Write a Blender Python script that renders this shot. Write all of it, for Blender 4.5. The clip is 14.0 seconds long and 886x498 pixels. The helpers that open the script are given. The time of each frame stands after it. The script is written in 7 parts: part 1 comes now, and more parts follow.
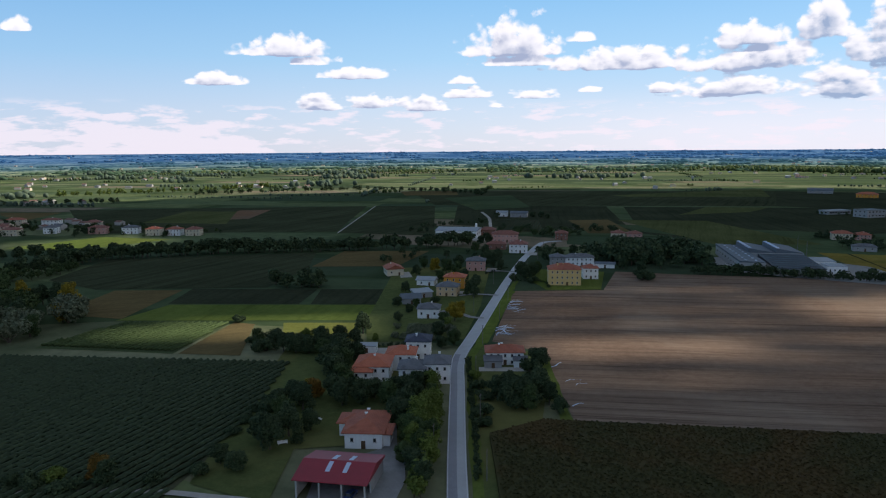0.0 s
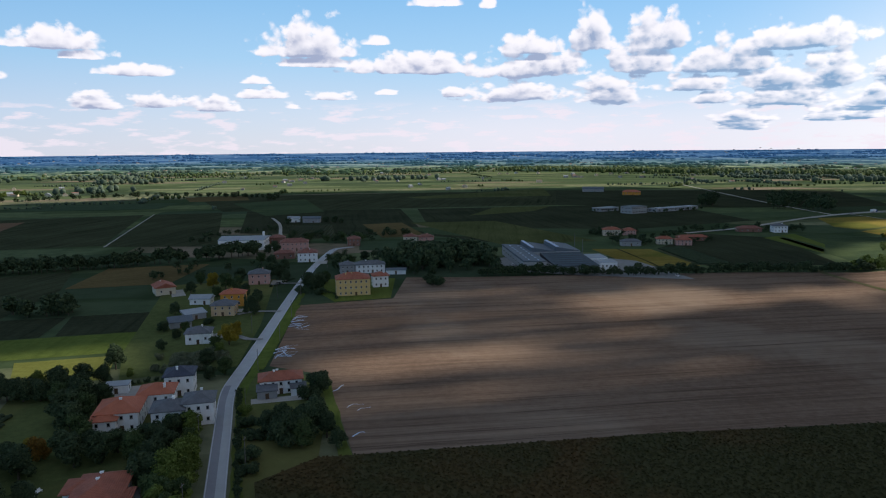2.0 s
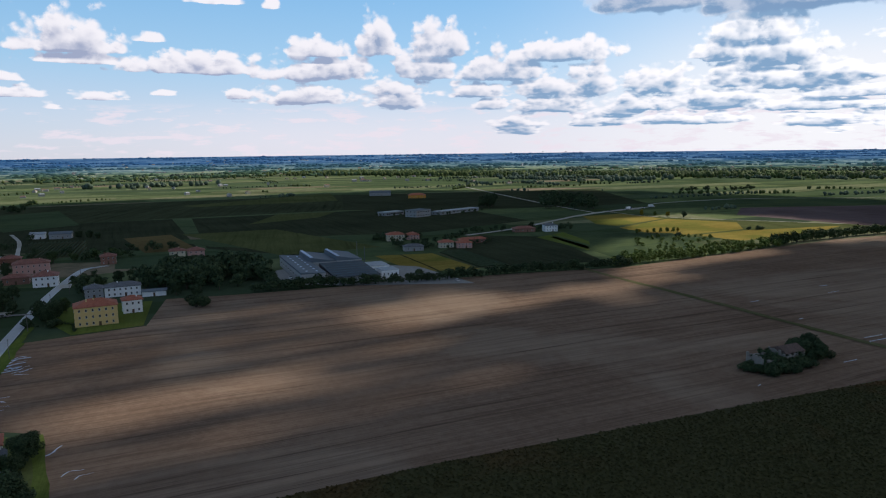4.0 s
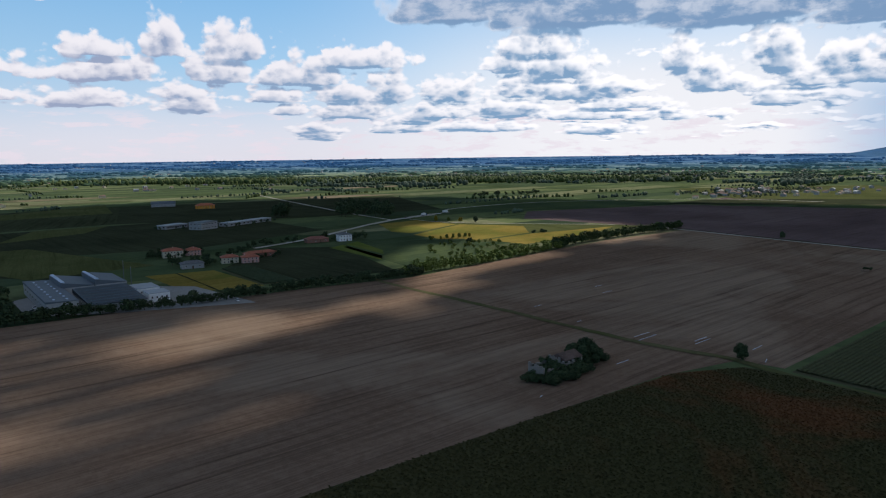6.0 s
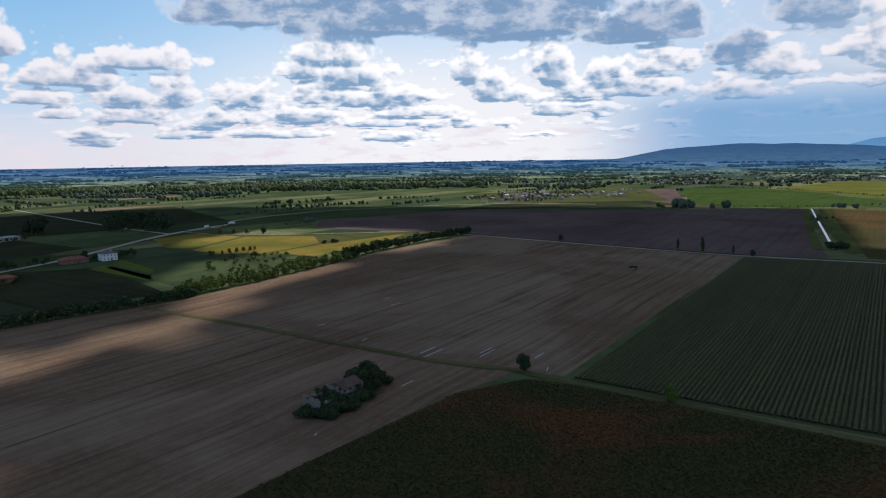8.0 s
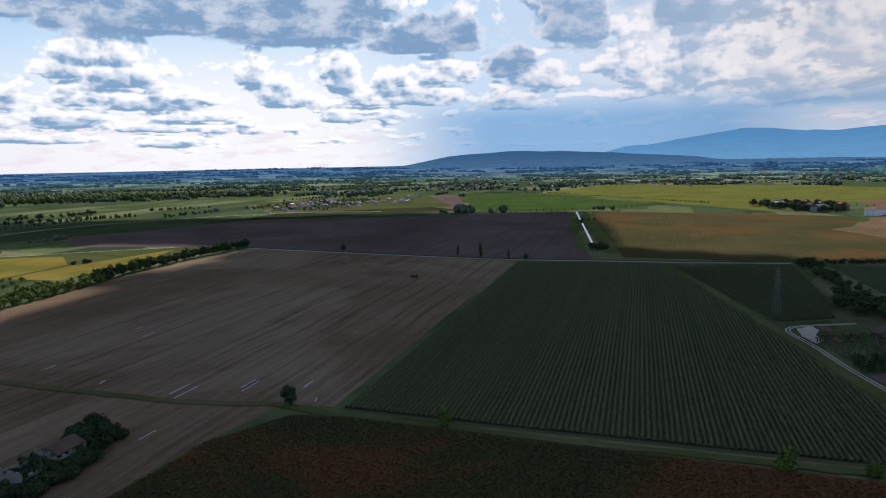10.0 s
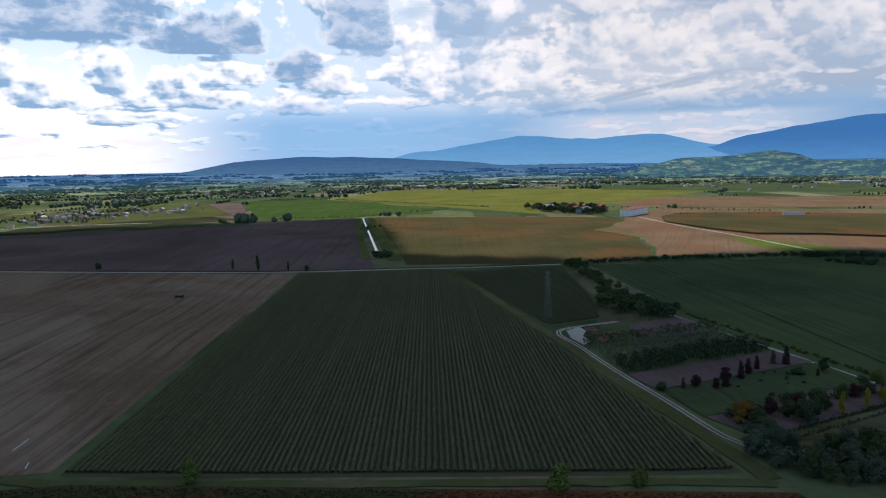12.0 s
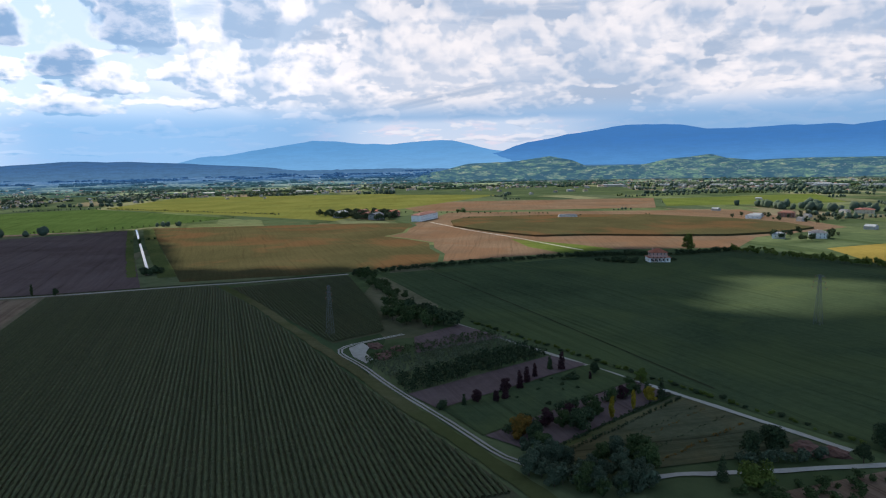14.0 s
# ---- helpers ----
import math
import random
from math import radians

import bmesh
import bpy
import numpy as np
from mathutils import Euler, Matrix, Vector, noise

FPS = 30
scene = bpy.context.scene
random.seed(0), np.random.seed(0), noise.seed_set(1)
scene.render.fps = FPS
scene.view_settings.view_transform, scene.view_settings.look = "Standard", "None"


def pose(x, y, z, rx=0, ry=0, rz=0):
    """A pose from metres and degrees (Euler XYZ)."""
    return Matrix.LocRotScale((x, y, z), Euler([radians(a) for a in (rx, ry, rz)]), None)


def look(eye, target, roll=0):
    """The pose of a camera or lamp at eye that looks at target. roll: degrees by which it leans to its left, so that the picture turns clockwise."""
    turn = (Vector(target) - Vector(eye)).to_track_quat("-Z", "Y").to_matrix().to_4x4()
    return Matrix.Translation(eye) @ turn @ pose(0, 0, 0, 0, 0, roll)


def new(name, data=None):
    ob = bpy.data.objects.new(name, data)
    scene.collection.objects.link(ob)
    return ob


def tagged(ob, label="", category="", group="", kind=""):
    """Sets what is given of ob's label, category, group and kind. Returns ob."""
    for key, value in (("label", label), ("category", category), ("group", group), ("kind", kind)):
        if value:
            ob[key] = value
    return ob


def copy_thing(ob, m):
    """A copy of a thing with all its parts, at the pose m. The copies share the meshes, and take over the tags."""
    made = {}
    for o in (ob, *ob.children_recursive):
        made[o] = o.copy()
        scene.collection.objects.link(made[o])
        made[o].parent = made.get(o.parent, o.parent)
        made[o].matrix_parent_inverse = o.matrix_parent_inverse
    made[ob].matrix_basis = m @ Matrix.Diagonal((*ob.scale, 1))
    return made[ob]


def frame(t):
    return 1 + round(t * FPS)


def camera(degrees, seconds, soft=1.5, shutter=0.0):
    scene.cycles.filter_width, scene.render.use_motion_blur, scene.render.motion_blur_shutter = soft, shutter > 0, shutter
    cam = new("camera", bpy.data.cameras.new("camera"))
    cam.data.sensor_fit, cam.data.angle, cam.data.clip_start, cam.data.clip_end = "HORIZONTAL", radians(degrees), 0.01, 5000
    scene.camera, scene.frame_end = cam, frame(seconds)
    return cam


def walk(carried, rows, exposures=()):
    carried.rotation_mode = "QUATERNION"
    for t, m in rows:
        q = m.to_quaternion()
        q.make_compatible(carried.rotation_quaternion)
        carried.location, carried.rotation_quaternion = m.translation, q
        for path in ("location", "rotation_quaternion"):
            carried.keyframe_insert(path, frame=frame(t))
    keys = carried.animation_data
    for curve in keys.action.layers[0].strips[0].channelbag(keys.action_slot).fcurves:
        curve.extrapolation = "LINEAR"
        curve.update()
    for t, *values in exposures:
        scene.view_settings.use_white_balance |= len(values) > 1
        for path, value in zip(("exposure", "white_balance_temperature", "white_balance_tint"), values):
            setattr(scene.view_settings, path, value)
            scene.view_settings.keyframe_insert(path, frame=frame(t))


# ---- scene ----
# ---- camera ----
cam = camera(64.6, 14.0, soft=1.15)
# seconds, x, y, z, yaw, pitch, roll (degrees)
PATH = [
    (0.0, 0.00, 0.00, 75.00, 0.00, -8.15, -0.41),
    (0.5, 2.26, 4.70, 75.21, -3.82, -8.14, -0.42),
    (1.0, 5.22, 9.41, 75.50, -8.16, -8.13, -0.46),
    (1.5, 8.18, 13.87, 75.69, -12.00, -8.10, -0.51),
    (2.0, 11.76, 18.63, 75.88, -16.12, -8.12, -0.51),
    (2.5, 16.11, 23.69, 76.04, -20.51, -8.09, -0.58),
    (3.0, 20.36, 28.20, 76.03, -24.34, -8.06, -0.63),
    (3.5, 25.37, 32.13, 76.08, -28.69, -8.03, -0.66),
    (6.0, 52.29, 44.66, 76.70, -48.82, -7.67, -0.77),
    (6.5, 58.34, 46.36, 76.75, -53.18, -7.56, -0.79),
    (7.0, 64.73, 47.83, 76.83, -57.06, -7.49, -0.88),
    (7.5, 70.97, 48.66, 76.97, -61.46, -7.40, -0.90),
    (8.0, 77.04, 49.10, 77.13, -65.04, -7.37, -0.94),
    (10.5, 107.46, 43.75, 77.89, -86.25, -7.07, -1.11),
    (11.0, 113.27, 41.64, 77.98, -90.41, -7.06, -1.09),
    (11.5, 118.62, 39.10, 77.94, -94.59, -7.00, -1.15),
    (12.0, 123.64, 36.15, 78.07, -98.75, -6.96, -1.18),
    (12.5, 128.24, 33.12, 78.28, -102.66, -6.93, -1.19),
    (13.0, 132.75, 29.19, 78.43, -106.80, -6.90, -1.22),
    (13.5, 137.17, 25.08, 78.61, -111.31, -6.88, -1.19),
    (14.0, 141.07, 20.72, 78.69, -115.11, -6.87, -1.17),
]


def flight_pose(x, y, z, yaw, pitch, roll):
    a, b = radians(yaw), radians(pitch)
    ahead = Vector((-math.sin(a) * math.cos(b), math.cos(a) * math.cos(b), math.sin(b)))
    eye = Vector((x, y, z))
    return look(eye, eye + ahead, roll)


walk(cam, [(r[0], flight_pose(*r[1:])) for r in PATH],
     ((0.0, 0.12, 6430, 13), (3.0, 0.0, 6430, 13), (6.5, -0.12, 6430, 13), (11.0, 0.06, 6450, 13), (14.0, 0.32, 6450, 13)))

# ---- sky, sun ----
SUN_AZ, SUN_EL = 82.0, 36.0  # degrees clockwise from +y, and above the horizon
world = bpy.data.worlds.new("sky")
scene.world = world
world.use_nodes = True


class Net:
    """Small helper to lay out shader nodes."""

    def __init__(self, tree):
        self.t = tree

    def n(self, kind, **kw):
        node = self.t.nodes.new(kind)
        for k, v in kw.items():
            if k == "op":
                node.operation = v
            elif k == "blend":
                node.blend_type = v
            elif k == "dims":
                node.noise_dimensions = v
        return node

    def put(self, sock, v):
        if isinstance(v, bpy.types.NodeSocket):
            self.t.links.new(v, sock)
        elif v is not None:
            sock.default_value = v

    def math(self, op, a, b=None, c=None, clamp=False):
        node = self.n("ShaderNodeMath", op=op)
        node.use_clamp = clamp
        for s, v in zip(node.inputs, (a, b, c)):
            self.put(s, v)
        return node.outputs[0]

    def vec(self, op, a, b=None):
        node = self.n("ShaderNodeVectorMath", op=op)
        self.put(node.inputs[0], a)
        if b is not None:
            self.put(node.inputs[1], b)
        return node.outputs["Value"] if op in ("LENGTH", "DOT_PRODUCT", "DISTANCE") else node.outputs[0]

    def xyz(self, x=0.0, y=0.0, z=0.0):
        node = self.n("ShaderNodeCombineXYZ")
        for s, v in zip(node.inputs, (x, y, z)):
            self.put(s, v)
        return node.outputs[0]

    def split(self, v):
        node = self.n("ShaderNodeSeparateXYZ")
        self.put(node.inputs[0], v)
        return node.outputs

    def noise(self, vec, scale, detail=4.0, rough=0.55, dims="3D", distort=0.0):
        node = self.n("ShaderNodeTexNoise", dims=dims)
        self.put(node.inputs["Vector"], vec)
        self.put(node.inputs["Scale"], scale)
        self.put(node.inputs["Detail"], detail)
        self.put(node.inputs["Roughness"], rough)
        self.put(node.inputs["Distortion"], distort)
        return node.outputs["Fac"]

    def range(self, v, a, b, lo=0.0, hi=1.0, smooth=True):
        node = self.n("ShaderNodeMapRange")
        node.interpolation_type = "SMOOTHSTEP" if smooth else "LINEAR"
        for s, x in zip(node.inputs, (v, a, b, lo, hi)):
            self.put(s, x)
        return node.outputs[0]

    def mix(self, fac, a, b, blend="MIX"):
        node = self.n("ShaderNodeMix")
        node.data_type = "RGBA"
        node.blend_type = blend
        node.clamp_factor = True
        self.put(node.inputs[0], fac)
        for s, v in ((node.inputs[6], a), (node.inputs[7], b)):
            self.put(s, (*v, 1.0) if isinstance(v, tuple) and len(v) == 3 else v)
        return node.outputs[2]

    def ramp(self, v, *stops):
        node = self.n("ShaderNodeValToRGB")
        cr = node.color_ramp
        while len(cr.elements) < len(stops):
            cr.elements.new(0.5)
        for e, (p, c) in zip(cr.elements, stops):
            e.position, e.color = p, (*c, 1.0)
        self.put(node.inputs[0], v)
        return node.outputs[0]


# Clouds: azimuth, height of the flat base, half width, height above the base (degrees)
FAIR = [
    (-12.4, 7.1, 3.6, 1.4), (-10.1, 6.5, 2.4, 0.8), (-17.4, 4.9, 2.0, 0.9), (-7.0, 5.5, 2.9, 1.0), (-9.8, 3.1, 1.9, 1.3), (-5.8, 3.2, 2.0, 1.0), (-1.6, 3.0, 2.1, 1.2), (-30.4, 8.1, 0.9, 0.9),
    (10.9, 8.1, 1.2, 0.8), (6.0, 6.4, 3.7, 0.8), (1.5, 5.1, 1.1, 0.5), (1.8, 4.0, 2.1, 0.7), (4.3, 3.2, 0.8, 0.6), (7.4, 3.9, 1.9, 0.6), (11.7, 4.3, 1.1, 0.4), (16.9, 4.1, 1.2, 0.8),
    (5.6, 7.1, 4.2, 2.6), (14.3, 5.9, 5.7, 1.6), (23.4, 7.3, 2.8, 1.3), (28.0, 7.4, 1.8, 3.0), (32.9, 7.3, 3.0, 2.5),
]
BROKEN = [
    (23.3, 5.6, 4.5, 1.9), (31.4, 5.7, 2.7, 1.7), (37.8, 5.5, 3.7, 1.7), (41.9, 6.9, 5.1, 1.6), (21.9, 3.8, 4.0, 1.3), (29.4, 3.5, 2.8, 2.0), (35.6, 4.2, 2.9, 1.2), (36.8, 3.3, 1.4, 0.9),
    (41.0, 4.3, 3.2, 1.3), (41.8, 3.0, 3.2, 1.3), (44.9, 4.4, 2.1, 2.1), (49.9, 4.2, 2.9, 2.0), (54.3, 6.4, 1.8, 1.7), (57.0, 7.7, 3.4, 2.0), (57.8, 5.9, 2.7, 1.7), (57.9, 4.2, 2.7, 1.6),
    (48.1, 2.9, 3.0, 1.2), (54.4, 2.9, 3.4, 1.5), (39.0, 1.3, 2.2, 1.3), (44.8, 1.8, 2.3, 0.9), (51.1, 2.0, 3.9, 0.7), (15.8, 11.0, 2.3, 0.8), (19.9, 10.8, 0.9, 0.9),
]
SUNWARD = [
    (55.9, 7.7, 2.4, 2.1), (58.2, 5.8, 3.8, 2.1), (52.8, 6.6, 1.1, 1.0), (67.0, 6.3, 1.4, 2.2), (73.7, 5.7, 2.4, 3.1), (77.8, 5.5, 2.0, 2.0), (82.5, 6.5, 3.1, 1.4), (87.0, 4.1, 2.0, 1.8),
    (80.4, 4.6, 4.0, 1.7), (44.8, 4.3, 2.4, 2.0), (49.8, 4.3, 2.6, 1.8), (55.2, 4.4, 2.2, 1.6), (60.2, 4.2, 2.2, 1.5), (62.9, 3.4, 4.0, 0.9), (69.3, 4.6, 2.4, 2.3), (74.0, 3.3, 2.3, 1.3),
    (53.4, 3.3, 2.7, 1.1), (47.1, 2.6, 2.6, 1.0), (60.4, 2.6, 4.3, 0.9), (38.7, 1.9, 2.2, 0.8), (46.2, 1.9, 2.6, 0.8), (52.9, 1.8, 4.1, 0.8), (61.3, 1.5, 3.4, 0.8),
]
HEAVY = [
    (50.0, 10.1, 6.1, 4.4), (59.4, 9.5, 9.3, 5.4), (70.3, 9.1, 7.6, 5.6), (80.8, 8.5, 5.2, 2.3), (87.6, 6.7, 2.4, 2.4), (66.4, 9.9, 4.5, 4.5), (72.5, 9.3, 7.8, 4.7), (81.0, 8.5, 6.2, 2.8),
    (92.4, 9.0, 3.3, 4.5), (100.5, 9.7, 2.5, 3.4),
]
WESTERN = [
    (67.1, 6.2, 1.5, 2.2), (73.4, 5.8, 2.1, 2.9), (78.9, 6.4, 0.9, 1.1), (82.7, 6.3, 2.2, 1.0), (87.2, 6.6, 1.8, 1.7), (90.2, 5.7, 2.9, 2.1), (70.6, 4.5, 2.3, 1.7), (76.0, 4.6, 3.1, 1.2),
    (75.0, 3.5, 3.0, 0.8), (81.1, 4.5, 2.9, 1.1), (88.3, 4.1, 2.9, 1.6), (97.7, 5.7, 2.0, 2.2), (101.4, 5.6, 2.6, 3.8), (107.7, 4.8, 2.9, 3.0), (113.6, 6.2, 4.8, 2.2), (107.6, 4.3, 3.4, 3.6),
    (115.9, 6.8, 3.7, 3.4), (118.2, 3.8, 3.0, 1.7), (125.7, 6.1, 0.8, 0.4), (128.1, 5.7, 1.0, 0.6), (112.0, 6.8, 4.0, 2.2), (127.4, 8.1, 2.4, 4.1), (145.0, 4.4, 2.1, 1.3), (143.7, 3.1, 1.2, 0.8),
]


def density_group():
    """Cloud cover at a place of the sky (azimuth, elevation in degrees)."""
    g = bpy.data.node_groups.new("cloud_cover", "ShaderNodeTree")
    g.interface.new_socket("Place", in_out="INPUT", socket_type="NodeSocketVector")
    g.interface.new_socket("Cover", in_out="OUTPUT", socket_type="NodeSocketFloat")
    g.interface.new_socket("Heavy", in_out="OUTPUT", socket_type="NodeSocketFloat")
    k = Net(g)
    gi, go = k.n("NodeGroupInput"), k.n("NodeGroupOutput")
    place = gi.outputs[0]
    u, v, _ = k.split(place)
    # clouds low down are farther off, so their billows are finer
    up = k.math("LOGARITHM", k.math("MAXIMUM", k.math("ADD", v, 1.5), 0.2), 2.718)
    flow = k.xyz(k.math("MULTIPLY", u, 1.05), k.math("MULTIPLY", up, 12.0))
    fine = k.math("SUBTRACT", k.noise(flow, 0.85, 8.0, 0.58, "2D"), 0.5)
    wob = k.math("SUBTRACT", k.noise(flow, 0.34, 3.0, 0.5, "2D"), 0.49)

    def billow(scale, bend):
        puff = k.n("ShaderNodeTexVoronoi")
        puff.voronoi_dimensions, puff.feature = "2D", "SMOOTH_F1"
        k.put(puff.inputs["Vector"], k.vec("ADD", flow, k.xyz(k.math("MULTIPLY", fine, bend), k.math("MULTIPLY", wob, bend))))
        k.put(puff.inputs["Scale"], scale)
        k.put(puff.inputs["Smoothness"], 0.25)
        return k.math("SUBTRACT", 0.42, puff.outputs["Distance"])

    def nearest(clouds, stretch, flat):
        best = None
        for az, base, w, h in clouds:
            w, h = w * stretch, h * stretch
            node = k.n("ShaderNodeVectorMath", op="MULTIPLY_ADD")
            k.put(node.inputs[0], place)
            node.inputs[1].default_value = (1.0 / w, 1.0 / h, 0.0)
            node.inputs[2].default_value = (-az / w, -(base + 0.12 * h) / h, 0.0)
            d = k.vec("MAXIMUM", node.outputs[0], k.vec("MULTIPLY", node.outputs[0], (-1.0, -flat, 0.0)))
            e = k.vec("DOT_PRODUCT", d, d)
            best = e if best is None else k.math("MINIMUM", best, e)
        return k.math("SUBTRACT", 1.0, k.math("SQRT", k.math("MINIMUM", best, 6.0)))

    rough = k.math("ADD", k.math("MULTIPLY", wob, 0.8), k.math("ADD", k.math("MULTIPLY", billow(0.55, 1.4), 0.55), k.math("MULTIPLY", billow(1.4, 0.6), 0.26)))
    rough = k.math("ADD", rough, k.math("MULTIPLY", fine, 0.58))
    single = k.math("ADD", k.math("MAXIMUM", nearest(FAIR, 1.06, 7.0), nearest(BROKEN + SUNWARD + WESTERN, 1.12, 5.0)), rough)
    heavy = k.math("ADD", nearest(HEAVY, 1.05, 7.0), k.math("ADD", k.math("MULTIPLY", wob, 0.9), k.math("MULTIPLY", fine, 0.35)))
    # small broken cloud between the large ones
    big = k.math("SUBTRACT", k.noise(k.xyz(k.math("MULTIPLY", u, 0.20), k.math("MULTIPLY", up, 4.4)), 1.0, 3.0, 0.5, "2D", 0.2), 0.5)
    field = k.math("ADD", k.math("MULTIPLY", big, 3.2), rough)
    bias = k.math("SUBTRACT", k.range(u, 38.0, 60.0, -3.0, -0.12), k.range(v, 1.2, 0.3, 0.0, 1.6))
    bias = k.math("ADD", bias, k.math("MULTIPLY", k.range(u, 82.0, 100.0, 0.0, 0.5), k.range(v, 3.6, 6.0)))
    k.put(go.inputs[0], k.math("MAXIMUM", single, k.math("MAXIMUM", heavy, k.math("ADD", field, bias))))
    k.put(go.inputs[1], heavy)
    return g


def build_sky():
    k = Net(world.node_tree)
    world.node_tree.nodes.clear()
    out, bg = k.n("ShaderNodeOutputWorld"), k.n("ShaderNodeBackground")
    k.put(out.inputs[0], bg.outputs[0])
    tc = k.n("ShaderNodeTexCoord")
    x, y, z = k.split(tc.outputs["Generated"])
    az = k.math("MULTIPLY", k.math("ARCTAN2", x, y), 57.2958)
    el = k.math("MULTIPLY", k.math("ARCSINE", z), 57.2958)
    sky = k.n("ShaderNodeTexSky")
    sky.sky_type, sky.sun_disc = "NISHITA", False
    sky.sun_elevation, sky.sun_rotation = radians(SUN_EL), radians(SUN_AZ)
    sky.air_density, sky.dust_density = 1.0, 0.3
    clear = k.mix(1.0, sky.outputs[0], (0.08, 0.095, 0.115), "MULTIPLY")
    blue = k.ramp(k.math("DIVIDE", el, 14.0), (0.0, (0.74, 0.77, 0.88)), (0.22, (0.62, 0.74, 0.90)), (0.5, (0.40, 0.67, 0.91)), (1.0, (0.20, 0.52, 0.86)))
    base = k.mix(0.22, blue, clear)
    base = k.mix(k.range(az, 5.0, -36.0, 0.0, 0.55), base, k.mix(1.0, base, (0.72, 0.78, 0.86), "MULTIPLY"))
    base = k.mix(k.math("MULTIPLY", k.range(az, 0.0, 24.0), k.range(el, 5.0, 1.0, 0.0, 0.55)), base, (0.86, 0.84, 0.92))
    glow = k.math("MULTIPLY", k.range(az, 34.0, 62.0), k.range(az, 90.0, 74.0))
    base = k.mix(k.math("MULTIPLY", glow, k.range(el, 11.0, 4.5, 0.35, 0.92)), base, (0.97, 0.98, 1.0))
    pale = k.math("MULTIPLY", k.range(az, 70.0, 90.0, 0.0, 0.9), k.range(el, 0.0, 4.0, 0.5, 1.0))
    base = k.mix(pale, base, (0.60, 0.73, 0.89))
    g = density_group()
    place = k.xyz(az, el, 0.0)
    covers, heavies = [], []
    lift = k.xyz(0.2, k.math("MULTIPLY", k.math("ADD", el, 1.0), 0.07), 0.0)
    for shift in ((0.0, 0.0, 0.0), lift):
        node = k.n("ShaderNodeGroup")
        node.node_tree = g
        k.put(node.inputs[0], k.vec("ADD", place, shift))
        covers.append(node.outputs[0])
        heavies.append(node.outputs[1])
    # a distant tower of cloud and thin layers low over the plain
    low = k.xyz(k.math("MULTIPLY", az, 0.30), k.math("MULTIPLY", el, 1.3))
    thin = k.math("ADD", k.noise(low, 1.0, 6.0, 0.6, "2D"), k.math("MULTIPLY", k.range(az, -12.0, -17.0), k.math("MULTIPLY", k.range(az, -38.0, -24.0, 0.0, 0.26), k.range(el, k.range(az, -10.5, -20.0, 0.2, 3.4, False), 0.5))))
    base = k.mix(k.math("MULTIPLY", k.range(thin, 0.50, 0.66, 0.0, 0.75), k.range(el, 3.9, 2.8)), base, (0.87, 0.80, 0.87))
    cover = k.range(covers[0], 0.0, 0.30)
    core = k.range(covers[1], 0.02, 0.95)
    relief = k.range(k.math("SUBTRACT", covers[1], covers[0]), -0.30, 0.40)
    shade = k.math("ADD", k.math("MULTIPLY", core, 0.72), k.math("MULTIPLY", k.math("MULTIPLY", relief, k.range(covers[1], -0.05, 0.3)), 0.42), None, True)
    mottle = k.noise(k.xyz(k.math("MULTIPLY", az, 0.35), k.math("MULTIPLY", el, 0.7)), 1.0, 6.0, 0.6, "2D")
    shade = k.math("MAXIMUM", shade, k.math("MULTIPLY", k.range(heavies[0], 0.02, 0.34), k.range(mottle, 0.34, 0.62, 0.62, 1.0)))
    lit = k.mix(k.range(az, 92.0, 112.0), k.mix(glow, (0.94, 0.93, 0.97), (1.12, 1.12, 1.13)), (0.96, 0.95, 0.96))
    west = k.range(az, 84.0, 104.0)
    grey = k.mix(west, k.mix(k.range(az, 15.0, 50.0), (0.36, 0.42, 0.58), (0.24, 0.40, 0.60)), (0.42, 0.55, 0.72))
    grey = k.mix(k.math("MULTIPLY", k.range(heavies[0], 0.0, 0.5), k.range(az, 100.0, 84.0, 0.35, 1.0)), grey, (0.22, 0.36, 0.56))
    body = k.mix(shade, lit, grey)
    # the broad grey layer over the mountains, with brighter stretches
    layer = k.noise(k.xyz(k.math("MULTIPLY", az, 0.075), k.math("MULTIPLY", el, 0.24)), 1.0, 7.0, 0.58, "2D", 0.5)
    layer = k.math("ADD", layer, k.math("MULTIPLY", k.range(az, 120.0, 98.0, 0.0, 0.09), k.range(el, 4.0, 8.0)))
    sheet_tone = k.mix(k.range(layer, 0.40, 0.66), (0.40, 0.51, 0.66), (0.90, 0.90, 0.92))
    base = k.mix(k.math("MULTIPLY", k.range(az, 88.0, 103.0, 0.0, 0.92), k.range(el, 3.2, 5.2)), base, sheet_tone)
    cover = k.math("MULTIPLY", cover, k.range(az, 100.0, 116.0, 1.0, 0.62))
    # rain-dark air under the clouds before the mountains
    veil = k.math("MULTIPLY", k.range(el, 5.6, 3.0), k.math("MULTIPLY", k.range(az, 74.0, 87.0), k.range(az, 175.0, 150.0)))
    veil = k.math("MULTIPLY", veil, k.math("SUBTRACT", 1.0, k.math("MULTIPLY", k.range(az, 103.0, 112.0, 0.0, 0.85), k.math("MULTIPLY", k.range(az, 132.0, 121.0), k.range(el, 3.9, 3.2)))))
    sheet = k.mix(k.math("MULTIPLY", veil, 0.88), k.mix(cover, base, body), (0.20, 0.42, 0.70))
    sheet = k.mix(k.range(az, 92.0, 116.0), sheet, k.mix(1.0, sheet, (0.82, 0.80, 0.80), "MULTIPLY"))
    top = k.mix(k.range(el, 15.0, 34.0), sheet, (0.215, 0.272, 0.375))
    k.put(bg.inputs[0], top)
    k.put(bg.inputs[1], 1.0)


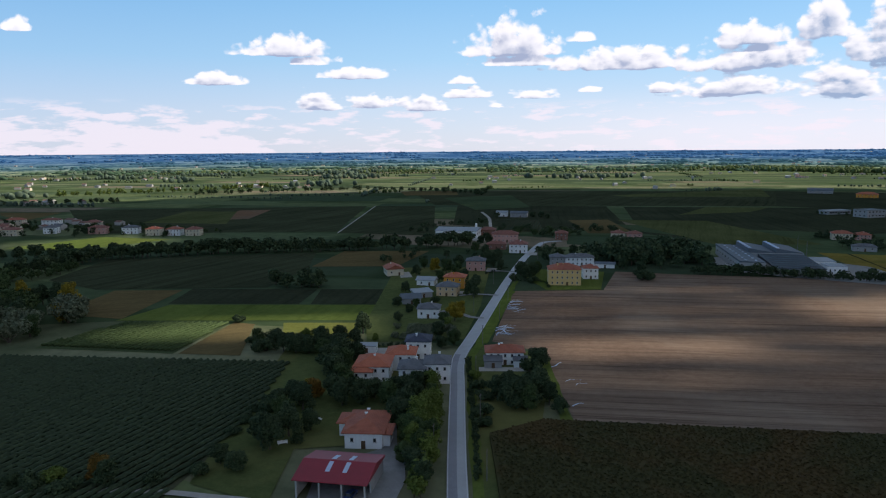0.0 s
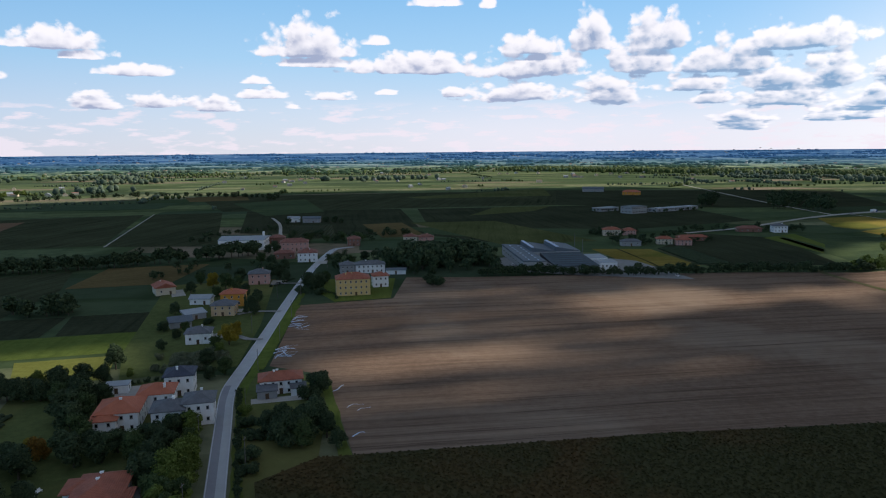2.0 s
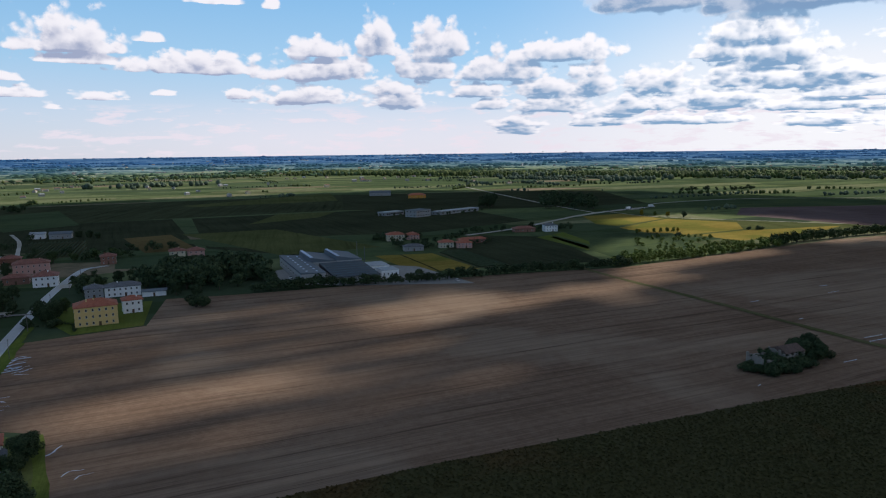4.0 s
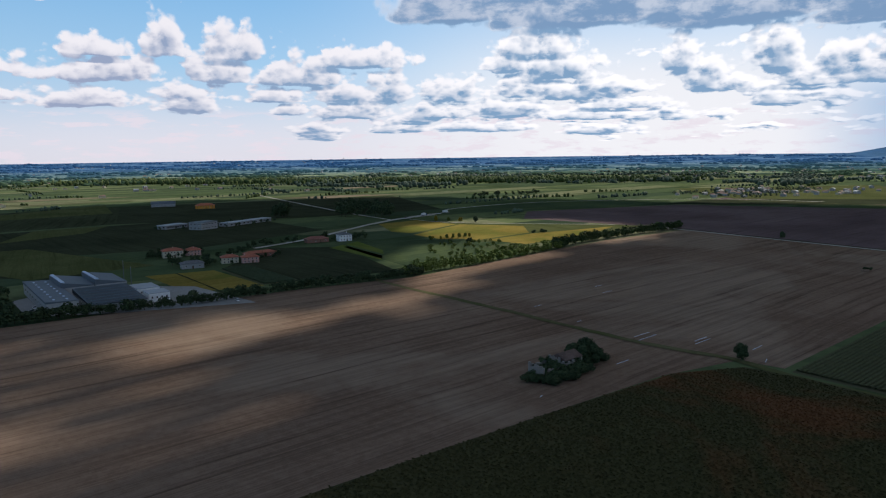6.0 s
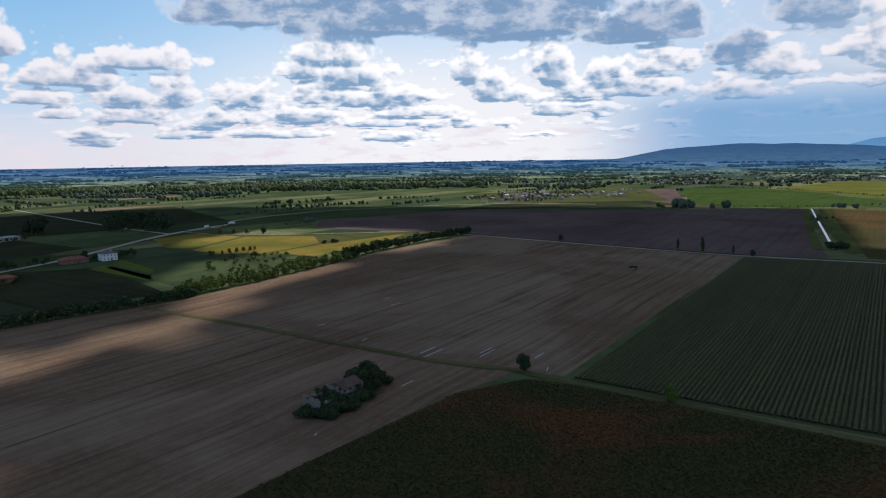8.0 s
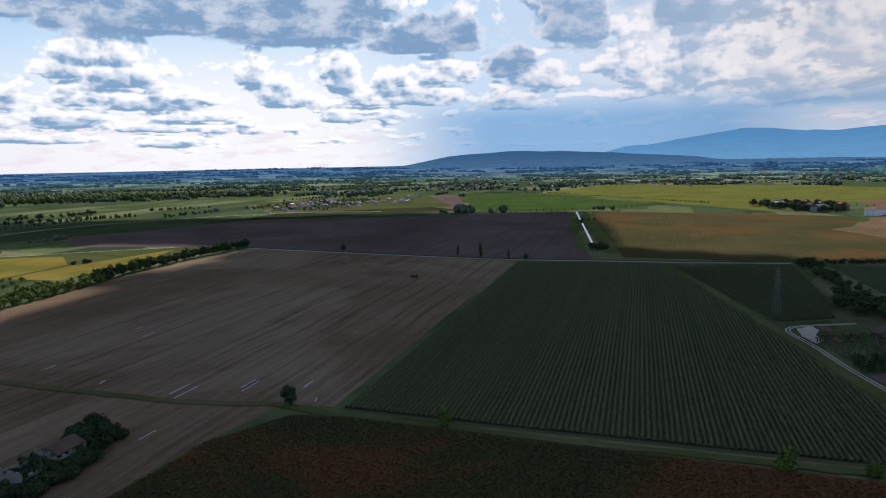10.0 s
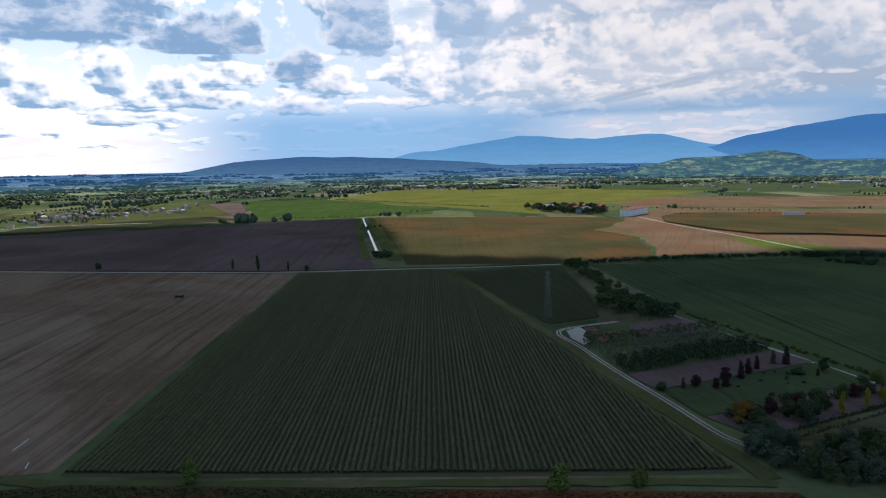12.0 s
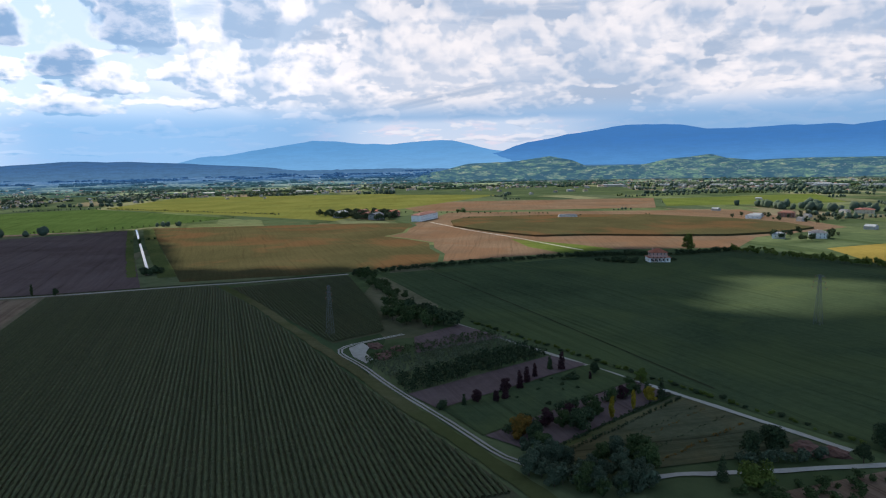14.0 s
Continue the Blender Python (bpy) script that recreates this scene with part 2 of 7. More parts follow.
build_sky()
sun = new("sun", bpy.data.lights.new("sun", "SUN"))
sun.data.energy, sun.data.angle, sun.data.color = 4.8, radians(0.7), (1.0, 0.93, 0.80)
a, b = radians(SUN_AZ), radians(SUN_EL)
TO_SUN = Vector((math.sin(a) * math.cos(b), math.cos(a) * math.cos(b), math.sin(b)))
sun.matrix_world = look(TO_SUN * 1500, (0, 0, 0))

# ---- materials ----
def material(name):
    m = bpy.data.materials.new(name)
    m.use_nodes = True
    k = Net(m.node_tree)
    return m, k, m.node_tree.nodes["Principled BSDF"]


def position(k):
    return k.n("ShaderNodeNewGeometry").outputs["Position"]


def bump(k, bs, height, dist, strength=1.0):
    b = k.n("ShaderNodeBump")
    k.put(b.inputs["Strength"], strength)
    k.put(b.inputs["Distance"], dist)
    k.put(b.inputs["Height"], height)
    k.put(bs.inputs["Normal"], b.outputs[0])


def field_material(name, dark, light, rows=0.0, heading=0.0, depth=0.5, patch=None, amount=0.5, rough=0.95, gloss=0.0):
    """Open land: two colours in large and small patches, and rows of that spacing (metres) along a heading (degrees from +x)."""
    m, k, bs = material(name)
    p = position(k)
    large = k.noise(p, 0.012, 4.0, 0.6)
    small = k.noise(p, 0.35, 5.0, 0.65)
    grain = k.noise(p, 2.3, 3.0, 0.7)
    f = k.math("ADD", k.math("MULTIPLY", large, 0.9), k.math("ADD", k.math("MULTIPLY", small, 0.6), k.math("MULTIPLY", grain, 0.4)))
    col = k.mix(k.range(f, 0.65, 1.25), dark, light)
    if patch:
        blot = k.range(k.noise(k.vec("ADD", p, (310.0, 77.0, 0.0)), 0.009, 5.0, 0.62, "3D", 0.6), 0.47, 0.62)
        col = k.mix(k.math("MULTIPLY", blot, amount), col, patch)
    h = small
    if rows:
        a = radians(heading)
        # long streaks along the rows
        along = k.vec("DOT_PRODUCT", p, (math.cos(a), math.sin(a), 0.0))
        across = k.vec("DOT_PRODUCT", p, (-math.sin(a), math.cos(a), 0.0))
        bend = k.math("ADD", across, k.math("MULTIPLY", k.noise(p, 0.01, 2.0, 0.5), 9.0))
        broad = k.noise(k.xyz(k.math("MULTIPLY", along, 0.0055), k.math("MULTIPLY", bend, 0.75 / rows)), 1.0, 4.0, 0.7, "2D")
        thin = k.noise(k.xyz(k.math("MULTIPLY", along, 0.02), k.math("MULTIPLY", across, 3.4 / rows)), 1.0, 5.0, 0.75, "2D")
        f2 = k.math("MULTIPLY", k.range(k.math("ADD", k.math("MULTIPLY", broad, 0.55), k.math("MULTIPLY", thin, 0.45)), 0.40, 0.64), depth)
        col = k.mix(f2, col, tuple(c * 0.5 for c in dark))
        lane = k.math("MULTIPLY", k.range(broad, 0.655, 0.68), depth)
        col = k.mix(k.math("MULTIPLY", lane, 0.8), col, tuple(c * 0.3 for c in dark))
        h = k.math("ADD", small, k.math("MULTIPLY", thin, 1.5))
    k.put(bs.inputs["Base Color"], col)
    k.put(bs.inputs["Roughness"], rough)
    k.put(bs.inputs["Specular IOR Level"], gloss)
    bump(k, bs, h, 0.25, 0.6)
    return m


def patchwork_material():
    """The plain far off: strips and blocks of fields, meadow and stubble."""
    m, k, bs = material("plain_of_fields")
    p = position(k)
    a = radians(-9.0)
    x = k.vec("DOT_PRODUCT", p, (math.cos(a) / 210.0, math.sin(a) / 210.0, 0.0))
    y = k.vec("DOT_PRODUCT", p, (-math.sin(a) / 70.0, math.cos(a) / 70.0, 0.0))
    v = k.n("ShaderNodeTexVoronoi")
    v.voronoi_dimensions, v.distance = "2D", "CHEBYCHEV"
    k.put(v.inputs["Vector"], k.xyz(x, y))
    k.put(v.inputs["Scale"], 1.0)
    k.put(v.inputs["Randomness"], 0.8)
    r, g, b = k.split(v.outputs["Color"])
    col = k.ramp(r, (0.0, (0.046, 0.066, 0.042)), (0.16, (0.084, 0.116, 0.056)), (0.30, (0.150, 0.180, 0.080)), (0.42, (0.054, 0.080, 0.048)), (0.56, (0.110, 0.142, 0.066)), (0.68, (0.230, 0.230, 0.135)), (0.76, (0.070, 0.098, 0.058)), (0.88, (0.135, 0.170, 0.082)), (0.95, (0.230, 0.180, 0.130)))
    big = k.noise(p, 0.0022, 3.0, 0.5)
    col = k.mix(k.range(big, 0.42, 0.66, 0.0, 0.30), col, (0.080, 0.118, 0.050))
    small = k.noise(p, 0.06, 6.0, 0.7)
    col = k.mix(k.range(small, 0.35, 0.75, 0.0, 0.55), col, (0.030, 0.048, 0.026))
    edge = k.range(v.outputs["Distance"], 0.42, 0.5)
    k.put(bs.inputs["Base Color"], k.mix(k.math("MULTIPLY", edge, 0.5), col, (0.03, 0.05, 0.02)))
    k.put(bs.inputs["Roughness"], 0.95)
    k.put(bs.inputs["Specular IOR Level"], 0.0)
    bump(k, bs, small, 1.0, 0.5)
    return m


def leaf_material(name, dark, light, vary=0.35):
    m, k, bs = material(name)
    rnd = k.n("ShaderNodeObjectInfo").outputs["Random"]
    geo = k.n("ShaderNodeNewGeometry")
    isl = geo.outputs["Random Per Island"]
    p = geo.outputs["Position"]
    f = k.math("ADD", k.math("MULTIPLY", isl, 0.6), k.math("MULTIPLY", k.noise(p, 0.5, 3.0), 0.6))
    col = k.mix(k.range(f, 0.25, 0.95), dark, light)
    col = k.mix(k.math("MULTIPLY", rnd, vary), col, tuple(c * 0.45 for c in dark))
    k.put(bs.inputs["Base Color"], col)
    k.put(bs.inputs["Roughness"], 0.8)
    k.put(bs.inputs["Specular IOR Level"], 0.06)
    return m


def plain_material(name, color, rough=0.8, worn=0.35, scale=0.6, metal=0.0, streaks=False):
    """Painted, rendered or metal surfaces, with dirt at two scales."""
    m, k, bs = material(name)
    p = position(k)
    big = k.noise(p, scale, 5.0, 0.65)
    fine = k.noise(p, scale * 9.0, 4.0, 0.7)
    if streaks:
        q = k.vec("MULTIPLY", p, (1.6, 1.6, 0.12))
        big = k.math("MULTIPLY", k.math("ADD", big, k.noise(q, 1.2, 4.0, 0.7)), 0.5)
    f = k.range(k.math("ADD", k.math("MULTIPLY", big, 0.7), k.math("MULTIPLY", fine, 0.3)), 0.35, 0.72)
    rnd = k.n("ShaderNodeObjectInfo").outputs["Random"]
    col = k.mix(k.math("MULTIPLY", f, worn), color, tuple(c * 0.45 + 0.01 for c in color))
    col = k.mix(k.math("MULTIPLY", rnd, 0.12), col, tuple(c * 0.6 for c in color))
    k.put(bs.inputs["Base Color"], col)
    k.put(bs.inputs["Roughness"], rough)
    k.put(bs.inputs["Specular IOR Level"], 0.25)
    k.put(bs.inputs["Metallic"], metal)
    bump(k, bs, fine, 0.03, 0.4)
    return m


def tile_material(name, color, spread=0.5):
    """Clay roof tiles: courses across the slope and weathering."""
    m, k, bs = material(name)
    p = k.n("ShaderNodeTexCoord").outputs["Object"]
    x, y, z = k.split(p)
    course = k.math("SINE", k.math("MULTIPLY", z, 6.2832 / 0.16))
    roll = k.math("SINE", k.math("MULTIPLY", k.math("ADD", x, y), 6.2832 / 0.42))
    old = k.noise(p, 0.45, 5.0, 0.65)
    spot = k.noise(p, 3.2, 3.0, 0.75)
    col = k.mix(k.range(old, 0.36, 0.66, 0.0, spread), color, tuple(c * 0.48 for c in color))
    col = k.mix(k.range(spot, 0.52, 0.72, 0.0, 0.55), col, (color[0] * 0.9 + 0.06, color[1] * 1.1 + 0.06, color[2] * 1.1 + 0.05))
    col = k.mix(k.range(course, 0.2, 1.0, 0.0, 0.3), col, tuple(c * 0.35 for c in color))
    k.put(bs.inputs["Base Color"], col)
    k.put(bs.inputs["Roughness"], 0.85)
    bump(k, bs, k.math("ADD", course, roll), 0.05, 0.7)
    return m


def slope_place(k, p):
    """A place on a far slope: round the plain in degrees, and by its height."""
    x, y, z = k.split(k.vec("SUBTRACT", p, (100.0, 35.0, 0.0)))
    return k.xyz(k.math("MULTIPLY", k.math("ARCTAN2", x, y), 57.2958), k.math("DIVIDE", z, 11.0), 0.0)


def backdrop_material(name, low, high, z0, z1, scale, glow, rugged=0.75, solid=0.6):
    """Far land with woods and clearings; the haze of the air is painted into colour and glow."""
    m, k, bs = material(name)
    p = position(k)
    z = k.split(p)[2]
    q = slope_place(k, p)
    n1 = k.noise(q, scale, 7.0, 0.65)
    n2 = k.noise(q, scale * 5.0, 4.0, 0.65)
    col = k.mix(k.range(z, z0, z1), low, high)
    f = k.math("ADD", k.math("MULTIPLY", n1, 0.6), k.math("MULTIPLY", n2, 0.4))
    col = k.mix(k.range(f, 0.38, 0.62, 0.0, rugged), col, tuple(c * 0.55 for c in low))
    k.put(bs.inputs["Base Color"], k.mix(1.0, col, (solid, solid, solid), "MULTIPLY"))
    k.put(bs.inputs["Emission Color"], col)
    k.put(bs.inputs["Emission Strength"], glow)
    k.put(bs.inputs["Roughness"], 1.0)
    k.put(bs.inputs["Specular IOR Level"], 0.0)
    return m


def hill_material():
    """Green hills far off: vineyards, woods and pale houses, with haze put in as a bluish glow."""
    m, k, bs = material("green_hills_painted_haze")
    p = position(k)
    q = slope_place(k, p)
    v = k.n("ShaderNodeTexVoronoi")
    k.put(v.inputs["Vector"], k.vec("ADD", q, k.xyz(k.noise(q, 1.2, 3.0, 0.6), k.noise(k.vec("ADD", q, (7.0, 3.0, 0.0)), 1.2, 3.0, 0.6))))
    k.put(v.inputs["Scale"], 1.9)
    r, g, b = k.split(v.outputs["Color"])
    col = k.ramp(r, (0.0, (0.030, 0.062, 0.056)), (0.3, (0.046, 0.086, 0.062)), (0.52, (0.120, 0.185, 0.085)), (0.72, (0.040, 0.076, 0.060)), (0.86, (0.200, 0.230, 0.125)), (1.0, (0.060, 0.105, 0.070)))
    wood = k.noise(q, 0.8, 8.0, 0.72)
    col = k.mix(k.range(wood, 0.48, 0.53, 0.0, 0.9), col, (0.014, 0.036, 0.046))
    fine = k.noise(q, 4.5, 4.0, 0.7)
    col = k.mix(k.range(fine, 0.49, 0.56, 0.0, 0.75), col, (0.018, 0.042, 0.050))
    dots = k.n("ShaderNodeTexVoronoi")
    k.put(dots.inputs["Vector"], k.vec("MULTIPLY", q, (1.0, 0.8, 1.0)))
    k.put(dots.inputs["Scale"], 6.5)
    near = k.math("MULTIPLY", k.range(dots.outputs["Distance"], 0.16, 0.10), k.range(k.noise(q, 0.33, 2.0), 0.50, 0.58))
    col = k.mix(near, col, (0.42, 0.40, 0.37))
    k.put(bs.inputs["Base Color"], col)
    # haze painted in: the hills emit a bluish mix of their colour
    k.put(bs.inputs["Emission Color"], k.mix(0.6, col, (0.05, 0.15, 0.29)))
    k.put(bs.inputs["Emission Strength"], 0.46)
    k.put(bs.inputs["Roughness"], 1.0)
    k.put(bs.inputs["Specular IOR Level"], 0.0)
    return m


ROWS = -7.7  # heading of the crop rows on the large fields, degrees from +x
M_PLAIN = patchwork_material()
M_PLOUGH = field_material("ploughed_soil", (0.154, 0.102, 0.072), (0.256, 0.182, 0.132), 2.6, ROWS, 0.5, (0.300, 0.230, 0.172), 0.6)
M_PLUM = field_material("wet_ploughed_soil", (0.098, 0.071, 0.072), (0.164, 0.120, 0.118), 3.5, ROWS, 0.30, (0.180, 0.138, 0.135), 0.45)
M_GRASS = field_material("grass", (0.058, 0.078, 0.028), (0.120, 0.140, 0.052), 0.0, 0.0, 0.0, (0.18, 0.16, 0.06), 0.5)
M_MEADOW = field_material("meadow", (0.070, 0.102, 0.024), (0.135, 0.170, 0.042), 7.0, 80.0, 0.25, (0.13, 0.14, 0.04), 0.4)
M_SOY = field_material("green_crop", (0.040, 0.062, 0.034), (0.082, 0.112, 0.056), 2.0, -4.0, 0.32, (0.094, 0.122, 0.050), 0.55)
M_DARKCROP = field_material("dark_green_crop", (0.030, 0.036, 0.022), (0.056, 0.066, 0.038), 4.0, ROWS + 90.0, 0.3)
M_VINEFLOOR = field_material("vineyard_grass", (0.060, 0.068, 0.039), (0.098, 0.106, 0.060), 0.0, 0.0, 0.0, (0.104, 0.096, 0.060), 0.5)
M_FARCROP = field_material("vineyard_green", (0.038, 0.046, 0.026), (0.068, 0.080, 0.044), 5.0, 62.0, 0.5)
M_GOLD = field_material("ripe_crop", (0.165, 0.128, 0.032), (0.300, 0.230, 0.062), 4.0, ROWS, 0.25, (0.10, 0.13, 0.03), 0.7)
M_YGREEN = field_material("yellow_green_crop", (0.104, 0.114, 0.028), (0.172, 0.176, 0.050), 6.0, -20.0, 0.15, (0.100, 0.126, 0.038), 0.4)
M_RUSSET = field_material("drying_maize_field", (0.056, 0.056, 0.027), (0.094, 0.082, 0.040), 2.0, ROWS, 0.22, (0.150, 0.072, 0.036), 0.55)
M_STUBBLE = field_material("stubble", (0.130, 0.088, 0.058), (0.205, 0.144, 0.097), 2.0, -30.0, 0.25, (0.185, 0.105, 0.060), 0.6)
M_ORCHARD = field_material("orchard_green", (0.038, 0.074, 0.022), (0.078, 0.122, 0.038), 6.0, -9.0, 0.35, (0.060, 0.095, 0.028), 0.5)
M_OLIVE = field_material("olive_green_field", (0.060, 0.072, 0.028), (0.110, 0.120, 0.050), 5.0, 70.0, 0.3)
M_TAN = field_material("dry_stubble", (0.100, 0.078, 0.036), (0.170, 0.130, 0.060), 5.0, 20.0, 0.3)
M_FALLOW = field_material("fallow_grass", (0.060, 0.070, 0.039), (0.120, 0.125, 0.078), 6.0, 78.0, 0.55, (0.15, 0.11, 0.05), 0.5)
M_ASPHALT = field_material("asphalt", (0.300, 0.302, 0.305), (0.400, 0.402, 0.405), 0.0, 0.0, 0.0, (0.46, 0.46, 0.45), 0.4, 0.6, 0.3)
M_NEWASPHALT = field_material("dark_asphalt", (0.175, 0.172, 0.190), (0.235, 0.230, 0.250), 0.0, 0.0, 0.0, (0.28, 0.27, 0.28), 0.4, 0.6, 0.3)
M_GRAVEL = field_material("pale_gravel", (0.310, 0.292, 0.262), (0.470, 0.452, 0.410), 0.0, 0.0, 0.0, (0.28, 0.27, 0.22), 0.4)
M_LANE = field_material("worn_grass_track", (0.075, 0.075, 0.035), (0.150, 0.140, 0.075), 0.0, 0.0, 0.0, (0.06, 0.08, 0.025), 0.6)
M_CONCRETE = field_material("concrete_yard", (0.200, 0.200, 0.195), (0.320, 0.320, 0.310), 0.0, 0.0, 0.0, (0.14, 0.14, 0.13), 0.6)
M_WATER, _k, _b = material("canal_water")
_b.inputs["Base Color"].default_value = (0.02, 0.03, 0.03, 1)
_b.inputs["Roughness"].default_value = 0.06
bump(_k, _b, _k.noise(position(_k), 0.8, 3.0), 0.02, 0.2)

L_DARK = leaf_material("dark_leaves", (0.026, 0.044, 0.023), (0.078, 0.108, 0.050))
L_MID = leaf_material("green_leaves", (0.032, 0.054, 0.020), (0.085, 0.120, 0.045))
L_LIGHT = leaf_material("light_green_leaves", (0.066, 0.096, 0.018), (0.145, 0.185, 0.044))
L_YELLOW = leaf_material("yellow_leaves", (0.150, 0.120, 0.015), (0.340, 0.250, 0.030), 0.2)
L_ORANGE = leaf_material("orange_leaves", (0.100, 0.075, 0.018), (0.230, 0.115, 0.024), 0.2)
L_RED = leaf_material("purple_leaves", (0.030, 0.014, 0.018), (0.065, 0.030, 0.034), 0.2)
L_OLIVE = leaf_material("olive_leaves", (0.085, 0.105, 0.060), (0.180, 0.200, 0.125), 0.2)
L_VINE = leaf_material("vine_leaves", (0.046, 0.055, 0.028), (0.098, 0.112, 0.052), 0.25)
L_OLDVINE = leaf_material("old_vine_leaves", (0.026, 0.040, 0.022), (0.060, 0.082, 0.044), 0.12)
# paler, bluish leaf colours: haze painted into the far trees
L_FAR_HAZED = leaf_material("hazed_far_leaves", (0.056, 0.082, 0.060), (0.108, 0.142, 0.094), 0.0)
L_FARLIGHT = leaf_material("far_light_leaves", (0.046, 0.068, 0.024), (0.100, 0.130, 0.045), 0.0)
L_GREY = leaf_material("grey_green_leaves", (0.044, 0.066, 0.042), (0.092, 0.122, 0.076), 0.25)
M_RUBBLE = plain_material("red_brown_rubble", (0.15, 0.080, 0.062), 0.95, 0.7, 1.4)
M_BARK = plain_material("bark", (0.09, 0.07, 0.05), 0.9, 0.6, 3.0)

M_WHITE = plain_material("white_render", (0.86, 0.855, 0.84), 0.85, 0.35, 0.5, 0.0, True)
M_CREAM = plain_material("cream_render", (0.62, 0.54, 0.40), 0.85, 0.35, 0.5, 0.0, True)
M_PEACH = plain_material("peach_render", (0.62, 0.44, 0.26), 0.85, 0.3, 0.5, 0.0, True)
M_ORANGE = plain_material("orange_render", (0.66, 0.30, 0.05), 0.85, 0.25, 0.5, 0.0, True)
M_YELLOW = plain_material("ochre_yellow_render", (0.68, 0.48, 0.20), 0.85, 0.3, 0.5, 0.0, True)
M_PINK = plain_material("pink_render", (0.58, 0.33, 0.28), 0.85, 0.3, 0.5, 0.0, True)
M_BRICK = plain_material("old_brick", (0.30, 0.15, 0.11), 0.9, 0.6, 0.8, 0.0, True)
M_GREY = plain_material("grey_render", (0.33, 0.33, 0.33), 0.85, 0.4, 0.5, 0.0, True)
M_STONE = plain_material("old_plaster", (0.25, 0.225, 0.20), 0.9, 0.7, 0.7, 0.0, True)
M_CONC = plain_material("concrete", (0.42, 0.42, 0.41), 0.85, 0.5, 0.4, 0.0, True)
M_STEEL = plain_material("galvanised_steel", (0.17, 0.18, 0.19), 0.6, 0.3, 2.0, 0.4)
M_SHEET = plain_material("grey_roof_sheet", (0.125, 0.150, 0.175), 0.75, 0.4, 0.3, 0.0)
M_PALE = plain_material("pale_roof_sheet", (0.33, 0.36, 0.385), 0.7, 0.35, 0.3, 0.0)
M_REDSHEET = plain_material("crimson_roof_sheet", (0.28, 0.028, 0.040), 0.45, 0.35, 0.3, 0.0)
M_DARK = plain_material("dark_solar_panel", (0.016, 0.020, 0.030), 0.55, 0.3, 0.3, 0.0)
M_WOOD = plain_material("dark_wood", (0.11, 0.065, 0.035), 0.7, 0.4, 2.0)
M_FARWALL = plain_material("weathered_pale_render", (0.40, 0.385, 0.36), 0.9, 0.4, 0.5)
M_FARROOF = plain_material("weathered_brown_roof", (0.20, 0.115, 0.09), 0.9, 0.4, 0.5)
M_PLASTIC = plain_material("white_plastic_film", (0.50, 0.58, 0.72), 0.4, 0.3, 0.8)
T_RED = tile_material("red_clay_tiles", (0.42, 0.125, 0.070))
T_BROWN = tile_material("brown_clay_tiles", (0.28, 0.105, 0.075))
T_GREY = tile_material("grey_tiles", (0.150, 0.155, 0.170))
T_BLUE = tile_material("slate_blue_tiles", (0.055, 0.065, 0.100))
T_ORANGE = tile_material("bright_clay_tiles", (0.52, 0.150, 0.075), 0.3)
M_GLASS, _k, _b = material("dark_window_glass")
_b.inputs["Base Color"].default_value = (0.015, 0.018, 0.022, 1)
_b.inputs["Roughness"].default_value = 0.08
M_FRAME = plain_material("window_frame", (0.50, 0.48, 0.45), 0.6, 0.2, 1.0)
M_SHUTTER = plain_material("brown_shutter", (0.10, 0.055, 0.035), 0.6, 0.2, 1.0)

# ---- builders ----
def put_mesh(name, verts, faces, mats, parent=None, index=None, smooth=False):
    me = bpy.data.meshes.new(name)
    me.from_pydata([tuple(v) for v in verts], [], [tuple(f) for f in faces])
    for m in (mats if isinstance(mats, (list, tuple)) else [mats]):
        me.materials.append(m)
    if index is not None:
        me.polygons.foreach_set("material_index", index)
    if smooth:
        me.polygons.foreach_set("use_smooth", [True] * len(me.polygons))
    me.update()
    ob = new(name, me)
    if parent:
        ob.parent = parent
    return ob


def part(name, bm, mat, parent, label=""):
    """Links a bmesh as one mesh object under a thing or part."""
    me = bpy.data.meshes.new(name)
    bm.normal_update()
    bm.to_mesh(me)
    bm.free()
    me.materials.append(mat)
    ob = new(name, me)
    ob.parent = parent
    return tagged(ob, label) if label else ob


def thing(name, x, y, rot=0.0, z=0.0, label="", category="", group="", kind=""):
    ob = new(name)
    ob.matrix_basis = pose(x, y, z, 0, 0, rot)
    ob.empty_display_size = 1.0
    return tagged(ob, label, category, group, kind)


def box(bm, cx, cy, z0, w, d, h, bevel=0.0):
    made = bmesh.ops.create_cube(bm, size=1.0, matrix=Matrix.Translation((cx, cy, z0 + h / 2)) @ Matrix.Diagonal((w, d, h, 1)))
    if bevel:
        edges = {e for v in made["verts"] for e in v.link_edges}
        bmesh.ops.bevel(bm, geom=list(edges), offset=bevel, segments=1, affect="EDGES")
    return bm


def box_bm(*a):
    return box(bmesh.new(), *a)


FIELDS = []


def sheet(name, corners, mat, z=0.05, label="", category="field", step=0.0, thick=0.0):
    """A flat piece of ground with those corners."""
    FIELDS.append(corners)
    z += 0.002 * len(FIELDS)
    bm = bmesh.new()
    vs = [bm.verts.new((x, y, z)) for x, y in corners]
    f = bm.faces.new(vs)
    if f.normal.z < 0 or sum((corners[i - 1][0] * c[1] - c[0] * corners[i - 1][1]) for i, c in enumerate(corners)) < 0:
        bmesh.ops.reverse_faces(bm, faces=[f])
    if thick:
        out = bmesh.ops.extrude_face_region(bm, geom=[f])
        bmesh.ops.translate(bm, vec=(0, 0, -thick), verts=[v for v in out["geom"] if isinstance(v, bmesh.types.BMVert)])
        bmesh.ops.recalc_face_normals(bm, faces=bm.faces)
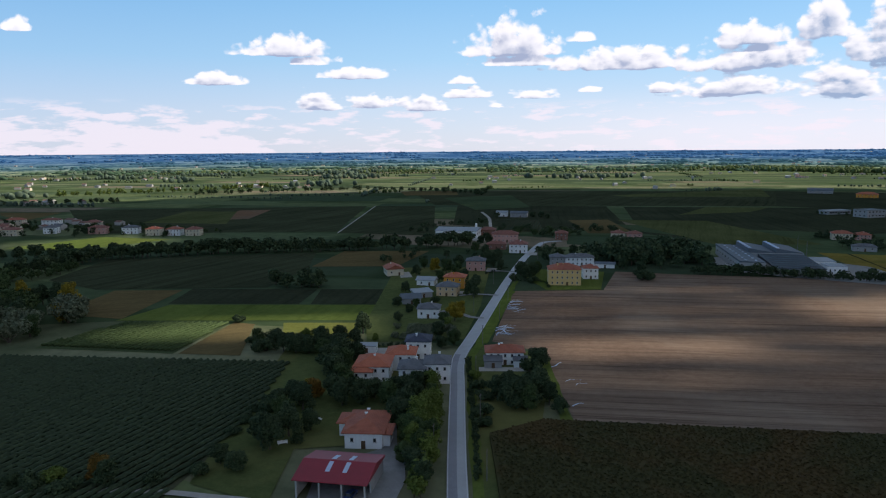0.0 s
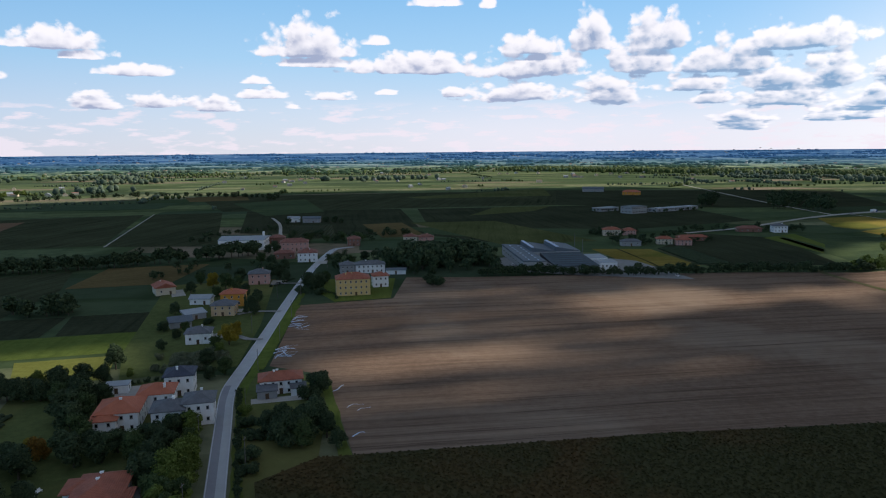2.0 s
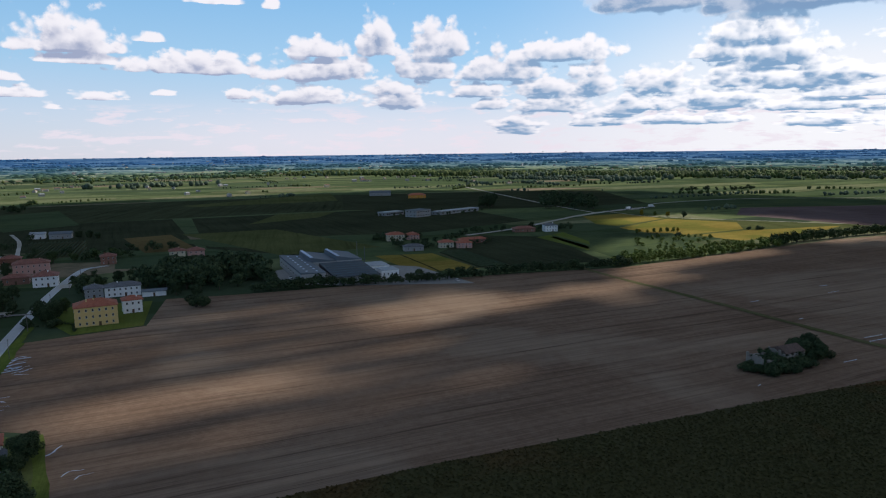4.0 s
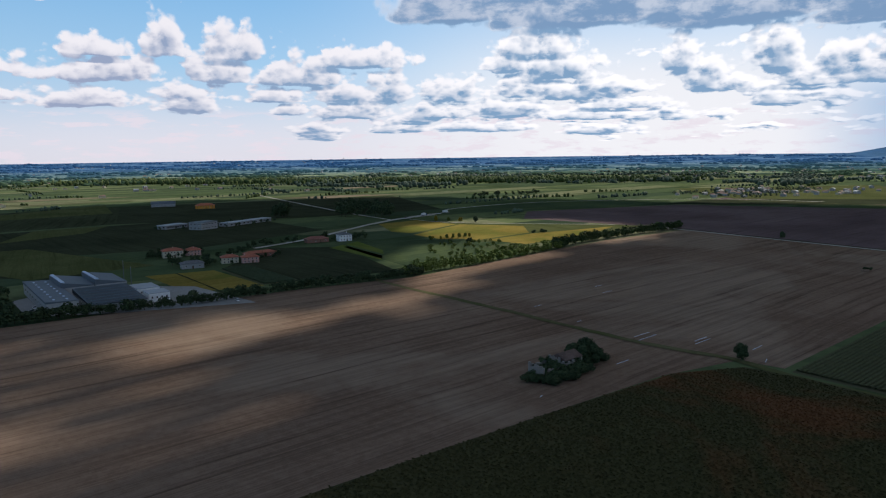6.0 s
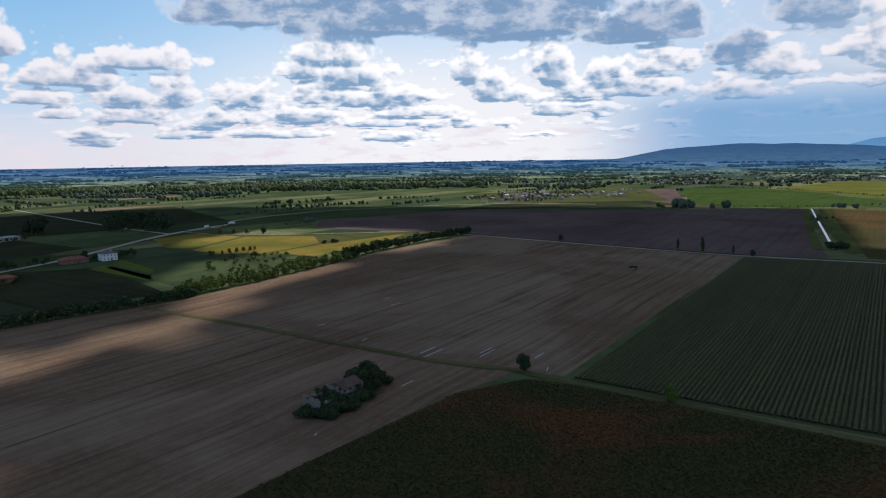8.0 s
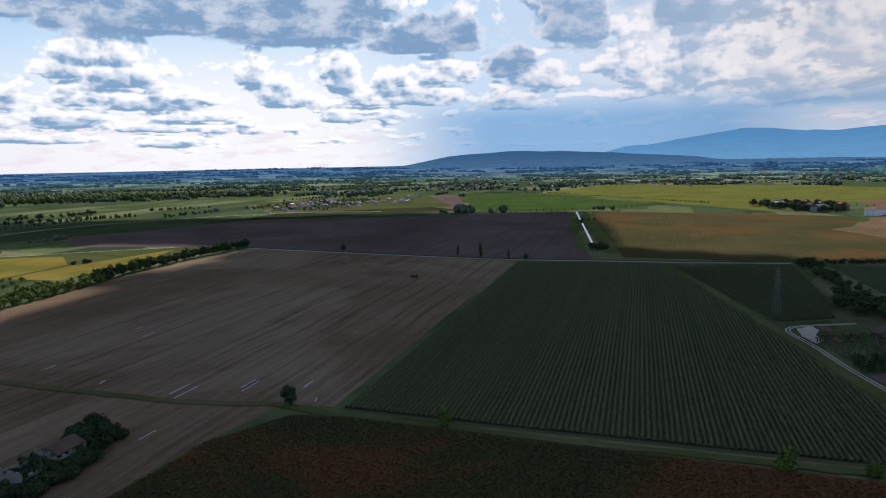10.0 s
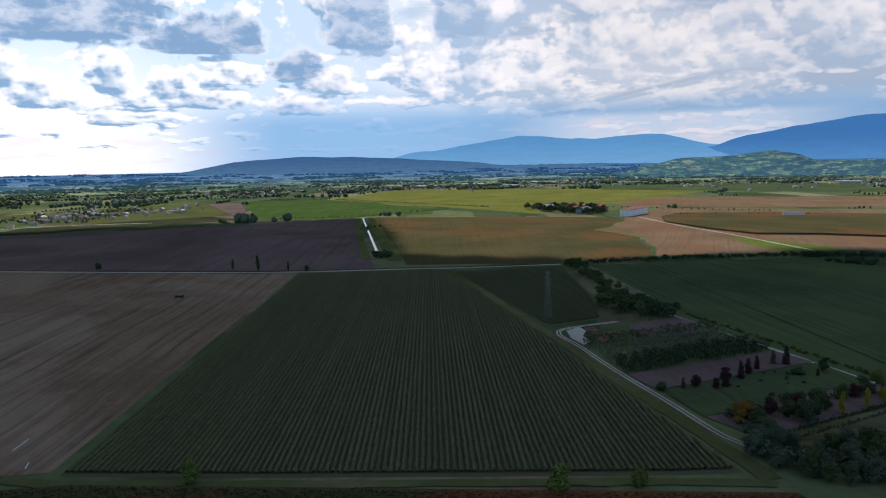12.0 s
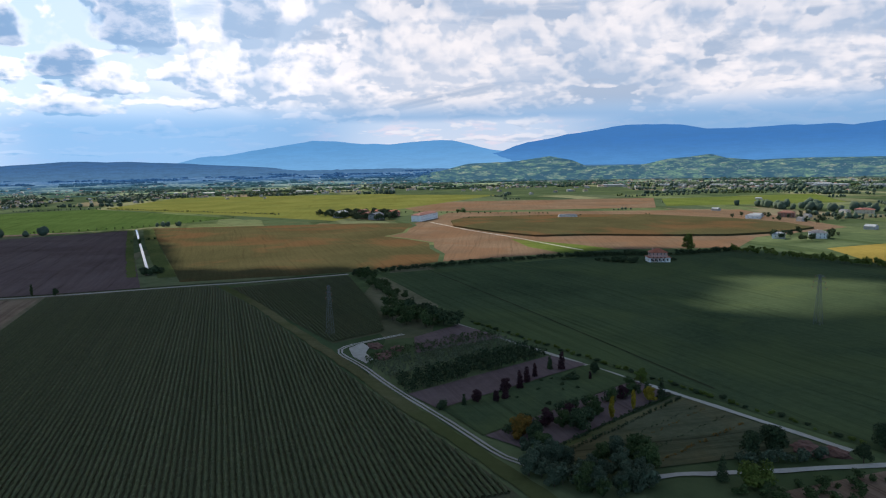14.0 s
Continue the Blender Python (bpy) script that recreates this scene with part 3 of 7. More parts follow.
    me = bpy.data.meshes.new(name)
    bm.to_mesh(me)
    bm.free()
    me.materials.append(mat)
    return tagged(new(name, me), label, category, kind="structure")


def smooth_line(points, step=6.0):
    """Points along a soft curve through the given ones."""
    pts = [Vector(p) for p in points]
    out = []
    for i in range(len(pts) - 1):
        p0, p1, p2, p3 = pts[max(i - 1, 0)], pts[i], pts[i + 1], pts[min(i + 2, len(pts) - 1)]
        n = max(2, int((p2 - p1).length / step))
        for j in range(n):
            t = j / n
            out.append(0.5 * ((2 * p1) + (p2 - p0) * t + (2 * p0 - 5 * p1 + 4 * p2 - p3) * t * t + (3 * p1 - p0 - 3 * p2 + p3) * t**3))
    return out + [pts[-1]]


def ribbon(name, points, width, mat, z=0.10, label="", category="road", ragged=0.0, offset=0.0):
    """A road, track or strip that follows a line."""
    line = smooth_line(points)
    z += 0.12
    verts, faces = [], []
    rnd = random.Random(len(points) * 7 + int(width * 10))
    for i, p in enumerate(line):
        d = (line[min(i + 1, len(line) - 1)] - line[max(i - 1, 0)]).normalized()
        n = Vector((-d.y, d.x))
        for s in (-0.5, 0.5):
            q = p + n * (s * width + offset + rnd.uniform(-ragged, ragged))
            verts.append((q.x, q.y, z))
        if i:
            faces.append((2 * i - 2, 2 * i - 1 + 0, 2 * i + 1, 2 * i)[::-1])
    return tagged(put_mesh(name, verts, faces, mat), label, category, kind="structure")


def inside(x, y, poly):
    hit = False
    for i in range(len(poly)):
        (x0, y0), (x1, y1) = poly[i - 1], poly[i]
        if (y0 > y) != (y1 > y) and x < (x1 - x0) * (y - y0) / (y1 - y0) + x0:
            hit = not hit
    return hit


# ---- trees ----
def leaf_quads(rng, lobes, count, size, flat=0.0):
    """Leaf clumps spread over lobes (x, y, z, rx, rz): small bent quads that face outward, unevenly."""
    vol = np.array([l[3] ** 2 for l in lobes])
    pick = rng.choice(len(lobes), count, p=vol / vol.sum())
    L = np.array(lobes)[pick]
    d = rng.normal(size=(count, 3))
    d /= np.linalg.norm(d, axis=1)[:, None]
    r = rng.uniform(0.66, 1.12, count)[:, None]
    c = L[:, :3] + d * r * np.stack([L[:, 3], L[:, 3], L[:, 4]], 1)
    nrm = d + rng.normal(scale=0.55, size=(count, 3)) + np.array([0, 0, 0.35])
    nrm /= np.linalg.norm(nrm, axis=1)[:, None]
    up = rng.normal(size=(count, 3))
    t1 = np.cross(nrm, up)
    t1 /= np.linalg.norm(t1, axis=1)[:, None]
    t2 = np.cross(nrm, t1)
    s = (size * rng.uniform(0.55, 1.3, count))[:, None]
    a = c - t1 * s - t2 * s * 0.8
    b = c + t1 * s - t2 * s * 0.7 - nrm * s * 0.3
    e = c + t1 * s * 0.9 + t2 * s * 0.8
    g = c - t1 * s * 0.8 + t2 * s * 0.9 - nrm * s * 0.35
    verts = np.stack([a, b, e, g], 1).reshape(-1, 3)
    faces = np.arange(count * 4).reshape(-1, 4)
    return verts, faces


def limb(bm, p, q, r0, r1, n=6):
    """A tapered limb from p to q."""
    p, q = Vector(p), Vector(q)
    d = (q - p).normalized()
    s = d.orthogonal().normalized()
    t = d.cross(s)
    rings = []
    for c, r in ((p, r0), (q, r1)):
        rings.append([bm.verts.new(c + (s * math.cos(6.2832 * i / n) + t * math.sin(6.2832 * i / n)) * r) for i in range(n)])
    for i in range(n):
        bm.faces.new((rings[0][i], rings[0][(i + 1) % n], rings[1][(i + 1) % n], rings[1][i]))
    bm.faces.new(rings[1])
    return bm


KINDS = {
    # kind: leaves, crown shape, name, label, category
    "broad": (L_DARK, "round", "tree", "dark green broadleaf tree with a dense rounded crown", "tree"),
    "green": (L_MID, "round", "tree", "green broadleaf tree with an uneven full crown", "tree"),
    "light": (L_LIGHT, "round", "tree", "light green broadleaf tree with a loose crown", "tree"),
    "yellow": (L_YELLOW, "round", "tree", "broadleaf tree with yellow autumn leaves", "tree"),
    "orange": (L_ORANGE, "round", "tree", "small tree with orange autumn leaves", "tree"),
    "purple": (L_RED, "round", "tree", "small tree with dark purple leaves", "tree"),
    "grey": (L_GREY, "round", "tree", "grey-green bushy tree with a dense low crown", "tree"),
    "olive": (L_OLIVE, "bush", "olive_tree", "small grey-green olive tree in a grove", "olive tree"),
    "tall": (L_MID, "tall", "poplar", "tall slender green poplar", "poplar"),
    "gold": (L_YELLOW, "tall", "poplar", "slender poplar with golden autumn leaves", "poplar"),
    "cypress": (L_DARK, "spire", "cypress", "narrow dark green columnar cypress", "cypress"),
    "rust": (L_RED, "spire", "columnar_tree", "narrow columnar tree with dark reddish leaves", "tree"),
    "bush": (L_DARK, "bush", "bush", "low dark green leafy bush", "bush"),
    "shrub": (L_LIGHT, "bush", "bush", "low light green leafy bush", "bush"),
    "conifer": (L_DARK, "cone", "conifer", "dark green conical conifer", "conifer"),
}
PROTO = {}


def build_tree(kind, variant):
    """A tree one unit tall; the copies are scaled to their height."""
    leaves, shape, name, label, category = KINDS[kind]
    seed = sum(ord(c) for c in kind) * 31 + variant * 977
    rng = np.random.default_rng(seed)
    rnd = random.Random(seed)
    root = tagged(new(name), label, category)
    bm = bmesh.new()
    lobes = []
    if shape == "round":
        limb(bm, (0, 0, -0.01), (0.01, 0.0, 0.34), 0.032, 0.02, 7)
        for i in range(15):
            a, rr = rnd.uniform(0, 6.28), rnd.uniform(0.10, 0.32)
            z = rnd.uniform(0.20, 0.84)
            rr *= 1.0 - 0.75 * abs(z - 0.42)
            lobes.append((rr * math.cos(a), rr * math.sin(a), z, rnd.uniform(0.11, 0.19), rnd.uniform(0.10, 0.17)))
            if i < 6:
                limb(bm, (0, 0, 0.2 + 0.02 * i), (rr * math.cos(a), rr * math.sin(a), z), 0.016, 0.005, 5)
        lobes.append((0, 0, 0.52, 0.27, 0.32))
        n, size = 3800, 0.0205
    elif shape == "tall":
        limb(bm, (0, 0, -0.01), (0, 0, 0.8), 0.022, 0.006, 6)
        for i in range(12):
            z = 0.16 + 0.75 * i / 11
            r = 0.115 * (1.0 - abs(z - 0.45) * 0.9)
            lobes.append((rnd.uniform(-0.035, 0.035), rnd.uniform(-0.035, 0.035), z, r, 0.09))
            limb(bm, (0, 0, z - 0.08), (rnd.uniform(-0.08, 0.08), rnd.uniform(-0.08, 0.08), z + 0.02), 0.008, 0.003, 4)
        n, size = 1500, 0.018
    elif shape in ("spire", "cone"):
        limb(bm, (0, 0, -0.01), (0, 0, 0.7), 0.02, 0.006, 6)
        wide = 0.13 if shape == "spire" else 0.24
        for i in range(11):
            z = 0.10 + 0.84 * i / 10
            r = wide * (1.0 - z * 0.86) ** (0.6 if shape == "spire" else 0.9) + 0.012
            lobes.append((rnd.uniform(-0.02, 0.02), rnd.uniform(-0.02, 0.02), z, r, 0.07))
        n, size = 1600, 0.016
    else:
        for i in range(9):
            a, rr = rnd.uniform(0, 6.28), rnd.uniform(0.1, 0.45)
            lobes.append((rr * math.cos(a), rr * math.sin(a), rnd.uniform(0.3, 0.66), rnd.uniform(0.2, 0.34), rnd.uniform(0.2, 0.32)))
            limb(bm, (rnd.uniform(-0.05, 0.05), rnd.uniform(-0.05, 0.05), -0.02), (rr * math.cos(a) * 0.8, rr * math.sin(a) * 0.8, 0.45), 0.025, 0.01, 4)
        n, size = 1900, 0.038
    part("trunk", bm, M_BARK, root)
    v, f = leaf_quads(rng, lobes, n, size)
    v[:, 2] = np.maximum(v[:, 2], 0.0 if shape == "bush" else 0.035)
    put_mesh("crown", v, f.tolist(), leaves, root)
    return root


def plant(kind, x, y, height, wide=1.0, group="", z=0.0):
    """A tree of that kind and height, turned by chance."""
    variant = random.randrange(3)
    w = height * wide * random.uniform(0.92, 1.08)
    m = pose(x, y, z, 0, 0, random.uniform(0, 360)) @ Matrix.Diagonal((w, w, height * random.uniform(0.95, 1.05), 1))
    key = (kind, variant)
    if key not in PROTO:
        PROTO[key] = build_tree(kind, variant)
        PROTO[key].matrix_basis = m
        ob = PROTO[key]
    else:
        ob = copy_thing(PROTO[key], Matrix.Identity(4))
        ob.matrix_basis = m
    if group:
        tagged(ob, group=group)
    return ob


def grove(kinds, line, spacing, height, jitter=2.0, group="", wide=1.0):
    """Trees along a line of points."""
    pts = smooth_line(line, spacing) if len(line) > 1 else [Vector(line[0])]
    for p in pts:
        h = height * random.uniform(0.72, 1.2)
        plant(random.choice(kinds), p.x + random.uniform(-jitter, jitter), p.y + random.uniform(-jitter, jitter), h, wide, group)


_ico = bmesh.new()
bmesh.ops.create_icosphere(_ico, subdivisions=2, radius=1.0)
ICO_V = np.array([v.co[:] for v in _ico.verts])
ICO_F = np.array([[v.index for v in f.verts] for f in _ico.faces])
_ico.free()
_ico = bmesh.new()
bmesh.ops.create_icosphere(_ico, subdivisions=1, radius=1.08)
PUFF_V = np.array([v.co[:] for v in _ico.verts])
PUFF_F = np.array([[v.index for v in f.verts] for f in _ico.faces])
_ico.free()


def far_wood(name, spots, mat, label, category="trees", seed=1, detail=True):
    """Many far trees as one mass: each an uneven clump that stands on the ground. spots: rows of x, y, radius, height."""
    rng = np.random.default_rng(seed)
    spots = np.array(spots, float)
    V, F = [], []
    base_v, base_f = (ICO_V, ICO_F)
    for i, (x, y, r, h) in enumerate(spots):
        s = 1.0 + rng.normal(scale=0.17, size=(len(base_v), 1))
        v = base_v * s * (r, r, h * 0.54) + (x, y, h * 0.5)
        v[:, 2] = np.maximum(v[:, 2], -0.2)
        V.append(v)
        F.append(base_f + i * len(base_v))
    me = bpy.data.meshes.new(name)
    v, f = np.concatenate(V), np.concatenate(F)
    me.vertices.add(len(v))
    me.vertices.foreach_set("co", v.ravel())
    me.loops.add(f.size)
    me.loops.foreach_set("vertex_index", f.ravel().astype(np.int32))
    me.polygons.add(len(f))
    me.polygons.foreach_set("loop_start", np.arange(0, f.size, 3, dtype=np.int32))
    me.materials.append(mat)
    me.update(calc_edges=True)
    return tagged(new(name, me), label, category, kind="stuff")


def line_spots(points, spacing, height, jitter):
    return [(p.x + random.uniform(-jitter, jitter), p.y + random.uniform(-jitter, jitter), height * random.uniform(0.62, 1.22)) for p in smooth_line(points, spacing)]


def area_spots(poly, count, height):
    xs, ys = [p[0] for p in poly], [p[1] for p in poly]
    out = []
    while len(out) < count:
        x, y = random.uniform(min(xs), max(xs)), random.uniform(min(ys), max(ys))
        if inside(x, y, poly):
            out.append((x, y, height * random.uniform(0.65, 1.2)))
    return out


def leafy_mass(name, spots, mat, label, category, quads=170, wide=1.0, low=False, seed=2):
    """A belt or wood too dense to count: full crowns of leaf clumps that grow into one another, with their trunks."""
    rng = np.random.default_rng(seed)
    shapes = []
    for s in range(5):
        lobes = [(0, 0, 0.55, 0.27, 0.3)]
        for i in range(8):
            a, rr, z = rng.uniform(0, 6.28), rng.uniform(0.08, 0.3), rng.uniform(0.22 if low else 0.34, 0.82)
            lobes.append((rr * math.cos(a), rr * math.sin(a), z, rng.uniform(0.13, 0.22), rng.uniform(0.11, 0.18)))
        shapes.append(leaf_quads(rng, lobes, int(quads * 1.9), 0.054)[0])
    V, trunks = [], []
    for x, y, h in spots:
        a, w = rng.uniform(0, 6.28), h * wide * rng.uniform(0.9, 1.2)
        v = shapes[rng.integers(5)]
        c, s = math.cos(a), math.sin(a)
        V.append(np.stack([x + w * (c * v[:, 0] - s * v[:, 1]), y + w * (s * v[:, 0] + c * v[:, 1]), np.maximum(v[:, 2] * h, 0.02)], 1))
        r = h * 0.022
        trunks.append([(x + dx * r * k, y + dy * r * k, z) for z, k in ((-0.2, 1.2), (h * 0.5, 0.6)) for dx, dy in ((1, 0), (0, 1), (-1, 0), (0, -1))])
    v = np.concatenate(V)
    f = np.arange(len(v)).reshape(-1, 4).tolist()
    n, base = len(f), len(v)
    for i in range(len(trunks)):
        b = base + i * 8
        f += [(b + j, b + (j + 1) % 4, b + 4 + (j + 1) % 4, b + 4 + j) for j in range(4)]
    allv = v.tolist() + [p for t in trunks for p in t]
    ob = put_mesh(name, allv, f, [mat, M_BARK], None, [0] * n + [1] * (len(f) - n))
    return tagged(ob, label, category, kind="stuff")


# ---- houses ----
WINDOW = {}


def shared(key, make):
    if key not in WINDOW:
        WINDOW[key] = make()
    return WINDOW[key]


def mesh_of(bm, mat):
    me = bpy.data.meshes.new("piece")
    bm.to_mesh(me)
    bm.free()
    me.materials.append(mat)
    return me


def add_window(parent, x, y, z, face, w=1.1, h=1.4, frame=None, shutters=True):
    """A window on a wall: frame with a recessed dark pane, and open shutters. face: degrees of the wall's outward side."""
    def frame_mesh():
        bm = bmesh.new()
        t = 0.12
        box(bm, 0, 0, -h / 2, w, 0.10, t)
        box(bm, 0, 0, h / 2 - t, w, 0.10, t)
        for s in (-1, 1):
            box(bm, s * (w / 2 - t / 2), 0, -h / 2 + t, t, 0.10, h - 2 * t)
        box(bm, 0, -0.05, -h / 2 - 0.08, w + 0.24, 0.22, 0.08)
        return mesh_of(bm, frame or M_FRAME)

    def pane_mesh():
        return mesh_of(box_bm(0, 0.0, -h / 2 + 0.12, w - 0.24, 0.05, h - 0.24), M_GLASS)

    win = new("window", shared(("frame", w, h, (frame or M_FRAME).name), frame_mesh))
    win.parent = parent
    win.matrix_basis = pose(x, y, z, 0, 0, face + 90)
    pane = new("pane", shared(("pane", w, h), pane_mesh))
    pane.parent = win
    if shutters:
        for s in (-1, 1):
            sh = new("shutter", shared(("shutter", w, h), lambda: mesh_of(box_bm(0, 0, -h / 2, w * 0.48, 0.06, h), M_SHUTTER)))
            sh.parent = win
            sh.matrix_basis = pose(s * w * 0.76, -0.03, 0)
    return win


def roof_bm(w, d, z, rise, over, kind, thick=0.22):
    """A hip, gable or shed roof as a solid with eaves; the ridge lies along x."""
    W, D = w / 2 + over, d / 2 + over
    bm = bmesh.new()
    low = [bm.verts.new(c) for c in ((-W, -D, z), (W, -D, z), (W, D, z), (-W, D, z))]
    eave = [bm.verts.new((c.co.x, c.co.y, z + thick)) for c in low]
    for i in range(4):
        bm.faces.new((low[i], low[(i + 1) % 4], eave[(i + 1) % 4], eave[i]))
    bm.faces.new(low[::-1])
    if kind == "hip":
        if W >= D:
            r = [bm.verts.new((-(W - D) - 0.01, 0, z + thick + rise)), bm.verts.new(((W - D) + 0.01, 0, z + thick + rise))]
            bm.faces.new((eave[0], eave[1], r[1], r[0]))
            bm.faces.new((eave[1], eave[2], r[1]))
            bm.faces.new((eave[2], eave[3], r[0], r[1]))
            bm.faces.new((eave[3], eave[0], r[0]))
        else:
            r = [bm.verts.new((0, -(D - W) - 0.01, z + thick + rise)), bm.verts.new((0, (D - W) + 0.01, z + thick + rise))]
            bm.faces.new((eave[0], eave[1], r[0]))
            bm.faces.new((eave[1], eave[2], r[1], r[0]))
            bm.faces.new((eave[2], eave[3], r[1]))
            bm.faces.new((eave[3], eave[0], r[0], r[1]))
    elif kind == "gable":
        r = [bm.verts.new((-W, 0, z + thick + rise)), bm.verts.new((W, 0, z + thick + rise))]
        bm.faces.new((eave[0], eave[1], r[1], r[0]))
        bm.faces.new((eave[2], eave[3], r[0], r[1]))
        bm.faces.new((eave[1], eave[2], r[1]))
        bm.faces.new((eave[3], eave[0], r[0]))
    elif kind == "gable_y":
        r = [bm.verts.new((0, -D, z + thick + rise)), bm.verts.new((0, D, z + thick + rise))]
        bm.faces.new((eave[1], eave[2], r[1], r[0]))
        bm.faces.new((eave[3], eave[0], r[0], r[1]))
        bm.faces.new((eave[0], eave[1], r[0]))
        bm.faces.new((eave[2], eave[3], r[1]))
    elif kind == "shed":
        eave[2].co.z += rise
        eave[3].co.z += rise
        bm.faces.new(eave)
    else:
        bm.faces.new(eave)
    bmesh.ops.recalc_face_normals(bm, faces=bm.faces)
    return bm


def house(x, y, rot, w, d, h, wall, tiles, label, roof="hip", rise=None, floors=2, cols=(4, 3), name="house", category="house",
          over=0.6, chimneys=1, windows=True, shutters=False, win=(0.9, 1.15), door=True, z=0.0, parent=None, seed=0):
    """A house: walls, roof with chimneys, windows on every storey, a door. Its front looks along its own -y."""
    root = parent or thing(name, x, y, rot, z, label, category)
    ox, oy = (x, y) if parent else (0.0, 0.0)
    rnd = random.Random(seed + int(abs(x) * 7 + abs(y) * 3))
    rise = min(w, d) * 0.23 if rise is None else rise
    body = part("wall", box_bm(ox, oy, -0.3, w, d, h + 0.3), wall, root)
    rb = roof_bm(w, d, h, rise, over, roof)
    bmesh.ops.translate(rb, vec=(ox, oy, 0), verts=rb.verts)
    top = part("roof", rb, tiles, root)
    for i in range(chimneys):
        cx, cy = ox + rnd.uniform(-0.3, 0.3) * w, oy + rnd.uniform(-0.25, 0.25) * d
        cb = box_bm(cx, cy, h + 0.2, 0.6, 0.6, rise * 0.7 + 0.8)
        box(cb, cx, cy, h + rise * 0.7 + 1.0, 0.8, 0.8, 0.12)
        part("chimney", cb, wall, top)
    if windows:
        fh = h / floors
        for fl in range(floors):
            zz = fh * fl + fh * 0.55
            for n, length, face, px, py, dx, dy in (
                (cols[0], w, -90, ox, oy - d / 2, 1, 0), (cols[0], w, 90, ox, oy + d / 2, 1, 0),
                (cols[1], d, 0, ox + w / 2, oy, 0, 1), (cols[1], d, 180, ox - w / 2, oy, 0, 1)):
                for i in range(n):
                    s = ((i + 0.5) / n - 0.5) * length * 0.92
                    if door and fl == 0 and face == -90 and i == n // 2:
                        continue
                    add_window(root, px + dx * s, py + dy * s, zz, face, win[0], win[1], None, shutters)
    if door:
        s = ((cols[0] // 2 + 0.5) / max(cols[0], 1) - 0.5) * w * 0.92
        db = box_bm(ox + s, oy - d / 2 - 0.03, 0.0, 1.1, 0.1, 2.1)
        part("door", db, M_WOOD, root)
    return root

# ---- land ----
def land_height(r):
    """The plain lies flat, and rises a little towards its far rim."""
    t = max(0.0, (r - 2500.0) / 2330.0)
    return 53.0 * t**1.25


def ring_sheet(name, radii, mat, lift, label, category, segs=160):
    verts, faces = [], []
    for r in radii:
        for i in range(segs):
            a = 6.2831853 * i / segs
            verts.append((80 + r * math.cos(a), 30 + r * math.sin(a), land_height(r) + lift))
    for j in range(len(radii) - 1):
        for i in range(segs):
            k, n = j * segs, (j + 1) * segs
            faces.append((k + i, n + i, n + (i + 1) % segs, k + (i + 1) % segs))
    return tagged(put_mesh(name, verts, faces, mat, smooth=True), label, category, kind="structure")


M_LINE = plain_material("white_road_paint", (0.62, 0.63, 0.64), 0.7, 0.5, 1.2)
ring_sheet("ground", [0.5, 300, 900, 1600, 2200, 2500, 2700, 2900, 3100, 3400, 3700, 4000, 4300, 4600, 4830], M_PLAIN, 0.0,
           "flat plain of fields and meadows that reaches the horizon", "ground")


def haze_plain_material():
    m, k, bs = material("plain_with_painted_haze")
    p = position(k)
    r = k.vec("LENGTH", k.vec("MULTIPLY", k.vec("SUBTRACT", p, (80.0, 30.0, 0.0)), (1.0, 1.0, 0.0)))
    x, y, z = k.split(k.vec("SUBTRACT", p, (80.0, 30.0, 0.0)))
    # fields and woods in blocks, finer than they are far
    az = k.math("ARCTAN2", x, y)
    cell = k.n("ShaderNodeTexVoronoi")
    cell.voronoi_dimensions, cell.distance = "2D", "CHEBYCHEV"
    k.put(cell.inputs["Vector"], k.xyz(k.math("MULTIPLY", az, 34.0), k.math("DIVIDE", r, 95.0)))
    k.put(cell.inputs["Scale"], 1.0)
    tone, other, _ = k.split(cell.outputs["Color"])
    n2 = k.noise(k.xyz(k.math("MULTIPLY", az, 150.0), k.math("DIVIDE", r, 45.0)), 1.0, 5.0, 0.7, "2D")
    wood = k.range(k.math("ADD", k.math("MULTIPLY", tone, 0.35), n2), 0.58, 0.72)
    # haze painted in: three sets of colours, bluer with distance
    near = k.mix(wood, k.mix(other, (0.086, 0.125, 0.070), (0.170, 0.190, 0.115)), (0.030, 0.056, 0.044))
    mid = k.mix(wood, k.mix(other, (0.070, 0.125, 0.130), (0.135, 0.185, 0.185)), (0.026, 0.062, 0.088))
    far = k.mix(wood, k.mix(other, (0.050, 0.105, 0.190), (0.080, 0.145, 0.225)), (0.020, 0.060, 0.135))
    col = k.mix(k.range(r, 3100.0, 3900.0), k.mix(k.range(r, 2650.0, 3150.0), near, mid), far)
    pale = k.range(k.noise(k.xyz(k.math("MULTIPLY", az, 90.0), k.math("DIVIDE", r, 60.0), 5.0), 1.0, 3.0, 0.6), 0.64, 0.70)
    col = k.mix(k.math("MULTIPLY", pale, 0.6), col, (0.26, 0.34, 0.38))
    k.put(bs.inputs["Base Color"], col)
    # the glow stands in for light scattered by the air
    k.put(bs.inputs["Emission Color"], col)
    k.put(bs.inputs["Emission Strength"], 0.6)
    k.put(bs.inputs["Roughness"], 1.0)
    k.put(bs.inputs["Specular IOR Level"], 0.0)
    return m


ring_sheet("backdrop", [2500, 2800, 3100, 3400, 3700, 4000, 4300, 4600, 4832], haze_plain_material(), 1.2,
           "far plain of woods and fields, painted blue for haze", "backdrop", 200)


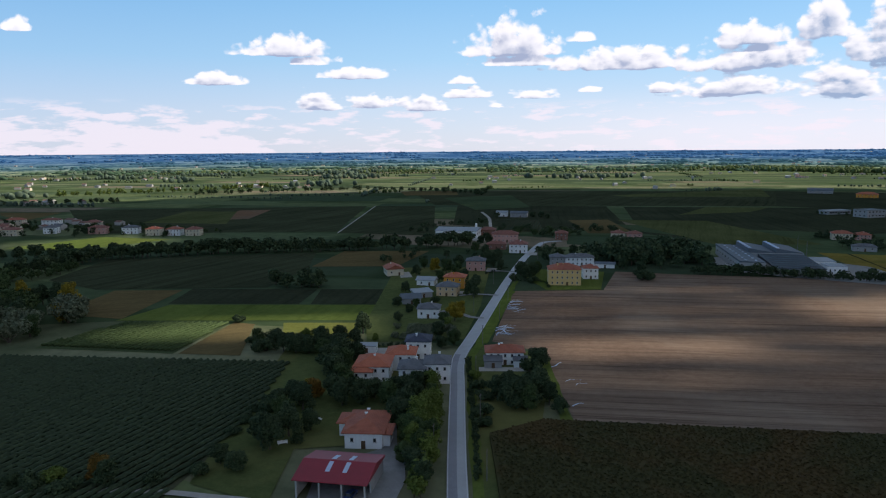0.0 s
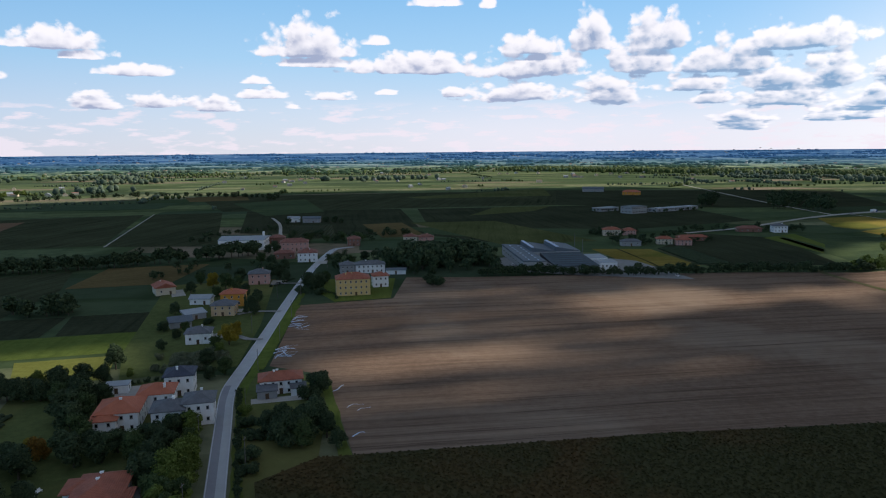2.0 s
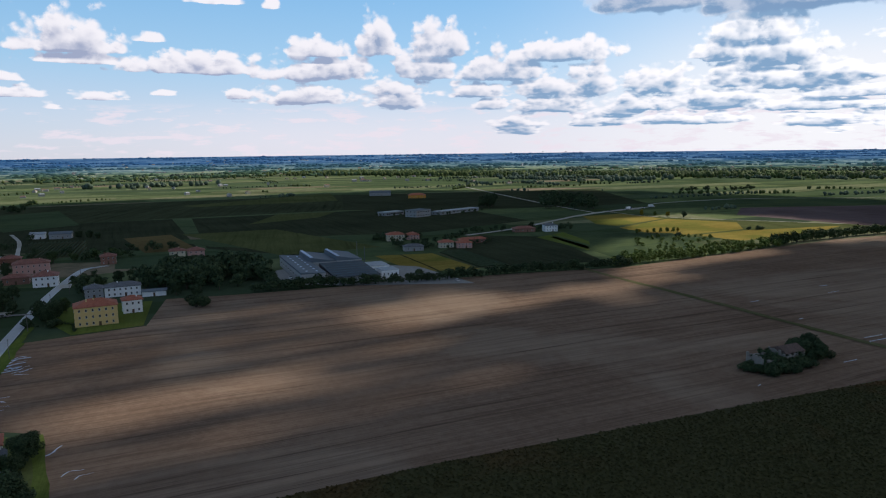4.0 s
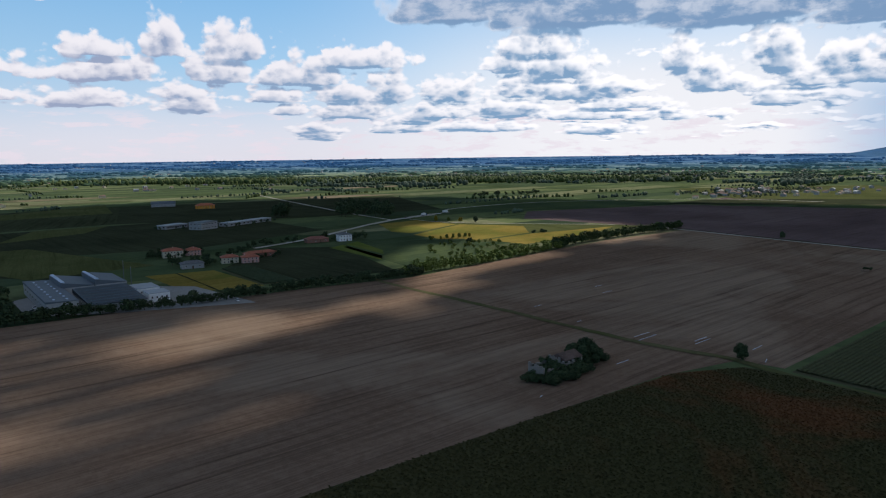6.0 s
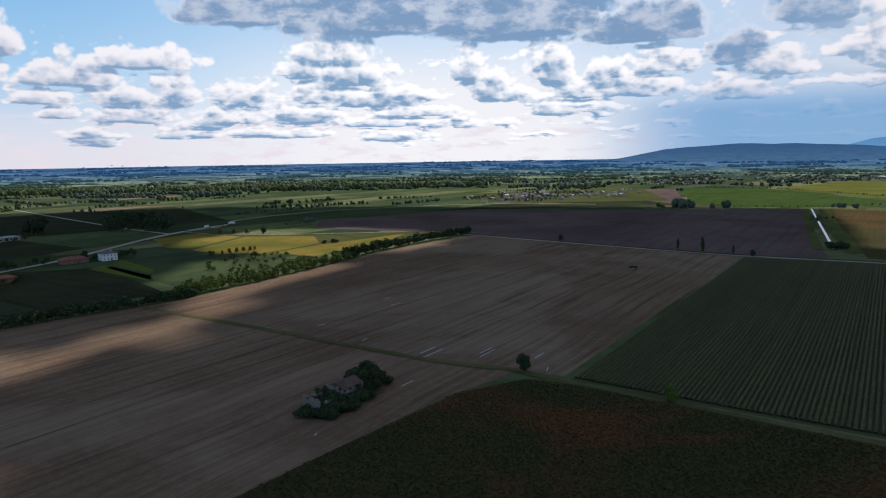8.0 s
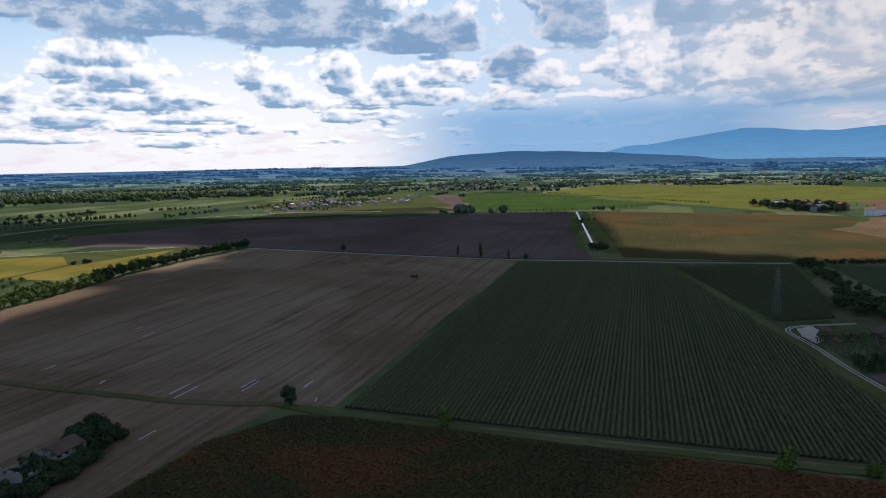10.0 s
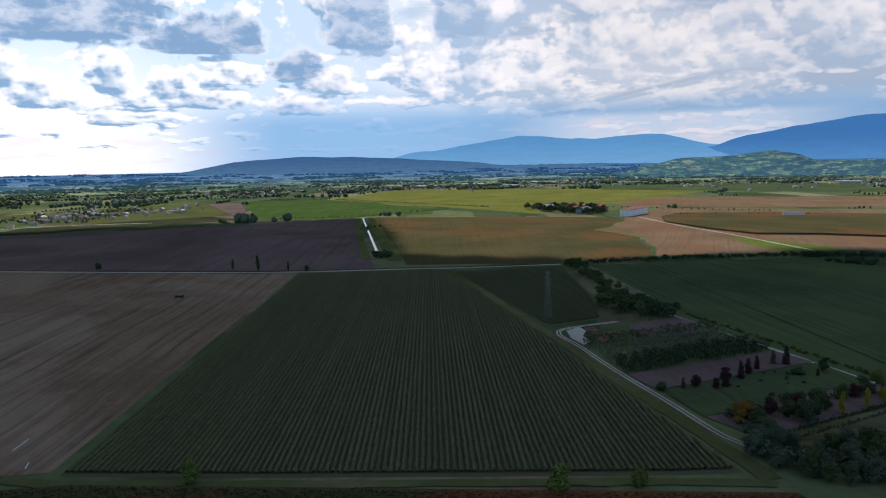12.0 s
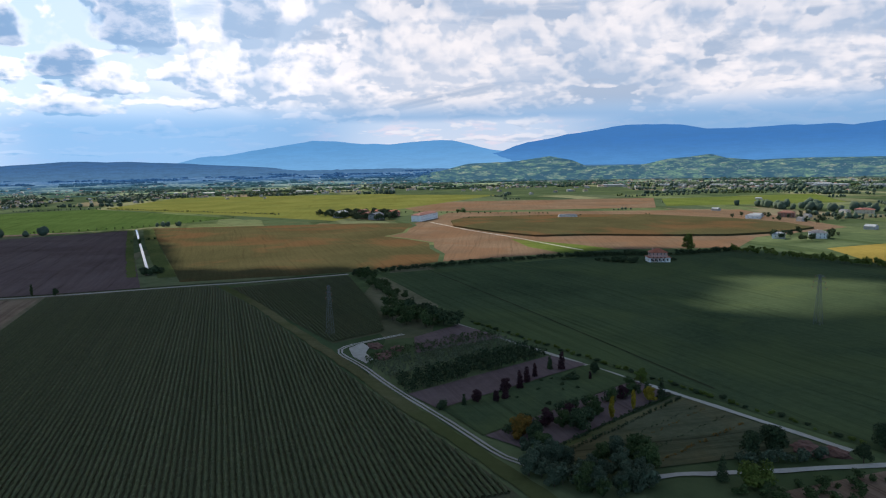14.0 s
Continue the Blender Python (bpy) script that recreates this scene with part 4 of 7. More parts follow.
def ridge(name, stops, dist, mat, rough, depth, label, seed):
    """A far range of hills: stops of azimuth and elevation (degrees) for its crest, with an uneven line."""
    rng = np.random.default_rng(seed)
    az = np.arange(stops[0][0], stops[-1][0], 0.25)
    el = np.interp(az, [s[0] for s in stops], [s[1] for s in stops])
    n = sum(np.interp(az, np.arange(az[0] - 1, az[-1] + 9, w), rng.normal(size=int((az[-1] - az[0] + 10) / w) + 1)) * w * rough for w in (4.0, 1.5, 0.6))
    el = el + n * np.clip(el, 0.05, 1.0)
    verts, faces, rows = [], [], 9
    for i, a in enumerate(az):
        top = max(12.0, 76.0 + dist * math.tan(radians(el[i])))
        for j in range(rows):
            t = j / (rows - 1)
            r = dist - depth * (1 - t) ** 1.3 + rng.normal() * depth * 0.006
            z = (top - 10.0) * t ** 1.1 + 10.0 + (rng.normal() * (top - 10) * 0.008 if 0 < j < rows - 1 else 0.0)
            verts.append((100 + r * math.sin(radians(a)), 35 + r * math.cos(radians(a)), z))
        if i:
            for j in range(rows - 1):
                k0 = (i - 1) * rows + j
                faces.append((k0, k0 + 1, k0 + rows + 1, k0 + rows))
    return tagged(put_mesh(name, verts, faces, mat, smooth=True), label, "backdrop", kind="structure")


# the blue tints and the glow are painted haze over the far ranges
B_PALE = backdrop_material("pale_mountains_painted_haze", (0.150, 0.350, 0.600), (0.100, 0.290, 0.560), 30, 230, 0.35, 0.9, 0.22, 0.10)
B_MOUNT = backdrop_material("mountains_painted_haze", (0.085, 0.255, 0.520), (0.046, 0.170, 0.430), 30, 230, 0.35, 0.9, 0.28, 0.10)
B_HILL = backdrop_material("wooded_hill_painted_haze", (0.080, 0.180, 0.320), (0.048, 0.130, 0.290), 20, 120, 1.1, 0.75, 0.60, 0.2)
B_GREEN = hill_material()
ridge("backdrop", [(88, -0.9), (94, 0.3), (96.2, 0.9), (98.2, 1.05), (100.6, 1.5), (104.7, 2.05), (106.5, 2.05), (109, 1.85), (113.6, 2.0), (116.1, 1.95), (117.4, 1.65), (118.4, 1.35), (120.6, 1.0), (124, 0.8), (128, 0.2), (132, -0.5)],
      4830, B_PALE, 0.02, 500, "mountain range far behind the hills, painted pale blue for haze", 3)
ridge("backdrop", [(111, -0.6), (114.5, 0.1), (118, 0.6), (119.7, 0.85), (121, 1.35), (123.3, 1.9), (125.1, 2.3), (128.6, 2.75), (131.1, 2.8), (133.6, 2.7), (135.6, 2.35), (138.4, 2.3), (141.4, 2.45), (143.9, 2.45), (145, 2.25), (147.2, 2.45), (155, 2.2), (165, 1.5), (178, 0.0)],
      4790, B_MOUNT, 0.02, 300, "mountain range behind the green hills, painted blue for haze", 4)
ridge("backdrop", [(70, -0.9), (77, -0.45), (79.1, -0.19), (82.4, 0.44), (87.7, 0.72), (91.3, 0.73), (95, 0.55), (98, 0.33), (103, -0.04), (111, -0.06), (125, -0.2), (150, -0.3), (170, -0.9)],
      4560, B_HILL, 0.02, 700, "long wooded hill behind the towns, painted blue for haze", 5)
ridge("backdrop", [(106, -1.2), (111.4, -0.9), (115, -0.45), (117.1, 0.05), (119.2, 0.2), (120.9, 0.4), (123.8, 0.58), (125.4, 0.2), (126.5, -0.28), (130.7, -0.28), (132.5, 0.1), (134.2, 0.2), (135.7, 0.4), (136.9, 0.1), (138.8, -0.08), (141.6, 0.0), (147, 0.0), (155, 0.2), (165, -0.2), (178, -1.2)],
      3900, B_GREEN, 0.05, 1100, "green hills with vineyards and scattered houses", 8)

# ---- fields ----
PLOUGH = [(36, 184), (115, 174), (219, 154), (278, 142), (312, 128), (312, 112), (640, 67), (724, 317), (609, 340), (368, 348), (299, 372), (193, 398), (139, 410), (105, 421), (85, 365), (37, 364), (19, 267), (37, 251)]
sheet("field", PLOUGH, M_PLOUGH, 0.08, "large ploughed field of bare brown soil with furrows")
MAIZE = [(11.8, 60), (11.8, 174), (27, 183), (115, 171), (219, 151), (278, 138), (300, 122), (300, 104), (262, -66), (200, -80), (60, -60)]
VINES = [(309, 109), (643, 64), (630, -38), (552, -47), (398, -55.5), (355, -57.5), (307, -61), (277, -62), (279, -45), (298, 57)]
sheet("field", VINES, M_VINEFLOOR, 0.08, "grass floor of a large vineyard")
VINES2 = [(618, -46), (625, -130), (505, -108), (448, -92), (440, -64)]
sheet("field", VINES2, M_VINEFLOOR, 0.08, "grass floor of a smaller vineyard by the pylon")
sheet("field", [(736, 330), (724, 305), (676, 152), (657, 85), (651, 8), (1155, 4), (1041, 454), (830, 575), (742, 520)], M_PLUM, 0.10, "wide dark plum-brown ploughed field")
sheet("field", [(662, -18), (1173, -24), (1060, -300), (1021, -345), (985, -332), (951, -309), (905, -285), (878, -252), (835, -262), (790, -268), (744, -248), (700, -238), (655, -215), (640, -140)], M_RUSSET, 0.10, "drying maize field in orange and green")
sheet("field", [(620, -152), (612, -355), (587, -472), (430, -490), (180, -330), (252, -160), (447, -137)], M_SOY, 0.10, "broad field of dense green crop")
sheet("field", [(1021, -350), (985, -337), (951, -314), (905, -290), (878, -257), (835, -267), (790, -273), (744, -253), (700, -243), (655, -220), (640, -385), (590, -480), (640, -560), (655, -720), (930, -860), (1180, -480)], M_STUBBLE, 0.08, "pale harvested stubble field")
sheet("field", [(1056, -451), (1001, -582), (930, -670), (812, -709), (720, -705), (665, -678), (655, -610), (664, -548), (690, -510), (717, -476), (750, -440), (762, -415), (775, -385), (840, -372), (937, -368), (1010, -400)], M_RUSSET, 2.0, "uncut maize left standing among stubble", thick=2.0)
sheet("field", [(1540, -500), (1290, -1010), (1050, -800), (1236, -445)], M_STUBBLE, 0.12, "orange stubble field behind the farm")
sheet("field", [(1780, 40), (2250, -150), (2000, -650), (1690, -870), (1300, -420), (1135, -270)], M_YGREEN, 0.12, "wide yellow-green crop field")
sheet("field", [(1180, 150), (1740, 230), (1730, 90), (1300, -150), (1190, 0)], M_SOY, 0.12, "green orchard field in rows")
sheet("field", [(600, 622), (658, 618), (666, 520), (735, 397), (735, 340), (640, 352), (560, 376), (530, 440)], M_OLIVE, 0.10, "olive-green strip between golden plots and the hedge")
sheet("field", [(596, 616), (657, 612), (643, 542), (551, 522), (548, 547)], M_GOLD, 0.12, "golden ripe crop field beside the country road")
sheet("field", [(541, 510), (645, 538), (669, 470), (621, 430), (540, 433), (528, 457)], M_GOLD, 0.12, "golden ripe crop field among green plots")
sheet("field", [(550, 428), (612, 423), (717, 390), (629, 372), (544, 382)], M_GOLD, 0.12, "golden ripe crop field beside the hedge")
sheet("field", [(430, 502), (408, 416), (424, 432), (450, 508)], M_MEADOW, 0.14, "light green strip of crop")
sheet("field", [(454, 509), (431, 438), (446, 454), (474, 516)], M_MEADOW, 0.14, "light green strip of crop")
VINES3 = [(309, 474), (334, 476), (318, 398), (294, 402)]
sheet("field", VINES3, M_VINEFLOOR, 0.14, "grass floor of a small vineyard by the red-roofed farm")
VINES4 = [(56, 740), (100, 728), (90, 622), (53, 630)]
sheet("field", VINES4, M_VINEFLOOR, 0.14, "grass floor of a vineyard block behind the village")
sheet("field", [(545, -535), (535, -640), (440, -560), (455, -475)], M_GOLD, 0.12, "golden orange crop field by the hedge")
sheet("field", [(1180, 460), (1700, 420), (1740, 240), (1190, 160), (1160, 20)], M_PLUM, 0.11, "bare brown field behind the canal road")
# fields beside the village road
VINEL = [(-170, 253), (-54, 242), (-55, 181), (-62, 140), (-150, 110), (-220, 180)]
sheet("field", VINEL, M_VINEFLOOR, 0.08, "dark floor of an old vineyard")
VINEL2 = [(-158, 262), (-139, 302), (-93, 300), (-101, 253)]
sheet("field", VINEL2, M_SOY, 0.08, "light green floor of a small vineyard")
sheet("field", [(-99, 253), (-92, 300), (-82, 297), (-75, 250)], M_TAN, 0.08, "narrow strip of dry stubble")
sheet("field", [(-70, 299), (-36, 298), (-34, 268), (-64, 271)], M_YGREEN, 0.08, "mown yellow-green meadow strip")
sheet("field", [(-146, 305), (-134, 337), (-19, 333), (-21, 302)], M_MEADOW, 0.08, "bright green meadow")
sheet("field", [(-136, 339), (-137, 377), (-68, 372), (-71, 336)], M_DARKCROP, 0.08, "dark green crop field")
sheet("field", [(-65, 336), (-66, 373), (-27, 371), (-26, 334)], M_DARKCROP, 0.08, "dark brown-green crop field")
sheet("field", [(-180, 318), (-178, 373), (-141, 373), (-145, 308)], M_TAN, 0.07, "brown fallow field")
sheet("field", [(-232, 405), (-232, 483), (-93, 508), (-86, 442), (-97, 379), (-190, 376)], M_FARCROP, 0.08, "dark green field below the tree belt")
sheet("field", [(-85, 447), (-73, 515), (-10, 513), (-30, 446)], M_TAN, 0.08, "brown and green fallow field")
sheet("field", [(-343, 544), (-300, 613), (-232, 592), (-284, 527)], M_MEADOW, 0.08, "pale green meadow beside the hamlet")
sheet("field", [(-96, 632), (-90, 930), (-10, 925), (-8, 604)], M_FARCROP, 0.08, "dark vineyard block behind the workshop")
sheet("field", [(-330, 640), (-480, 900), (-100, 930), (-98, 640)], M_FARCROP, 0.07, "wide dark green field")
sheet("field", [(10, 690), (20, 930), (210, 900), (170, 620)], M_DARKCROP, 0.07, "dark vineyard slope behind the village")
sheet("field", [(-10, 940), (-60, 1260), (560, 1180), (420, 880), (220, 905)], M_FARCROP, 0.07, "wide dark vineyard")
sheet("field", [(225, 520), (175, 610), (230, 890), (560, 840), (520, 620), (330, 590)], M_DARKCROP, 0.06, "dark green crop fields behind the factory")
sheet("field", [(180, 620), (160, 690), (330, 610), (270, 520)], M_SOY, 0.09, "green crop field beside the wood")
sheet("field", [(265, 491), (254, 414), (294, 399), (306, 476)], M_GOLD, 0.09, "tan stubble field behind the factory hedge")
sheet("field", [(310, 474), (300, 400), (380, 372), (440, 500), (400, 545)], M_DARKCROP, 0.09, "dark green crop field")
sheet("field", [(440, 495), (395, 375), (470, 358), (545, 450), (480, 515)], M_SOY, 0.09, "green allotments and meadow")
sheet("field", [(560, 1180), (1000, 1000), (800, 700), (600, 760), (420, 880)], M_DARKCROP, 0.07, "wide dark green field")
sheet("field", [(680, 670), (820, 690), (1040, 700), (1150, 520), (1040, 462), (830, 585)], M_SOY, 0.08, "green crop field beyond the farm road")

# smaller plots on the plain
for corners, mat, label in (
    ([(266, 1107), (565, 1245), (491, 1050), (283, 1069)], M_OLIVE, "pale olive-green field on the plain"),
    ([(181, 726), (269, 712), (292, 531), (210, 538)], M_OLIVE, "olive-green strip field"),
    ([(263, 778), (330, 876), (402, 862), (354, 805)], M_OLIVE, "olive-green field among dark vineyards"),
    ([(131, 727), (173, 731), (168, 609), (129, 614)], M_TAN, "brown strip field behind the village"),
    ([(1, 1079), (110, 1126), (112, 892), (40, 860)], M_SOY, "green crop strip on the plain"),
    ([(-75, 1244), (23, 1250), (26, 1142), (-61, 1139)], M_TAN, "brown field beside the tree belt"),
    ([(-247, 757), (-254, 876), (-216, 881), (-213, 767)], M_STUBBLE, "pale strip of bare field"),
    ([(-316, 732), (-317, 866), (-253, 860), (-222, 715)], M_OLIVE, "olive-green field beyond the hamlet"),
    ([(-525, 830), (-550, 869), (-469, 862), (-457, 759)], M_TAN, "tan field beyond the hamlet"),
    ([(1169, 457), (1632, 454), (1650, 260), (1438, 211)], M_PLUM, "bare brown field beside the far village"),
    ([(1036, 480), (1167, 466), (1320, 250), (1210, 170)], M_DARKCROP, "long dark green field"),
    ([(1476, 647), (1791, 329), (1314, 200), (1211, 434)], M_OLIVE, "olive field before the far village"),
    ([(1185, 150), (1740, 230), (1790, 60), (1300, -150), (1182, 0)], M_ORCHARD, "deep green orchard field in rows"),
    ([(1253, -997), (1174, -1351), (941, -1129), (1068, -840)], M_MEADOW, "green field beyond the stubble"),
    ([(2363, -827), (1890, -1418), (1401, -1098), (1917, -673)], M_SOY, "wide green field before the hills"),
    ([(640, -385), (640, -330), (700, -330), (770, -352), (690, -378)], M_MEADOW, "small green triangle of grass beside the lane"),
):
    sheet("field", corners, mat, 0.12, label)

# ---- roads ----
VILLAGE_ROAD = [(2.6, 60), (2.8, 143), (3.3, 176), (4.2, 212), (4.8, 236), (6.2, 249), (10, 266), (16.6, 297), (25.3, 338.5), (37, 394), (52.7, 463), (68.3, 519.6), (78.5, 551)]
ribbon("road", VILLAGE_ROAD + [(85, 559), (96, 563)], 4.8, M_ASPHALT, 0.16, "worn grey asphalt village road")
ribbon("road_patch", VILLAGE_ROAD[:6], 2.1, M_NEWASPHALT, 0.168, "darker resurfaced lane of the village road", "road patch", 0.04, 1.06)
for side in (-2.15, 2.15):
    ribbon("road_marking", VILLAGE_ROAD, 0.16, M_LINE, 0.175, "worn white edge line of the road", "road marking", 0.0, side)
ribbon("verge", VILLAGE_ROAD[:10], 3.0, M_MEADOW, 0.12, "grass verge beside the road", "verge", 0.4, -4.6)
ribbon("verge", [(13.5, 264), (22, 302), (34.5, 364)], 5.5, M_MEADOW, 0.13, "bright grass verge between road and field", "verge", 0.5, -0.5)
ribbon("verge", [(34, 182), (35, 215), (36, 250)], 3.2, M_MEADOW, 0.13, "grass edge beside the ploughed field", "verge", 0.4)
ribbon("track", [(350, 362), (343, 340), (327, 246), (313, 170), (312, 130), (304, 108), (294, 57), (274, -50), (269, -66)], 4.0, M_LANE, 0.15, "grassy farm track across the ploughed field", "track", 0.5)
ribbon("track", [(628, -42), (552, -50.5), (476, -55), (400, -59.3), (355, -61.3), (307, -64.6), (272, -66.5)], 5.2, M_LANE, 0.13, "grass headland track beside the vineyard", "track", 0.5)
for side in (-0.75, 0.75):
    ribbon("path", [(440, -98), (435, -78), (431, -67), (422, -62), (399, -64), (365, -65), (327, -68), (298, -70), (286, -76), (276, -84)], 0.85, M_GRAVEL, 0.17, "pale wheel track of the gravel path beside the tree nursery", "path", 0.1, side)
ribbon("path", [(447, -129), (400, -135), (352, -142), (300, -149), (258, -154)], 2.2, M_GRAVEL, 0.17, "pale gravel path along the crop field", "path", 0.25)
ribbon("path", [(246, -158), (252, -144), (258, -127), (262.3, -117.7), (265, -110), (268.6, -103), (270.5, -94)], 2.2, M_GRAVEL, 0.17, "pale gravel path beside the hedge", "path", 0.25)
ribbon("road", [(735, 345), (724, 315), (674, 160), (650, 71), (640, -20), (634, -60), (631, -132)], 4.2, M_GRAVEL, 0.16, "pale gravel road along the fields")
ribbon("ditch", [(741, 345), (730, 315), (680, 160), (656, 71), (646.5, -20), (640, -60), (636, -132)], 2.6, M_DARKCROP, 0.15, "dark weedy ditch beside the gravel road", "ditch", 0.3)
ribbon("road", [(390, 552), (462, 568), (539, 601), (615, 632), (700, 652), (760, 655)], 6.0, M_GRAVEL, 0.16, "pale country road between fields")
ribbon("road", [(760, 655), (820, 690), (1000, 650), (1180, 470), (1200, 300)], 5.0, M_GRAVEL, 0.16, "pale country road on the plain")
ribbon("road", [(640, 640), (699, 813), (901, 1321)], 4.0, M_GRAVEL, 0.15, "pale lane across dark fields")
ribbon("road", [(-95, 630), (-92, 780), (-89, 930)], 1.3, M_GRAVEL, 0.16, "pale lane between vineyards", "lane")
ribbon("road", [(1180, 470), (1160, 20), (1175, -30), (1130, -270), (1080, -345)], 4.0, M_LANE, 0.15, "grassy road behind the canal")
ribbon("verge", [(705, 12), (940, 8), (1160, 2)], 7.0, M_GRASS, 0.15, "grass bank of the canal", "verge", 0.8)
ribbon("verge", [(690, -12), (940, -14), (1160, -20)], 13.0, M_GRASS, 0.15, "grass bank of the canal", "verge", 0.8)
ribbon("furrow", [(620, -191), (470, -178), (313, -162)], 0.9, M_DARKCROP, 0.14, "dark drain line across the green crop", "furrow", 0.2)
ribbon("furrow", [(283, 484), (275, 442), (266, 397)], 1.4, M_DARKCROP, 0.14, "dark grassy line between two stubble plots", "furrow", 0.3)
ribbon("road", [(590, 622), (644, 639), (692, 646), (724, 644)], 8.5, M_GRAVEL, 0.18, "wide pale stretch of the country road")
ribbon("path", [(662, 640), (656, 606), (652, 580), (668, 520), (699, 466), (734, 397)], 2.4, M_GRAVEL, 0.17, "pale farm path along the golden fields", "path", 0.2)
ribbon("path", [(46, 830), (50, 760), (47, 690), (44, 640)], 3.2, M_GRAVEL, 0.17, "pale lane behind the workshop", "path", 0.2)
ribbon("water", [(712, 0), (860, -1.6), (1010, -3.2), (1160, -5)], 2.3, M_WATER, 0.19, "narrow straight canal that mirrors the sky", "canal")
ribbon("road", [(1028, -374), (888, -363), (786, -363), (714, -359), (650, -356)], 2.6, M_GRAVEL, 0.2, "pale lane through the stubble")
sheet("yard", [(-30, 138), (-12, 134), (-9, 150), (-9.5, 162), (-12, 169), (-13, 183), (-14.5, 183), (-15.5, 168), (-30, 158)], M_CONCRETE, 0.15, "pale concrete yard round the barn", "yard")
sheet("yard", [(180, 470), (172, 425), (195, 400), (262, 360), (266, 430), (222, 490)], M_CONCRETE, 0.12, "factory yard of grey concrete", "yard")
sheet("lawn", [(-60, 262), (-58, 150), (-38, 140), (-38, 168), (-10, 172), (-6, 262)], M_GRASS, 0.09, "lawn and gardens between the houses", "lawn")
sheet("lawn", [(10, 200), (34, 200), (35, 250), (14, 262), (10, 240)], M_GRASS, 0.11, "green garden lawn beside the road", "lawn")
sheet("lawn", [(8, 60), (8, 200), (30, 200), (27, 184), (12, 176), (11, 60)], M_GRASS, 0.11, "rough grass beside the road", "lawn")
sheet("lawn", [(-34, 300), (-30, 440), (30, 440), (18, 330), (8, 270), (-30, 266)], M_GRASS, 0.07, "green gardens between houses", "lawn")
sheet("lawn", [(55, 366), (84, 366), (98, 420), (60, 430), (48, 400)], M_MEADOW, 0.11, "lawn round the ochre house", "lawn")

# ---- buildings ----
bungalow = house(-20.0, 175.5, -4, 9.5, 14.5, 4.2, M_WHITE, T_RED, "white bungalow with a red clay hip roof", floors=1, cols=(3, 4), chimneys=2, shutters=False, over=0.8)
town_house = house(-23.0, 224, -3, 11, 12, 5.6, M_WHITE, T_ORANGE, "white house with a bright red clay roof", cols=(4, 3))
house(-4.2, 3.4, 0, 7.0, 6.5, 3.7, M_WHITE, T_RED, "", floors=1, cols=(1, 1), chimneys=0, door=False, rise=1.3, over=0.7, parent=bungalow)
house(3.6, -3.0, 0, 6.0, 6.0, 3.5, M_WHITE, T_RED, "", floors=1, cols=(1, 1), chimneys=0, door=False, rise=1.2, over=0.7, parent=bungalow)
house(-3.0, -5.0, 0, 6.5, 7.0, 4.6, M_WHITE, T_ORANGE, "", floors=2, cols=(2, 2), chimneys=1, door=False, rise=1.2, parent=town_house)
house(-14.5, 235, -3, 9.5, 9, 5.8, M_WHITE, T_ORANGE, "white house with a bright orange-red tile roof", cols=(3, 3))
house(-10.0, 220.5, -2, 8.5, 9, 5.4, M_WHITE, T_GREY, "white house with a grey tile roof", cols=(3, 3))
house(-2.0, 222, -2, 8.0, 9, 6.4, M_WHITE, T_GREY, "white two-storey house with a grey hip roof beside the road", cols=(3, 3))
house(-9.0, 248, -3, 8.5, 9, 6.6, M_WHITE, T_BLUE, "white two-storey house with a dark slate-blue roof", cols=(3, 3))
house(-28.5, 254, -3, 7, 5, 2.8, M_WHITE, M_PALE, "small white flat-roofed garden shed", roof="flat", floors=1, cols=(1, 1), chimneys=0, name="shed", category="shed", over=0.2)
house(21.5, 240, -2, 13.0, 8.0, 4.6, M_WHITE, T_RED, "pale terraced house with a red-brown tile roof", cols=(5, 2), chimneys=2)
house(-6.5, 309, -5, 9.5, 9, 4.4, M_WHITE, T_GREY, "low white house with a grey hip roof", floors=1, cols=(3, 3))
house(-16, 338, 10, 9, 8, 2.8, M_GREY, M_SHEET, "grey open shed with a metal roof", roof="gable", floors=1, cols=(0, 0), chimneys=0, name="shed", category="shed", windows=False)
house(2.5, 356, -12, 10.5, 9, 5.0, M_PEACH, T_GREY, "peach-coloured house with a grey hip roof", cols=(3, 2))
house(6.5, 376, -12, 11, 8.5, 6.2, M_ORANGE, T_ORANGE, "orange house with a red clay roof", cols=(3, 2))
house(20.5, 431, -6, 11.5, 10, 6.2, M_PINK, T_GREY, "pink two-storey house with a grey hip roof", cols=(3, 3))
house(-30.0, 418, 14, 10, 13, 4.0, M_CREAM, T_RED, "cream bungalow with a red clay gable roof", roof="gable_y", floors=1, cols=(2, 3), shutters=False)
house(-9, 384, -15, 10, 7, 3.0, M_WHITE, M_PALE, "low white outbuilding with a pale sheet roof", roof="gable", floors=1, cols=(2, 1), chimneys=0, name="shed", category="shed")
house(-11, 352, 20, 9, 7, 2.8, M_GREY, M_PALE, "low shed with a pale sheet roof", roof="shed", rise=0.8, floors=1, cols=(1, 1), chimneys=0, name="shed", category="shed")
house(67.2, 384, -5, 17.6, 12, 8.8, M_YELLOW, T_RED, "ochre-yellow three-storey farmhouse with a red tile roof", floors=3, cols=(6, 3), shutters=False, chimneys=2, win=(0.9, 1.2), over=0.4)
house(85.0, 400, -3, 8.5, 8, 6.4, M_WHITE, T_RED, "white two-storey annex with a red roof", cols=(3, 2), shutters=False)
house(88, 448, -6, 18, 9, 5.2, M_WHITE, T_GREY, "long white house with a grey tile roof", cols=(6, 2))
